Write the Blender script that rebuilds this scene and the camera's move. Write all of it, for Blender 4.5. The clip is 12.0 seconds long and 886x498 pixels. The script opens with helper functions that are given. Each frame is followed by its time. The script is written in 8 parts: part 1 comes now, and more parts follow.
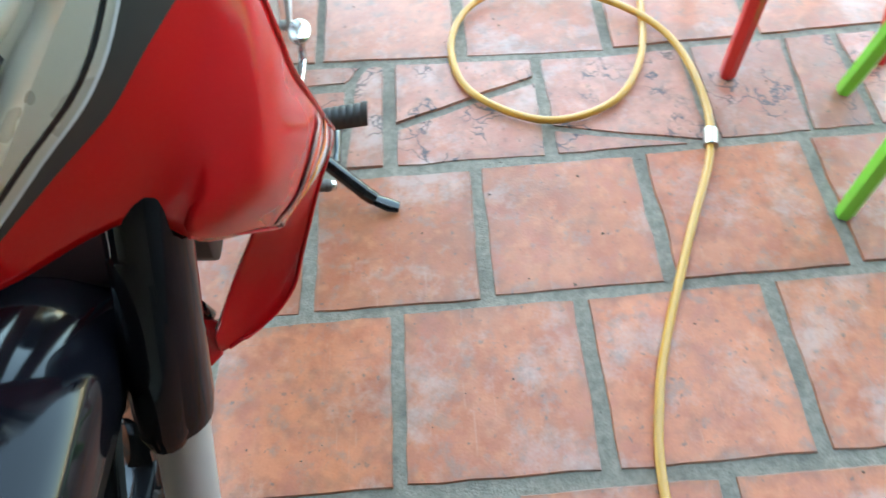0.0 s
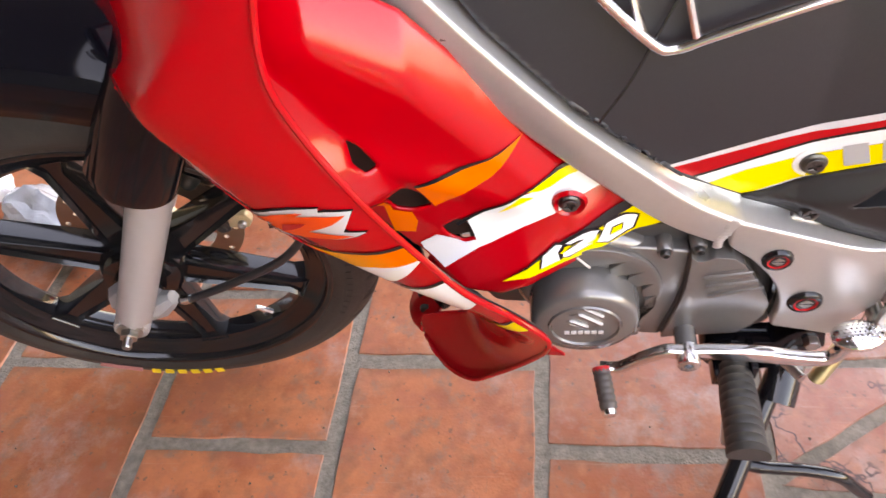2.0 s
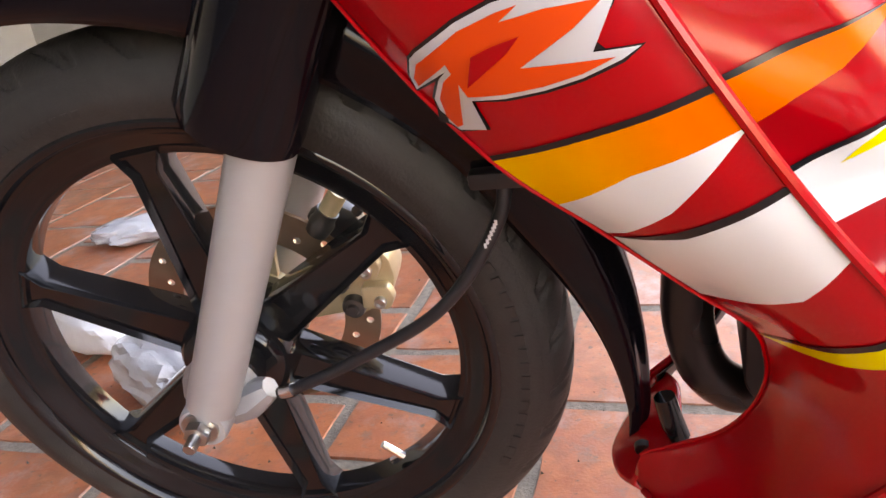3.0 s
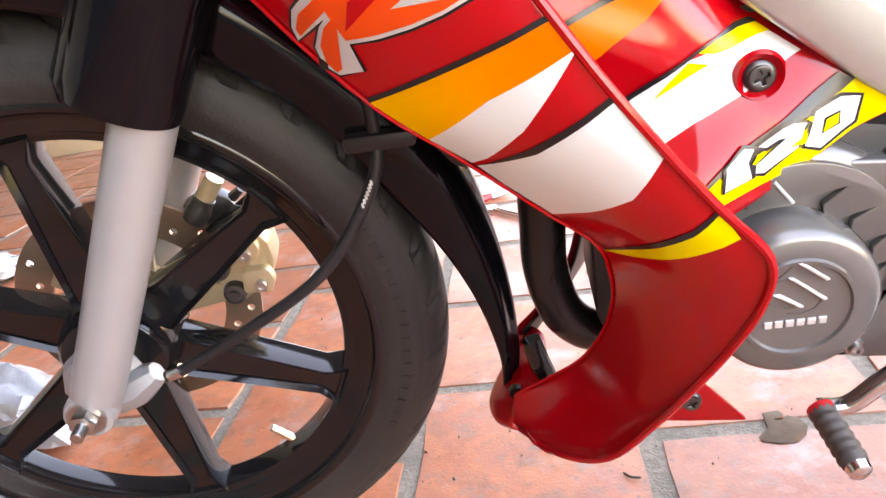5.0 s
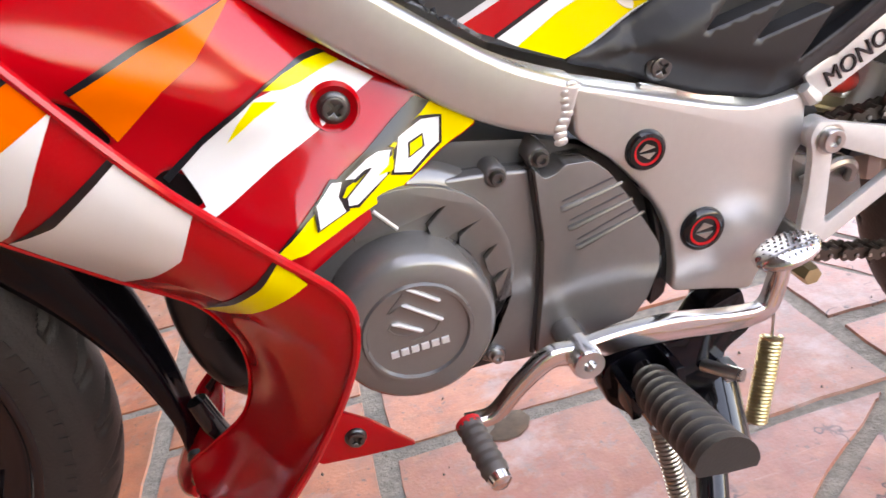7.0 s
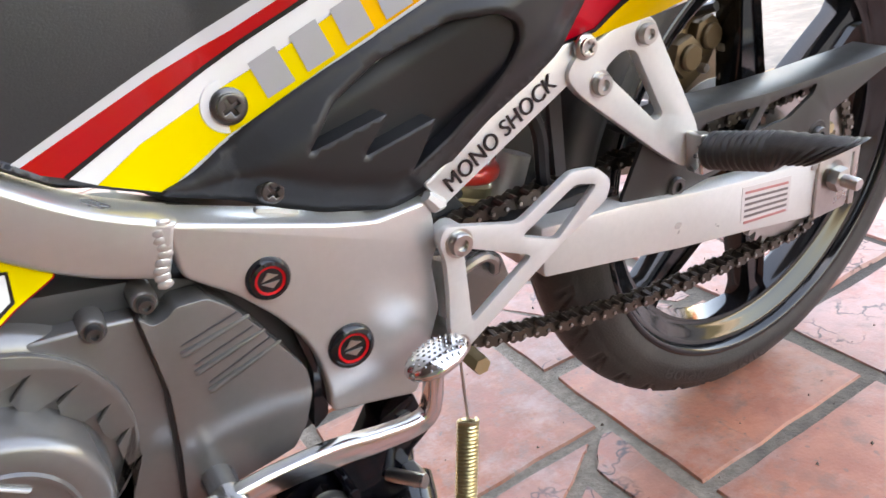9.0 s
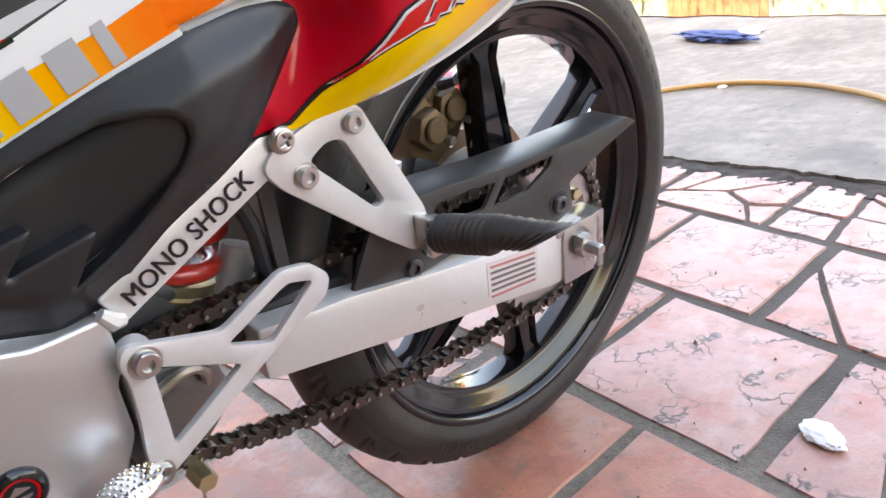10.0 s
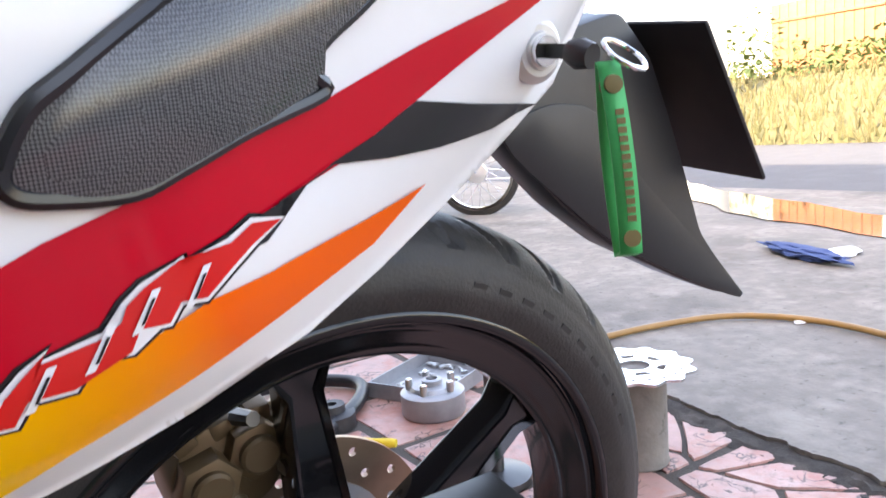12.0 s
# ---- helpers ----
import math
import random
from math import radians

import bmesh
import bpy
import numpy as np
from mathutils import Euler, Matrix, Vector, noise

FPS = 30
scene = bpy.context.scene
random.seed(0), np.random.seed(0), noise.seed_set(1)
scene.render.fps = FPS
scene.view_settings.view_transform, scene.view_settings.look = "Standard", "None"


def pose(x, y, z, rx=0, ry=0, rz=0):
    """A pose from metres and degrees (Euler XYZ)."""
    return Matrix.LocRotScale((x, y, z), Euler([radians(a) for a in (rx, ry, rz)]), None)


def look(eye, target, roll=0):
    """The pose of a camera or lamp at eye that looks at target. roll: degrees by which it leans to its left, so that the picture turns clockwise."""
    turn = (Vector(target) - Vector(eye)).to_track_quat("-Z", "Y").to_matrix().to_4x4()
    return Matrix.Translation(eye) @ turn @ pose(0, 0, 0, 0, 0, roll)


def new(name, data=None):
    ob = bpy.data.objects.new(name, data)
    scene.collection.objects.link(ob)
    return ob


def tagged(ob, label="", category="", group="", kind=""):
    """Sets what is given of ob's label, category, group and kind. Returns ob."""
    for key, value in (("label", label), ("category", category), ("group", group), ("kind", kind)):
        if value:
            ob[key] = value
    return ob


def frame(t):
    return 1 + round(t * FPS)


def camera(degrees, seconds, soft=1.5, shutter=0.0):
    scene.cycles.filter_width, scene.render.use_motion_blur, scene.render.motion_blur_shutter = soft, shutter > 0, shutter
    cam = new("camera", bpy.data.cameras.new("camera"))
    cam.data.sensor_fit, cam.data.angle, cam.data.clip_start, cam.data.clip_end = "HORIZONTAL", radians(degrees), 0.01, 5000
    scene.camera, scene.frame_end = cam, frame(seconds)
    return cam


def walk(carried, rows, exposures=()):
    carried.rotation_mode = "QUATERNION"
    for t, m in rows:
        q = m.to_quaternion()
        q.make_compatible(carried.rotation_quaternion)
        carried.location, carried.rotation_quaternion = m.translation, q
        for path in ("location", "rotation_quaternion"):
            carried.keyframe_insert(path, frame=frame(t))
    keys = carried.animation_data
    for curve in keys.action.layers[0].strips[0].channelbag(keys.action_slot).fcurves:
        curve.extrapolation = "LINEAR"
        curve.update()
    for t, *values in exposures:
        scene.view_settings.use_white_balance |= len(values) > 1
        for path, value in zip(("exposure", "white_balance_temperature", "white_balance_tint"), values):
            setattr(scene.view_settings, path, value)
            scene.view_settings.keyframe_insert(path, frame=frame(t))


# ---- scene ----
cam = camera(61.6, 12.0, shutter=0.12)
PATH = [
    (0, (-0.099, -0.381, 1.009), (1.013, -0.333, -0.652), -7.4),
    (0.2, (-0.015, -0.417, 1.031), (1.006, -0.058, -0.65), -12.9),
    (0.5, (0.042, -0.47, 0.986), (0.986, 0.229, -0.633), -12.1),
    (0.8, (0.144, -0.501, 0.992), (0.827, 0.455, -0.627), -14.9),
    (1, (0.222, -0.549, 0.97), (0.669, 0.587, -0.615), -15.9),
    (1.5, (0.395, -0.678, 0.944), (0.359, 0.641, -0.559), -10.5),
    (2, (0.485, -0.645, 0.895), (0.204, 0.758, -0.502), -9.0),
    (2.3, (0.488, -0.582, 0.795), (-0.092, 0.852, -0.472), -11.8),
    (2.5, (0.443, -0.565, 0.69), (-0.254, 0.987, -0.362), -9.2),
    (2.7, (0.387, -0.543, 0.601), (-0.293, 1.156, -0.205), -8.3),
    (4.3, (0.348, -0.607, 0.554), (-0.018, 1.253, -0.084), -8.5),
    (4.5, (0.354, -0.611, 0.552), (0.028, 1.25, -0.104), -8.7),
    (5, (0.364, -0.611, 0.548), (0.119, 1.252, -0.137), -9.3),
    (5.5, (0.368, -0.608, 0.543), (0.195, 1.255, -0.165), -9.9),
    (6, (0.396, -0.605, 0.535), (0.317, 1.257, -0.193), -10.5),
    (6.5, (0.452, -0.591, 0.535), (0.537, 1.267, -0.2), -11.5),
    (7, (0.487, -0.586, 0.537), (0.748, 1.252, -0.206), -12.3),
    (7.2, (0.506, -0.585, 0.536), (0.837, 1.244, -0.203), -12.4),
    (8.8, (0.582, -0.575, 0.549), (1.329, 1.124, -0.194), -12.6),
    (9, (0.602, -0.575, 0.55), (1.412, 1.099, -0.186), -12.6),
    (9.5, (0.649, -0.583, 0.56), (1.628, 1.003, -0.168), -12.7),
    (10, (0.708, -0.595, 0.558), (1.867, 0.866, -0.164), -11.4),
    (10.5, (0.751, -0.582, 0.567), (1.971, 0.842, -0.128), -10.4),
    (11, (0.852, -0.56, 0.56), (1.966, 0.983, -0.056), -9.3),
    (11.5, (1.003, -0.511, 0.557), (2.079, 1.109, 0.091), -6.5),
    (12, (1.054, -0.489, 0.613), (2.134, 1.162, 0.288), -4.6),
]
EXPOSURES = [(0.0, 4.44, 7800, -9), (0.8, 4.60, 8800, 5), (1.5, 4.36, 10900, 23), (2.7, 4.15, 10800, 26), (4.3, 4.67, 9900, 23), (5.5, 4.58, 9900, 23), (7.2, 4.08, 9900, 23), (8.8, 3.92, 9400, 17), (9.5, 3.85, 9200, 16), (10.5, 3.56, 8900, 17), (11.2, 3.40, 8700, 17), (12.0, 3.32, 8200, 18)]
walk(cam, [(t, look(eye, target, roll)) for t, eye, target, roll in PATH], EXPOSURES)

# ---- world, sun, exposure ----
world = bpy.data.worlds.new("sky_world")
scene.world = world
world.use_nodes = True
wn = world.node_tree
sky = wn.nodes.new("ShaderNodeTexSky")
sky.sky_type = "NISHITA"
sky.sun_disc = False
sky.sun_elevation, sky.sun_rotation = radians(34.7), radians(261)
sky.air_density, sky.dust_density = 1.0, 3.0
wn.links.new(sky.outputs[0], wn.nodes["Background"].inputs[0])
wn.nodes["Background"].inputs[1].default_value = 0.15
sun = new("sun", bpy.data.lights.new("sun", "SUN"))
sun.data.energy, sun.data.angle, sun.data.color = 2.0, radians(0.6), (1.0, 0.95, 0.86)
sun.matrix_world = look((-8.0, -1.2, 5.6), (0, 0, 0))


# ---- materials ----
def material(name, color, rough=0.5, metal=0.0, coat=0.0, grain=0.06, scale=60.0, bump=0.0, dirt=0.0, dirt_color=(0.12, 0.1, 0.08), rough_var=0.12, bump_scale=None):
    """Principled surface with fine grain, larger stains and relief."""
    m = bpy.data.materials.new(name)
    m.use_nodes = True
    n, l = m.node_tree.nodes, m.node_tree.links
    b = n["Principled BSDF"]
    tc = n.new("ShaderNodeTexCoord")
    fine = n.new("ShaderNodeTexNoise")
    fine.inputs["Scale"].default_value, fine.inputs["Detail"].default_value = scale, 6
    big = n.new("ShaderNodeTexNoise")
    big.inputs["Scale"].default_value, big.inputs["Detail"].default_value = scale / 9, 4
    for t in (fine, big):
        l.new(tc.outputs["Object"], t.inputs["Vector"])
    mix = n.new("ShaderNodeMix")
    mix.data_type = "RGBA"
    mix.inputs[6].default_value = (*[c * (1 - grain) for c in color], 1)
    mix.inputs[7].default_value = (*[min(1, c * (1 + grain)) for c in color], 1)
    l.new(fine.outputs[0], mix.inputs[0])
    out = mix.outputs[2]
    if dirt > 0:
        ramp = n.new("ShaderNodeMapRange")
        ramp.inputs[1].default_value, ramp.inputs[2].default_value = 0.52, 0.75
        ramp.inputs[3].default_value, ramp.inputs[4].default_value = 0.0, dirt
        l.new(big.outputs[0], ramp.inputs[0])
        mix2 = n.new("ShaderNodeMix")
        mix2.data_type = "RGBA"
        mix2.inputs[7].default_value = (*dirt_color, 1)
        l.new(ramp.outputs[0], mix2.inputs[0])
        l.new(out, mix2.inputs[6])
        out = mix2.outputs[2]
    l.new(out, b.inputs["Base Color"])
    rr = n.new("ShaderNodeMapRange")
    rr.inputs[3].default_value, rr.inputs[4].default_value = max(0.02, rough - rough_var), min(1, rough + rough_var)
    l.new(big.outputs[0], rr.inputs[0])
    l.new(rr.outputs[0], b.inputs["Roughness"])
    b.inputs["Metallic"].default_value = metal
    b.inputs["Coat Weight"].default_value = coat
    b.inputs["Coat Roughness"].default_value = 0.04
    if bump > 0:
        bp = n.new("ShaderNodeBump")
        bp.inputs["Strength"].default_value, bp.inputs["Distance"].default_value = bump, 0.002
        src = fine
        if bump_scale:
            src = n.new("ShaderNodeTexNoise")
            src.inputs["Scale"].default_value, src.inputs["Detail"].default_value = bump_scale, 5
            l.new(tc.outputs["Object"], src.inputs["Vector"])
        l.new(src.outputs[0], bp.inputs["Height"])
        l.new(bp.outputs[0], b.inputs["Normal"])
    return m


def fade(name, c0, c1, p0, p1, rough=0.25):
    """Printed sticker whose ink fades from c0 at p0 to c1 at p1 (x, z of the motorcycle)."""
    m = material(name, c0, 0.16, grain=0.03, rough_var=0.05)
    n, l = m.node_tree.nodes, m.node_tree.links
    tc = n.new("ShaderNodeTexCoord")
    dot = n.new("ShaderNodeVectorMath")
    dot.operation = "DOT_PRODUCT"
    d = Vector((p1[0] - p0[0], 0, p1[1] - p0[1]))
    k = 1 / d.length_squared
    dot.inputs[1].default_value = d * k
    l.new(tc.outputs["Object"], dot.inputs[0])
    off = (d.x * p0[0] + d.z * p0[1]) * k
    r = n.new("ShaderNodeMapRange")
    r.inputs[1].default_value, r.inputs[2].default_value = off, off + 1
    l.new(dot.outputs["Value"], r.inputs[0])
    mix = n.new("ShaderNodeMix")
    mix.data_type = "RGBA"
    mix.inputs[6].default_value, mix.inputs[7].default_value = (*c0, 1), (*c1, 1)
    l.new(r.outputs[0], mix.inputs[0])
    l.new(mix.outputs[2], n["Principled BSDF"].inputs["Base Color"])
    return m


def tile_material(name, base, crack=0.0, pink=0.0):
    """Fired clay with per-piece tone, stains and hairline cracks."""
    m = material(name, base, 0.42, grain=0.25, scale=34, bump=0.2, bump_scale=240, rough_var=0.22)
    n, l = m.node_tree.nodes, m.node_tree.links
    b = n["Principled BSDF"]
    prev = b.inputs["Base Color"].links[0].from_socket
    info = n.new("ShaderNodeObjectInfo")
    geo = n.new("ShaderNodeNewGeometry")
    hsv = n.new("ShaderNodeHueSaturation")
    rv = n.new("ShaderNodeMapRange")
    rv.inputs[3].default_value, rv.inputs[4].default_value = 0.8, 1.18
    l.new(info.outputs["Random"], rv.inputs[0])
    l.new(rv.outputs[0], hsv.inputs["Value"])
    l.new(prev, hsv.inputs["Color"])
    # pale worn patches and dark grime at two sizes
    big = n.new("ShaderNodeTexNoise")
    big.inputs["Scale"].default_value, big.inputs["Detail"].default_value, big.inputs["Roughness"].default_value = 7, 8, 0.65
    l.new(geo.outputs["Position"], big.inputs["Vector"])
    m1 = n.new("ShaderNodeMapRange")
    m1.inputs[1].default_value, m1.inputs[2].default_value, m1.inputs[4].default_value = 0.5, 0.74, 0.3
    l.new(big.outputs[0], m1.inputs[0])
    mx = n.new("ShaderNodeMix")
    mx.data_type = "RGBA"
    mx.inputs[7].default_value = (0.52, 0.255, 0.165, 1)
    l.new(m1.outputs[0], mx.inputs[0])
    l.new(hsv.outputs[0], mx.inputs[6])
    small = n.new("ShaderNodeTexNoise")
    small.inputs["Scale"].default_value, small.inputs["Detail"].default_value = 26, 7
    l.new(geo.outputs["Position"], small.inputs["Vector"])
    m2 = n.new("ShaderNodeMapRange")
    m2.inputs[1].default_value, m2.inputs[2].default_value, m2.inputs[4].default_value = 0.52, 0.72, 0.65
    l.new(small.outputs[0], m2.inputs[0])
    mx2 = n.new("ShaderNodeMix")
    mx2.data_type = "RGBA"
    mx2.inputs[7].default_value = (0.21, 0.09, 0.055, 1)
    l.new(m2.outputs[0], mx2.inputs[0])
    l.new(mx.outputs[2], mx2.inputs[6])
    out = mx2.outputs[2]
    # fired red blotches
    blot = n.new("ShaderNodeTexNoise")
    blot.inputs["Scale"].default_value, blot.inputs["Detail"].default_value, blot.inputs["Roughness"].default_value = 13, 9, 0.7
    off = n.new("ShaderNodeVectorMath")
    off.inputs[1].default_value = (7.3, 2.1, 0.4)
    l.new(geo.outputs["Position"], off.inputs[0])
    l.new(off.outputs[0], blot.inputs["Vector"])
    mb = n.new("ShaderNodeMapRange")
    mb.inputs[1].default_value, mb.inputs[2].default_value, mb.inputs[4].default_value = 0.47, 0.66, 0.75
    l.new(blot.outputs[0], mb.inputs[0])
    mxb = n.new("ShaderNodeMix")
    mxb.data_type = "RGBA"
    mxb.inputs[7].default_value = (base[0] * 0.72, base[1] * 0.55, base[2] * 0.5, 1)
    l.new(mb.outputs[0], mxb.inputs[0])
    l.new(out, mxb.inputs[6])
    out = mxb.outputs[2]
    # soot stains, and a darker band, broken by noise, along each tile's edges
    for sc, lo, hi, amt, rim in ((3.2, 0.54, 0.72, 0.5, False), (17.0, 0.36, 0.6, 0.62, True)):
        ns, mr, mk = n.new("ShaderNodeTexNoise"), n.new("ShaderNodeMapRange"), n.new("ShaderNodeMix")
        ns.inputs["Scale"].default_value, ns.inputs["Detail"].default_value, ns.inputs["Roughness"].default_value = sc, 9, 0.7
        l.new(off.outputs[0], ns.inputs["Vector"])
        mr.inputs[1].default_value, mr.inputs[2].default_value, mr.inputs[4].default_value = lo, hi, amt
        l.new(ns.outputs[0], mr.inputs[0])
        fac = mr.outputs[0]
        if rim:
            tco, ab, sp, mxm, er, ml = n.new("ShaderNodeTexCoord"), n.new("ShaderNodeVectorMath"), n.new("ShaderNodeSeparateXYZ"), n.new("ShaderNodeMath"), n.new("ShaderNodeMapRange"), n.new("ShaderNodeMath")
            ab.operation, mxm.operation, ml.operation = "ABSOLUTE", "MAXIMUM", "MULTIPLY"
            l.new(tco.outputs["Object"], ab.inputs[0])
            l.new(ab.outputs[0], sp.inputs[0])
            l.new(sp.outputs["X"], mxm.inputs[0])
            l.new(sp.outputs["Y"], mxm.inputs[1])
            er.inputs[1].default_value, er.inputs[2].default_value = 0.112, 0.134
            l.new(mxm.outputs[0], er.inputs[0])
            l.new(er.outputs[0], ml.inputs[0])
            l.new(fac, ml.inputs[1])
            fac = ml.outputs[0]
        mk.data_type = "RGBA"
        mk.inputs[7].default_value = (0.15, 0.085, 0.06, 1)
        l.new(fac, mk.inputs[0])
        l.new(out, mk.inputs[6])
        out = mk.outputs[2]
    # burnt specks, orange flecks and pale scuffs
    for sc, lo, hi, amt, col in (((85, 85, 85), 0.635, 0.69, 0.75, (0.13, 0.085, 0.062)), ((40, 40, 40), 0.54, 0.74, 0.35, (0.60, 0.235, 0.11)), ((9, 190, 1), 0.66, 0.72, 0.22, (0.50, 0.29, 0.21)), ((170, 12, 1), 0.69, 0.74, 0.4, (0.20, 0.11, 0.08))):
        mp, ns, mr, mk = n.new("ShaderNodeMapping"), n.new("ShaderNodeTexNoise"), n.new("ShaderNodeMapRange"), n.new("ShaderNodeMix")
        mp.inputs["Scale"].default_value = sc
        mp.inputs["Rotation"].default_value = (0, 0, 0.35)
        ns.inputs["Scale"].default_value, ns.inputs["Detail"].default_value = 1.0, 5
        l.new(off.outputs[0], mp.inputs["Vector"])
        l.new(mp.outputs[0], ns.inputs["Vector"])
        mr.inputs[1].default_value, mr.inputs[2].default_value, mr.inputs[4].default_value = lo, hi, amt
        l.new(ns.outputs[0], mr.inputs[0])
        mk.data_type = "RGBA"
        mk.inputs[7].default_value = (*col, 1)
        l.new(mr.outputs[0], mk.inputs[0])
        l.new(out, mk.inputs[6])
        out = mk.outputs[2]
    # paler, pinker mix towards the street; the brighter light there is partly painted in
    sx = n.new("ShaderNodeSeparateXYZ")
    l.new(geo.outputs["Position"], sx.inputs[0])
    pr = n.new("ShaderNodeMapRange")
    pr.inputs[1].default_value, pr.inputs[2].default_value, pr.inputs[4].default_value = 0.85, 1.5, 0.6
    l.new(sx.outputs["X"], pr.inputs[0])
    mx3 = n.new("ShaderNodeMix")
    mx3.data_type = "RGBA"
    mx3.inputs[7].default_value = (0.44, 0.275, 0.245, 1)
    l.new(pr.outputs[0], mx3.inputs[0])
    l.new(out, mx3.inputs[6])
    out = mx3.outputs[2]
    for sc, lo, hi, amt, col in ((15.0, 0.49, 0.64, 0.65, (0.39, 0.115, 0.07)), (9.0, 0.52, 0.66, 0.55, (0.46, 0.34, 0.30)), (31.0, 0.54, 0.66, 0.65, (0.24, 0.15, 0.12))):
        ns, mr, mk = n.new("ShaderNodeTexNoise"), n.new("ShaderNodeMapRange"), n.new("ShaderNodeMix")
        ns.inputs["Scale"].default_value, ns.inputs["Detail"].default_value, ns.inputs["Roughness"].default_value = sc, 9, 0.68
        ns.noise_dimensions = "4D"
        ns.inputs["W"].default_value = sc * 1.7
        l.new(geo.outputs["Position"], ns.inputs["Vector"])
        mr.inputs[1].default_value, mr.inputs[2].default_value, mr.inputs[4].default_value = lo, hi, amt
        l.new(ns.outputs[0], mr.inputs[0])
        mk.data_type = "RGBA"
        mk.inputs[7].default_value = (*col, 1)
        l.new(mr.outputs[0], mk.inputs[0])
        l.new(out, mk.inputs[6])
        out = mk.outputs[2]
    if crack > 0:
        vor = n.new("ShaderNodeTexVoronoi")
        vor.feature = "DISTANCE_TO_EDGE"
        vor.inputs["Scale"].default_value = 19
        warp = n.new("ShaderNodeTexNoise")
        warp.inputs["Scale"].default_value, warp.inputs["Detail"].default_value = 11, 4
        l.new(geo.outputs["Position"], warp.inputs["Vector"])
        add = n.new("ShaderNodeMix")
        add.data_type = "VECTOR"
        add.inputs[0].default_value = 0.22
        l.new(geo.outputs["Position"], add.inputs[4])
        l.new(warp.outputs["Color"], add.inputs[5])
        l.new(add.outputs[1], vor.inputs["Vector"])
        cr = n.new("ShaderNodeMapRange")
        cr.inputs[1].default_value, cr.inputs[2].default_value = 0.01, 0.06
        cr.inputs[3].default_value, cr.inputs[4].default_value = crack, 0.0
        l.new(vor.outputs["Distance"], cr.inputs[0])
        gate = n.new("ShaderNodeMapRange")
        gate.inputs[1].default_value, gate.inputs[2].default_value = 0.50, 0.57
        l.new(warp.outputs[0], gate.inputs[0])
        mul = n.new("ShaderNodeMath")
        mul.operation = "MULTIPLY"
        l.new(cr.outputs[0], mul.inputs[0])
        l.new(gate.outputs[0], mul.inputs[1])
        mx4 = n.new("ShaderNodeMix")
        mx4.data_type = "RGBA"
        mx4.inputs[7].default_value = (0.08, 0.05, 0.045, 1)
        l.new(mul.outputs[0], mx4.inputs[0])
        l.new(out, mx4.inputs[6])
        out = mx4.outputs[2]
    l.new(out, b.inputs["Base Color"])
    return m


RED = material("red_paint", (0.46, 0.003, 0.007), 0.11, coat=0.0, grain=0.03, rough_var=0.05)
RED_DEEP = material("deep_red_sticker", (0.52, 0.003, 0.016), 0.14, coat=0.0, grain=0.03)
WHITE = material("white_paint", (0.74, 0.74, 0.735), 0.12, coat=0.0, grain=0.02, rough_var=0.05)
YELLOW = material("yellow_sticker", (0.83, 0.66, 0.01), 0.16, coat=0.0, grain=0.03)
ORANGE = material("orange_sticker", (0.88, 0.14, 0.004), 0.16, coat=0.0, grain=0.03)
ORED = material("orange_red_sticker", (0.80, 0.07, 0.012), 0.16, coat=0.0, grain=0.03)
REDWORD = material("bright_red_sticker", (0.62, 0.012, 0.010), 0.16, coat=0.0, grain=0.03)
INK = material("black_sticker", (0.010, 0.010, 0.012), 0.2, coat=0.0, grain=0.05)
GREYINK = material("grey_sticker", (0.36, 0.36, 0.37), 0.35, coat=0.4, grain=0.05)
SILVERINK = material("silver_sticker", (0.55, 0.55, 0.56), 0.3, coat=0.7, grain=0.03)
FADE_SHIELD = fade("orange_to_yellow_shield", (0.90, 0.13, 0.002), (0.92, 0.46, 0.003), (0.37, 0.55), (0.305, 0.505))
FADE_SIDE = fade("yellow_to_orange_side", (0.83, 0.63, 0.01), (0.88, 0.16, 0.004), (0.74, 0.52), (0.87, 0.56))
FADE_TAIL = fade("orange_to_yellow_tail", (0.88, 0.115, 0.002), (0.90, 0.60, 0.003), (1.13, 0.58), (1.03, 0.535))
for _m, _s in ((RED, 0.45), (RED_DEEP, 0.3), (YELLOW, 0.25), (ORANGE, 0.25), (ORED, 0.25), (FADE_SHIELD, 0.25), (FADE_SIDE, 0.25), (FADE_TAIL, 0.25)):
    _m.node_tree.nodes["Principled BSDF"].inputs["Specular IOR Level"].default_value = _s
SILVER = material("silver_frame_paint", (0.54, 0.53, 0.515), 0.30, metal=0.65, coat=0.1, grain=0.05, scale=180, rough_var=0.07)
ALLOY = material("brushed_alloy", (0.62, 0.615, 0.605), 0.32, metal=0.4, grain=0.06, scale=220, rough_var=0.1)
FORK = material("fork_silver", (0.43, 0.43, 0.435), 0.34, metal=0.35, coat=0.2, grain=0.04)
ENGINE = material("engine_grey_paint", (0.192, 0.184, 0.177), 0.25, metal=0.55, grain=0.07, scale=200, rough_var=0.03)
CASE = material("dark_crankcase", (0.05, 0.05, 0.053), 0.5, metal=0.5, grain=0.15, dirt=0.4)
CASTALLOY = material("dull_cast_alloy", (0.34, 0.34, 0.35), 0.4, metal=0.5, grain=0.15, scale=60, dirt=0.4, dirt_color=(0.1, 0.095, 0.09))
CHROME = material("chrome", (0.75, 0.75, 0.76), 0.14, metal=1.0, grain=0.03, rough_var=0.05)
STEEL = material("zinc_steel", (0.50, 0.49, 0.47), 0.3, metal=1.0, grain=0.1, scale=150)
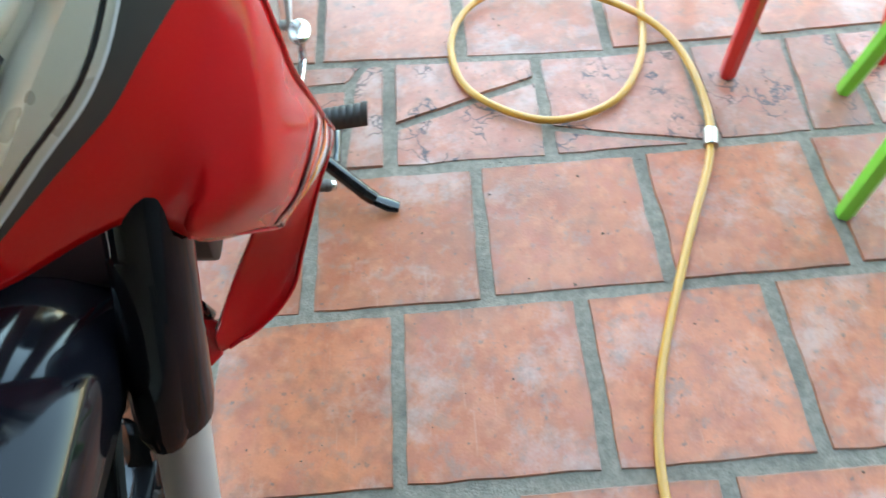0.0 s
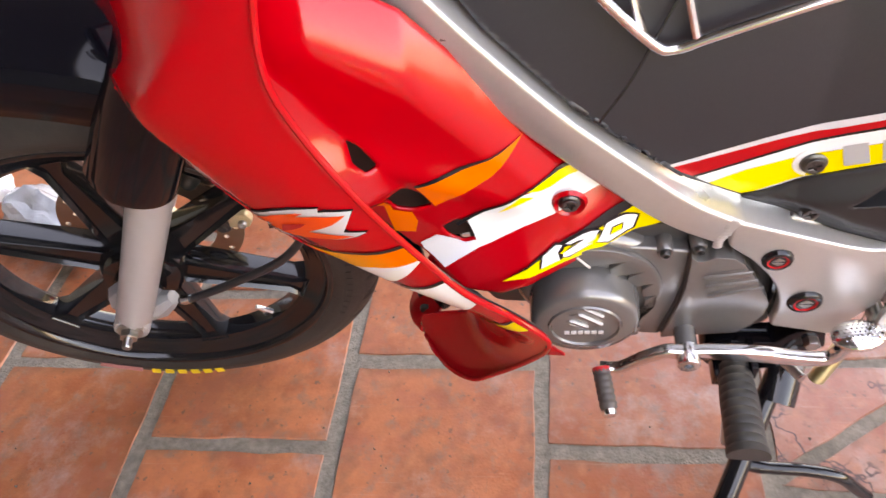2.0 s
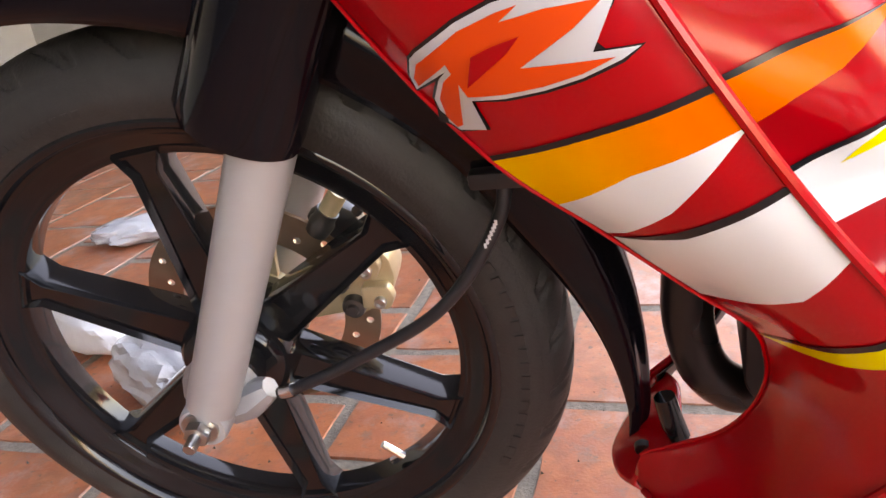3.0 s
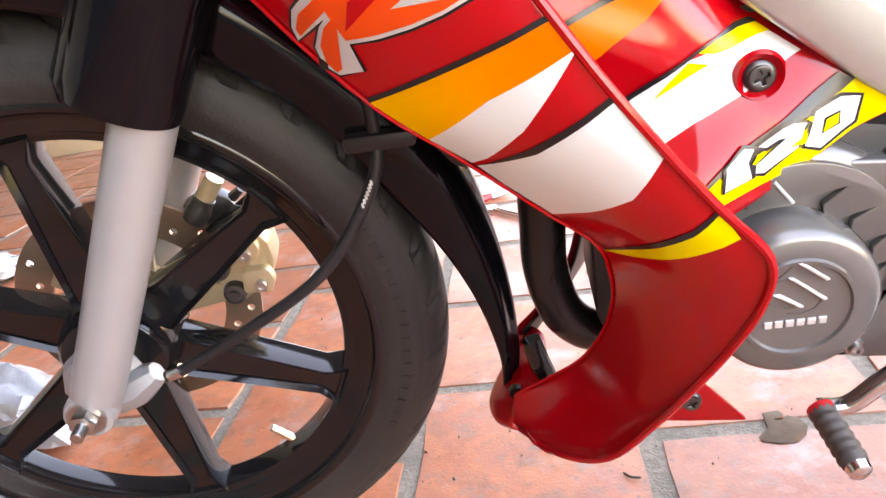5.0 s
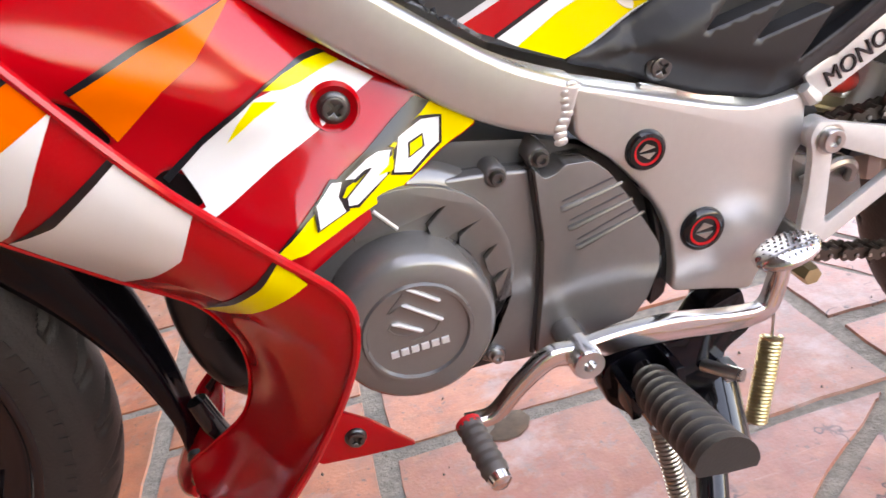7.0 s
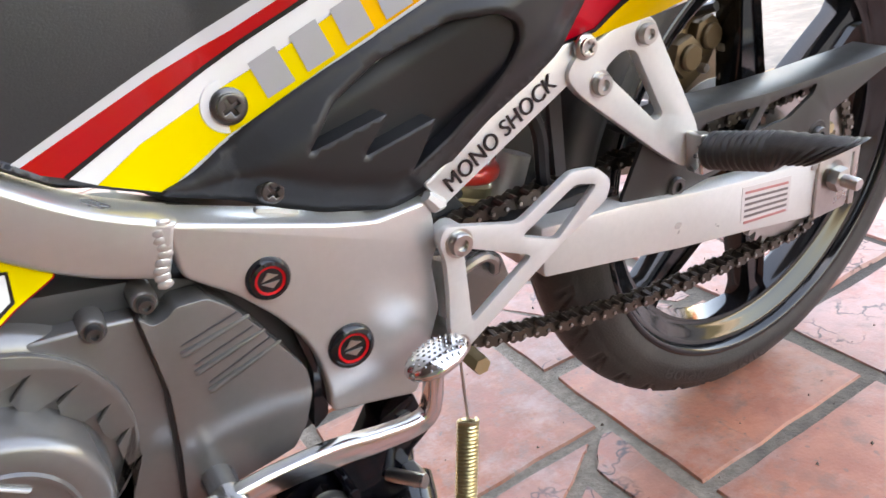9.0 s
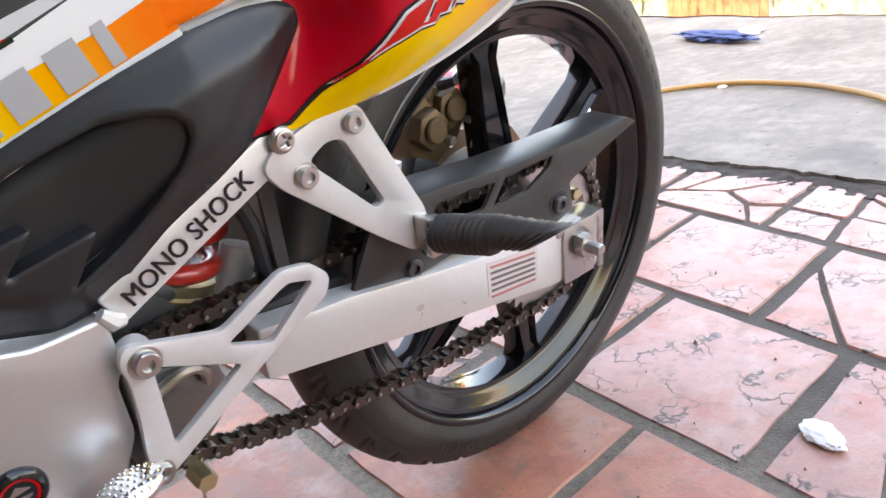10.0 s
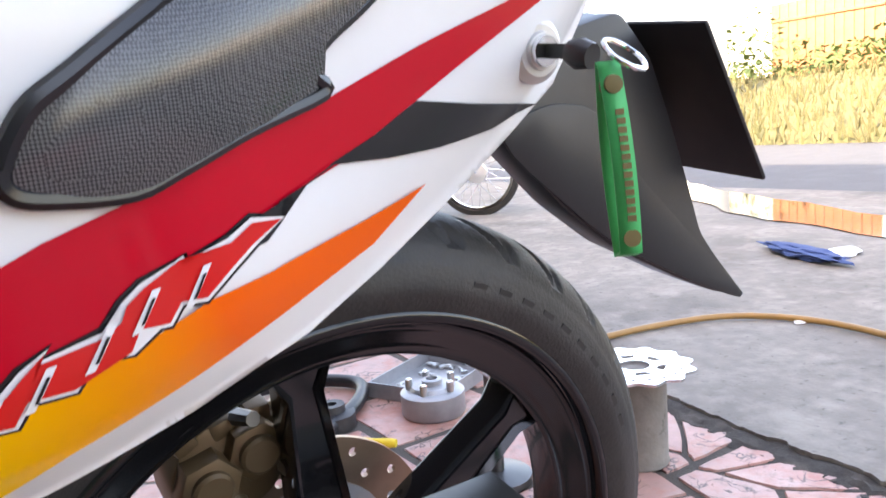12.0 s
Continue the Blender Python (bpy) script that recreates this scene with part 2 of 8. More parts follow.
DARKSTEEL = material("dark_bolt_steel", (0.12, 0.12, 0.12), 0.35, metal=0.9, grain=0.1)
GOLD = material("gold_anodised", (0.58, 0.47, 0.29), 0.36, metal=0.45, grain=0.08, scale=90)
BRONZE = material("bronze_caliper", (0.15, 0.098, 0.052), 0.42, metal=0.5, grain=0.1, dirt=0.3)
BRASSY = material("brass_spring", (0.55, 0.47, 0.28), 0.35, metal=0.9, grain=0.1)
ROTOR = material("rusty_brake_rotor", (0.40, 0.28, 0.20), 0.4, metal=0.8, grain=0.2, dirt=0.5, dirt_color=(0.25, 0.11, 0.05))
GLOSSBLACK = material("gloss_black_paint", (0.004, 0.004, 0.006), 0.1, coat=0.0, grain=0.05, rough_var=0.04)
GLOSSBLACK.node_tree.nodes["Principled BSDF"].inputs["Specular IOR Level"].default_value = 0.26
RIMBLACK = material("rim_black_paint", (0.008, 0.008, 0.009), 0.09, coat=0.0, grain=0.1, rough_var=0.05)
GLOSSPIPE = material("black_pipe_paint", (0.012, 0.012, 0.013), 0.28, grain=0.1, rough_var=0.08)
PLASTIC = material("matte_black_plastic", (0.015, 0.015, 0.017), 0.4, grain=0.12, scale=300, bump=0.05, bump_scale=900, rough_var=0.06)
SEATGREY = material("dark_grey_plastic", (0.024, 0.024, 0.028), 0.36, grain=0.1, scale=300, bump=0.1, bump_scale=900)
GUARDGREY = material("grey_guard_plastic", (0.026, 0.025, 0.024), 0.42, grain=0.1, scale=120, dirt=0.2, dirt_color=(0.06, 0.063, 0.065))
RUBBER = material("tyre_rubber", (0.021, 0.0202, 0.0196), 0.52, grain=0.3, scale=90, bump=0.25, bump_scale=400, dirt=0.45, dirt_color=(0.075, 0.066, 0.058))
MOULD = material("moulded_rubber", (0.019, 0.0185, 0.018), 0.45, grain=0.1)
SOFTRUBBER = material("peg_rubber", (0.030, 0.028, 0.027), 0.52, grain=0.2, scale=120, bump=0.15, bump_scale=500, dirt=0.4, dirt_color=(0.07, 0.06, 0.052))
TOERUBBER = material("worn_grey_rubber", (0.075, 0.060, 0.052), 0.5, grain=0.2, scale=150, bump=0.1)
CHAIN = material("oily_chain_steel", (0.10, 0.085, 0.075), 0.35, metal=0.85, grain=0.25, dirt=0.4)
CHAINPIN = material("worn_chain_pin", (0.45, 0.42, 0.40), 0.3, metal=1.0, grain=0.1)
REDSPRING = material("red_spring_paint", (0.55, 0.03, 0.02), 0.3, coat=0.6, grain=0.06)
BANDGREY = material("dark_grey_gloss", (0.035, 0.034, 0.033), 0.22, grain=0.05)
CREAM = material("cream_metallic_paint", (0.50, 0.47, 0.39), 0.28, metal=0.25, coat=1.0, grain=0.04)
PLATEBLACK = material("number_plate_back", (0.014, 0.014, 0.016), 0.65, grain=0.2, dirt=0.3)
CONCRETE = material("worn_concrete", (0.195, 0.172, 0.147), 0.8, grain=0.34, scale=22, bump=0.7, bump_scale=90, dirt=0.85, dirt_color=(0.095, 0.088, 0.08))
MORTAR = material("grey_mortar", (0.225, 0.186, 0.145), 0.9, grain=0.6, scale=95, bump=1.0, bump_scale=260, dirt=0.75, dirt_color=(0.10, 0.088, 0.07))
# broad damp stains on the yard
_n, _l = CONCRETE.node_tree.nodes, CONCRETE.node_tree.links
_geo, _mx = _n.new("ShaderNodeNewGeometry"), None
for _sc, _lo, _hi, _amt, _col in ((0.9, 0.45, 0.62, 0.6, (0.105, 0.092, 0.078)), (5.5, 0.5, 0.68, 0.5, (0.31, 0.28, 0.24)), (42.0, 0.6, 0.68, 0.7, (0.07, 0.063, 0.055))):
    _ns, _mr, _mx = _n.new("ShaderNodeTexNoise"), _n.new("ShaderNodeMapRange"), _n.new("ShaderNodeMix")
    _ns.inputs["Scale"].default_value, _ns.inputs["Detail"].default_value, _ns.inputs["Roughness"].default_value = _sc, 8, 0.65
    _mr.inputs[1].default_value, _mr.inputs[2].default_value, _mr.inputs[4].default_value = _lo, _hi, _amt
    _mx.data_type = "RGBA"
    _mx.inputs[7].default_value = (*_col, 1)
    _l.new(_geo.outputs["Position"], _ns.inputs["Vector"])
    _l.new(_ns.outputs[0], _mr.inputs[0])
    _l.new(_mr.outputs[0], _mx.inputs[0])
    _l.new(_n["Principled BSDF"].inputs["Base Color"].links[0].from_socket, _mx.inputs[6])
    _l.new(_mx.outputs[2], _n["Principled BSDF"].inputs["Base Color"])
# dark soil in the joints towards the street
_n, _l = MORTAR.node_tree.nodes, MORTAR.node_tree.links
_geo, _sep, _mr, _mx = _n.new("ShaderNodeNewGeometry"), _n.new("ShaderNodeSeparateXYZ"), _n.new("ShaderNodeMapRange"), _n.new("ShaderNodeMix")
_mx.data_type = "RGBA"
_l.new(_geo.outputs["Position"], _sep.inputs[0])
_l.new(_sep.outputs["X"], _mr.inputs[0])
_mr.inputs[1].default_value, _mr.inputs[2].default_value, _mr.inputs[4].default_value = 1.1, 1.5, 0.85
_l.new(_mr.outputs[0], _mx.inputs[0])
_l.new(_n["Principled BSDF"].inputs["Base Color"].links[0].from_socket, _mx.inputs[6])
_mx.inputs[7].default_value = (0.045, 0.037, 0.031, 1)
_l.new(_mx.outputs[2], _n["Principled BSDF"].inputs["Base Color"])
ASPHALT = material("street_asphalt", (0.075, 0.077, 0.082), 0.8, grain=0.25, scale=40, bump=0.4, bump_scale=200, dirt=0.3, dirt_color=(0.08, 0.08, 0.085))
BROWNHOSE = material("brown_hose", (0.30, 0.16, 0.045), 0.4, grain=0.15, scale=40, dirt=0.4, dirt_color=(0.2, 0.12, 0.05))
HOSE = material("yellow_hose", (0.50, 0.235, 0.03), 0.35, coat=0.3, grain=0.15, scale=40, dirt=0.4, dirt_color=(0.25, 0.15, 0.05))
REDPLASTIC = material("red_plastic_chair", (0.62, 0.015, 0.018), 0.35, coat=0.2, grain=0.04)
GREENPLASTIC = material("green_plastic_chair", (0.22, 0.60, 0.06), 0.35, coat=0.2, grain=0.04)
GREENSTRAP = material("green_strap", (0.02, 0.42, 0.12), 0.55, grain=0.08, scale=300, bump=0.1)
BROWNINK = material("brown_print", (0.18, 0.14, 0.05), 0.5)
YELLOWINK = material("yellow_print", (0.75, 0.5, 0.03), 0.5)
PALEINK = material("pale_print", (0.55, 0.55, 0.55), 0.5)
PINKINK = material("pale_sticker", (0.55, 0.50, 0.49), 0.45, grain=0.05)
BROWNGREY = material("dark_small_print", (0.13, 0.10, 0.10), 0.5)
REDINK = material("red_print", (0.4, 0.15, 0.14), 0.5)
BLUECLOTH = material("blue_cloth", (0.03, 0.06, 0.17), 0.8, grain=0.2, bump=0.3)
PAPER = material("white_litter", (0.72, 0.72, 0.72), 0.7, grain=0.1, bump=0.3)
FOIL = material("clear_plastic_bag", (0.52, 0.53, 0.55), 0.18, grain=0.1, scale=30, bump=0.9, bump_scale=45, coat=0.5)
GRASSM = material("dry_grass", (0.115, 0.105, 0.045), 0.9, grain=0.4, scale=25, dirt=0.6, dirt_color=(0.07, 0.10, 0.03))
LEAF = material("green_leaf", (0.07, 0.20, 0.03), 0.6, grain=0.2)
DRYLEAF = material("dry_leaf", (0.30, 0.20, 0.08), 0.8, grain=0.2)
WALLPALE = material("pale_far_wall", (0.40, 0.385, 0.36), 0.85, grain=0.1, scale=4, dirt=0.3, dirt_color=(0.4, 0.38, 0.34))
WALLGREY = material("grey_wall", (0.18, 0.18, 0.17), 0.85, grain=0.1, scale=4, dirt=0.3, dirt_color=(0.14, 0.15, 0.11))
WHITEWASH = material("whitewashed_post", (0.8, 0.79, 0.76), 0.8, grain=0.06, scale=6, dirt=0.2, dirt_color=(0.55, 0.52, 0.46))
WALLRUST = material("rusty_far_gate", (0.36, 0.13, 0.06), 0.7, grain=0.2, scale=8)
FOLIAGE = material("far_foliage", (0.07, 0.11, 0.03), 0.8, grain=0.4, scale=12)
WET = material("puddle_water", (0.03, 0.028, 0.025), 0.05, grain=0.05, rough_var=0.02)
WET.node_tree.nodes["Principled BSDF"].inputs["Specular IOR Level"].default_value = 0.12
GRIT = material("loose_grit", (0.13, 0.10, 0.08), 0.9, grain=0.5, scale=60)
SOIL = material("dark_soil", (0.040, 0.033, 0.027), 0.92, grain=0.5, scale=120, bump=0.9, bump_scale=400, dirt=0.6, dirt_color=(0.12, 0.10, 0.085))
CARDBOARD = material("cardboard", (0.42, 0.30, 0.18), 0.8, grain=0.1)

# carbon weave sticker
CARBON = material("carbon_weave", (0.07, 0.07, 0.075), 0.2, coat=0.2, grain=0.05)
_n, _l = CARBON.node_tree.nodes, CARBON.node_tree.links
_tc = _n.new("ShaderNodeTexCoord")
_mp = _n.new("ShaderNodeMapping")
_mp.inputs["Rotation"].default_value = (0, radians(48), 0)
_l.new(_tc.outputs["Object"], _mp.inputs["Vector"])
_ck = _n.new("ShaderNodeTexChecker")
_ck.inputs["Scale"].default_value = 1150
_ck.inputs[1].default_value, _ck.inputs[2].default_value = (0.11, 0.11, 0.112, 1), (0.022, 0.022, 0.024, 1)
_l.new(_mp.outputs[0], _ck.inputs["Vector"])
_l.new(_ck.outputs[0], _n["Principled BSDF"].inputs["Base Color"])


# ---- mesh helpers ----
from mathutils.bvhtree import BVHTree

LEAN_ANGLE = 8.0  # the motorcycle rests on its side stand


def link(name, bm, mat, parent=None, label="", smooth=40):
    me = bpy.data.meshes.new(name)
    if not any(e.is_boundary for e in bm.edges):
        bmesh.ops.recalc_face_normals(bm, faces=bm.faces)
    bm.to_mesh(me)
    bm.free()
    me.materials.append(mat)
    if smooth:
        me.polygons.foreach_set("use_smooth", [True] * len(me.polygons))
        me.set_sharp_from_angle(angle=radians(smooth))
    ob = new(name, me)
    if parent:
        ob.parent = parent
    if label:
        ob["label"] = label
    return ob


def part(name, bm, mat, parent, label="", smooth=40):
    """One mesh under a thing or a part."""
    return link(name, bm, mat, parent, label, smooth)


def thing(name, label, category, at=(0, 0, 0), group="", rot=(0, 0, 0)):
    ob = new(name)
    ob.matrix_world = pose(*at, *rot)
    return tagged(ob, label, category, group)


def curve_pts(pts, per=8, closed=False):
    """Catmull-Rom through the given points."""
    P = [Vector(p) for p in pts]
    n = len(P)
    out = []
    for i in range(n if closed else n - 1):
        a, b = P[i], P[(i + 1) % n]
        p = P[i - 1] if (i > 0 or closed) else a * 2 - b
        q = P[(i + 2) % n] if (i + 2 < n or closed) else b * 2 - a
        for k in range(per):
            t = k / per
            out.append(0.5 * ((2 * a) + (b - p) * t + (2 * p - 5 * a + 4 * b - q) * t * t + (3 * a - p - 3 * b + q) * t ** 3))
    if not closed:
        out.append(P[-1])
    return out


def rounded(pts, r=0.006, seg=4):
    """Polygon in (x, z) with rounded corners."""
    P = [Vector(p) for p in pts]
    out = []
    for i, p in enumerate(P):
        a, b = P[i - 1] - p, P[(i + 1) % len(P)] - p
        d = min(r, a.length * 0.45, b.length * 0.45)
        s, e = p + a.normalized() * d, p + b.normalized() * d
        for k in range(seg + 1):
            t = k / seg
            out.append(s * (1 - t) ** 2 + p * 2 * t * (1 - t) + e * t * t)
    return [(v[0], v[1]) for v in out]


def fill2d(bm, outline, holes=(), y=0.0):
    """Flat face or faces in the x-z plane."""
    edges = []
    for loop in (outline, *holes):
        vs = [bm.verts.new((p[0], y, p[1])) for p in loop]
        edges += [bm.edges.new((vs[i], vs[(i + 1) % len(vs)])) for i in range(len(vs))]
    if holes:
        bmesh.ops.triangle_fill(bm, use_beauty=True, use_dissolve=False, edges=edges, normal=(0, -1, 0))
    else:
        bm.faces.new([e.verts[0] for e in edges])
    return bm


def plate(outline, y0, y1, holes=(), bevel=0.0, seg=2):
    """Plate with the outline in (x, z), from its outer side y0 to y1."""
    bm = bmesh.new()
    fill2d(bm, outline, holes, y0)
    rim = [e for e in bm.edges if e.is_boundary]
    ret = bmesh.ops.extrude_face_region(bm, geom=list(bm.faces))
    vs = [g for g in ret["geom"] if isinstance(g, bmesh.types.BMVert)]
    bmesh.ops.translate(bm, verts=vs, vec=(0, y1 - y0, 0))
    if bevel:
        edges = [e for e in bm.edges if len(e.link_faces) == 2 and e.calc_face_angle(0) > radians(50) and abs(e.verts[0].co.y - e.verts[1].co.y) < 1e-6]
        bmesh.ops.bevel(bm, geom=edges, offset=bevel, segments=seg, profile=0.5, affect="EDGES", clamp_overlap=True)
    return bm


def circle(cx, cz, r, n=24, a0=0.0):
    return [(cx + r * math.cos(a0 + 2 * math.pi * i / n), cz + r * math.sin(a0 + 2 * math.pi * i / n)) for i in range(n)]


def lathe(profile, cx=0.0, cz=0.0, n=64, closed=True, wave=None):
    """Turned about the axis along y: profile of (radius, y)."""
    bm = bmesh.new()
    rings = []
    for i in range(n):
        a = 2 * math.pi * i / n
        ring = []
        for j, (r, y) in enumerate(profile):
            rr = r - (wave(a, j, y) if wave else 0.0)
            ring.append(bm.verts.new((cx + rr * math.cos(a), y, cz + rr * math.sin(a))))
        rings.append(ring)
    m = len(profile)
    for i in range(n):
        A, B = rings[i], rings[(i + 1) % n]
        for j in range(m if closed else m - 1):
            bm.faces.new((A[j], A[(j + 1) % m], B[(j + 1) % m], B[j]))
    if not closed:
        for k in (0, -1):
            if profile[k][0] > 1e-5:
                bm.faces.new([r[k] for r in rings])
            else:
                bmesh.ops.remove_doubles(bm, verts=[r[k] for r in rings], dist=1e-6)
    return bm


def tube(pts, radius, seg=10, caps=True, flat=1.0, up=None):
    """Round bar along points; radius may be a list. flat squeezes it across 'up'."""
    P = [Vector(p) for p in pts]
    R = radius if isinstance(radius, (list, tuple)) else [radius] * len(P)
    bm = bmesh.new()
    rings = []
    ref = Vector(up) if up else Vector((0.13, 1, 0.07)).normalized()
    for i, p in enumerate(P):
        d = (P[min(i + 1, len(P) - 1)] - P[max(i - 1, 0)]).normalized()
        u = d.cross(ref)
        u = u.normalized() if u.length > 1e-4 else d.orthogonal().normalized()
        v = d.cross(u)
        if not up:
            ref = -v if (-v).dot(ref) > 0 else v
            u = d.cross(ref).normalized()
            v = d.cross(u)
        rings.append([bm.verts.new(p + (u * math.cos(2 * math.pi * k / seg) + v * math.sin(2 * math.pi * k / seg) * flat) * R[i]) for k in range(seg)])
    for A, B in zip(rings, rings[1:]):
        for k in range(seg):
            bm.faces.new((A[k], A[(k + 1) % seg], B[(k + 1) % seg], B[k]))
    if caps:
        bm.faces.new(rings[0]), bm.faces.new(rings[-1])
    return bm


def box(cx, cy, cz, sx, sy, sz, bevel=0.0, m=None):
    bm = bmesh.new()
    bmesh.ops.create_cube(bm, size=1.0, matrix=(m or Matrix()) @ Matrix.Translation((cx, cy, cz)) @ Matrix.Diagonal((sx, sy, sz, 1)))
    if bevel:
        bmesh.ops.bevel(bm, geom=list(bm.edges), offset=bevel, segments=2, profile=0.5, affect="EDGES", clamp_overlap=True)
    return bm


def join(*bms):
    out = bmesh.new()
    for b in bms:
        me = bpy.data.meshes.new("tmp")
        b.to_mesh(me)
        b.free()
        out.from_mesh(me)
        bpy.data.meshes.remove(me)
    return out


def move(bm, m):
    bmesh.ops.transform(bm, matrix=m, verts=bm.verts)
    return bm


def facing(bm, hint):
    """Turns an open skin so that it looks towards hint."""
    bmesh.ops.recalc_face_normals(bm, faces=bm.faces)
    if sum((f.normal * f.calc_area() for f in bm.faces), Vector()).dot(Vector(hint)) < 0:
        bmesh.ops.reverse_faces(bm, faces=bm.faces)
    return bm


def loft(rows, per_u=5, per_v=5, hint=(0, -1, 0)):
    """Smooth sheet through rows of points; all rows have the same number of points."""
    fine = [curve_pts(r, per_u) for r in rows]
    cols = [curve_pts([fr[i] for fr in fine], per_v) for i in range(len(fine[0]))]
    bm = bmesh.new()
    V = [[bm.verts.new(p) for p in c] for c in cols]
    for A, B in zip(V, V[1:]):
        for j in range(len(A) - 1):
            bm.faces.new((A[j], A[j + 1], B[j + 1], B[j]))
    return facing(bm, hint)


def mirrored(bm):
    b = bm.copy()
    bmesh.ops.scale(b, vec=(1, -1, 1), verts=b.verts)
    bmesh.ops.reverse_faces(b, faces=b.faces)
    return b


def thicken(ob, t, offset=0.0):
    mod = ob.modifiers.new("thickness", "SOLIDIFY")
    mod.thickness, mod.offset = t, offset
    return ob


def sheet(outline, f, holes=(), size=0.012):
    """Curved skin: outline in (x, z), depth y = f(x, z)."""
    bm = bmesh.new()
    fill2d(bm, outline, holes, 0.0)
    bmesh.ops.triangulate(bm, faces=bm.faces)
    for _ in range(6):
        long = [e for e in bm.edges if e.calc_length() > size]
        if not long:
            break
        bmesh.ops.subdivide_edges(bm, edges=long, cuts=1)
        bmesh.ops.triangulate(bm, faces=[fc for fc in bm.faces if len(fc.verts) > 3])
    bmesh.ops.beautify_fill(bm, faces=bm.faces, edges=bm.edges)
    for v in bm.verts:
        v.co.y = f(v.co.x, v.co.z)
    return facing(bm, (0, -1, 0))


def depth_of(bm, fallback=-0.1):
    """Depth function of the skin nearest to the outside of the left-hand side."""
    tree = BVHTree.FromBMesh(bm)

    def f(x, z):
        hit = tree.ray_cast(Vector((x, -1.0, z)), Vector((0, 1, 0)))[0]
        if hit is None:
            hit = tree.find_nearest(Vector((x, fallback, z)))[0]
        return hit.y
    return f


def sticker(name, outline, f, mat, parent, lift=0.0006, label="", size=0.01):
    return part(name, sheet(outline, lambda x, z: f(x, z) - lift, size=size), mat, parent, label, smooth=60)


def text_mesh(body, size, bold=0.0, extrude=0.0):
    """Outline of a word as a bmesh in its own x-y plane, starting at the origin."""
    cu = bpy.data.curves.new("word", "FONT")
    cu.body, cu.size, cu.offset, cu.extrude, cu.resolution_u = body, size, bold, extrude, 3
    ob = bpy.data.objects.new("word", cu)
    scene.collection.objects.link(ob)
    me = bpy.data.meshes.new_from_object(ob.evaluated_get(bpy.context.evaluated_depsgraph_get()))
    bm = bmesh.new()
    bm.from_mesh(me)
    bpy.data.objects.remove(ob)
    bpy.data.curves.remove(cu)
    bpy.data.meshes.remove(me)
    return bm


def lettering(name, body, p0, p1, height, f, mat, parent, lift=0.0008, bold=0.0, shear=0.0, label=""):
    """A word printed on a skin, its baseline from p0 to p1 in (x, z)."""
    bm = text_mesh(body, 1.0, bold)
    xs = [v.co.x for v in bm.verts]
    ys = [v.co.y for v in bm.verts]
    w, h = max(xs) - min(xs), max(ys)
    d = Vector((p1[0] - p0[0], p1[1] - p0[1]))
    n = Vector((-d.y, d.x)).normalized() * height
    for v in bm.verts:
        u, t = (v.co.x - min(xs)) / w, v.co.y / h
        q = Vector(p0) + d * u + n * t + d.normalized() * (shear * t * height)
        v.co = (q.x, f(q.x, q.y) - lift, q.y)
    return part(name, bm, mat, parent, label, smooth=0)


def bolt(x, y, z, r, parent, mat=None, name="bolt", socket=True, h=0.005):
    """Cap screw seen from the left-hand side, with a socket and a washer."""
    prof = [(0.0, y - h * 0.45), (r * 0.45, y - h * 0.45), (r * 0.5, y - h), (r * 0.88, y - h), (r, y - h * 0.75), (r, y), (r * 1.25, y), (r * 1.25, y + 0.002), (0, y + 0.002)] if socket else \
        [(0.0, y - h), (r * 0.6, y - h * 0.95), (r * 0.95, y - h * 0.5), (r, y), (r * 1.2, y), (r * 1.2, y + 0.002), (0, y + 0.002)]
    return part(name, lathe(prof, x, z, 14, closed=False), mat or STEEL, parent)


def cross_screw(x, y, z, r, parent, mat, h=0.004):
    """Pan-head screw with a cross recess, on a thin flange."""
    a, b = r * 0.13, r * 0.55
    cross = [(a, a), (a, b), (-a, b), (-a, a), (-b, a), (-b, -a), (-a, -a), (-a, -b), (a, -b), (a, -a), (b, -a), (b, a)]
    c, s = math.cos(0.4), math.sin(0.4)
    slot = [(x + u * c - v * s, z + u * s + v * c) for u, v in cross]
    head = plate(circle(x, z, r * 0.86, 24), y - h, y - h * 0.4, [slot], bevel=r * 0.08)
    return part("panel_screw", join(head, lathe([(0, y - h * 0.4), (r * 0.9, y - h * 0.4), (r, y - h * 0.25), (r * 1.12, y), (r * 1.12, y + 0.002), (0, y + 0.002)], x, z, 24, closed=False)), mat, parent)


def hexnut(x, y, z, r, h, parent, mat=None, stud=0.01, name="nut"):
    bm = join(plate(circle(x, z, r, 6), y - h, y, bevel=r * 0.12), lathe([(0, y - h - stud), (r * 0.45, y - h - stud), (r * 0.5, y - h - stud + 0.001), (r * 0.5, y)], x, z, 12, closed=False), lathe([(r * 0.5, y), (r * 1.4, y), (r * 1.4, y + 0.003), (r * 0.5, y + 0.003)], x, z, 20))
    return part(name, bm, mat or STEEL, parent)


def shrunk(poly, k):
    """Polygon drawn in by k along its corners."""
    n = len(poly)
    turn = 1 if sum(poly[i - 1][0] * poly[i][1] - poly[i][0] * poly[i - 1][1] for i in range(n)) > 0 else -1
    out = []
    for i in range(n):
        p, a, b = Vector(poly[i]), Vector(poly[i - 1]), Vector(poly[(i + 1) % n])
        m = ((p - a).normalized() + (b - p).normalized())
        q = Vector((-m.y, m.x)).normalized() * turn * k
        out.append((p.x + q.x, p.y + q.y))
    return out

# ---- the motorcycle: x runs from the front axle to the rear, y to its right, z up ----
bike = thing("motorcycle", "red, white and black sport motorcycle leaning on its side stand", "motorcycle", (0, 0, 0), rot=(LEAN_ANGLE, 0, 0))


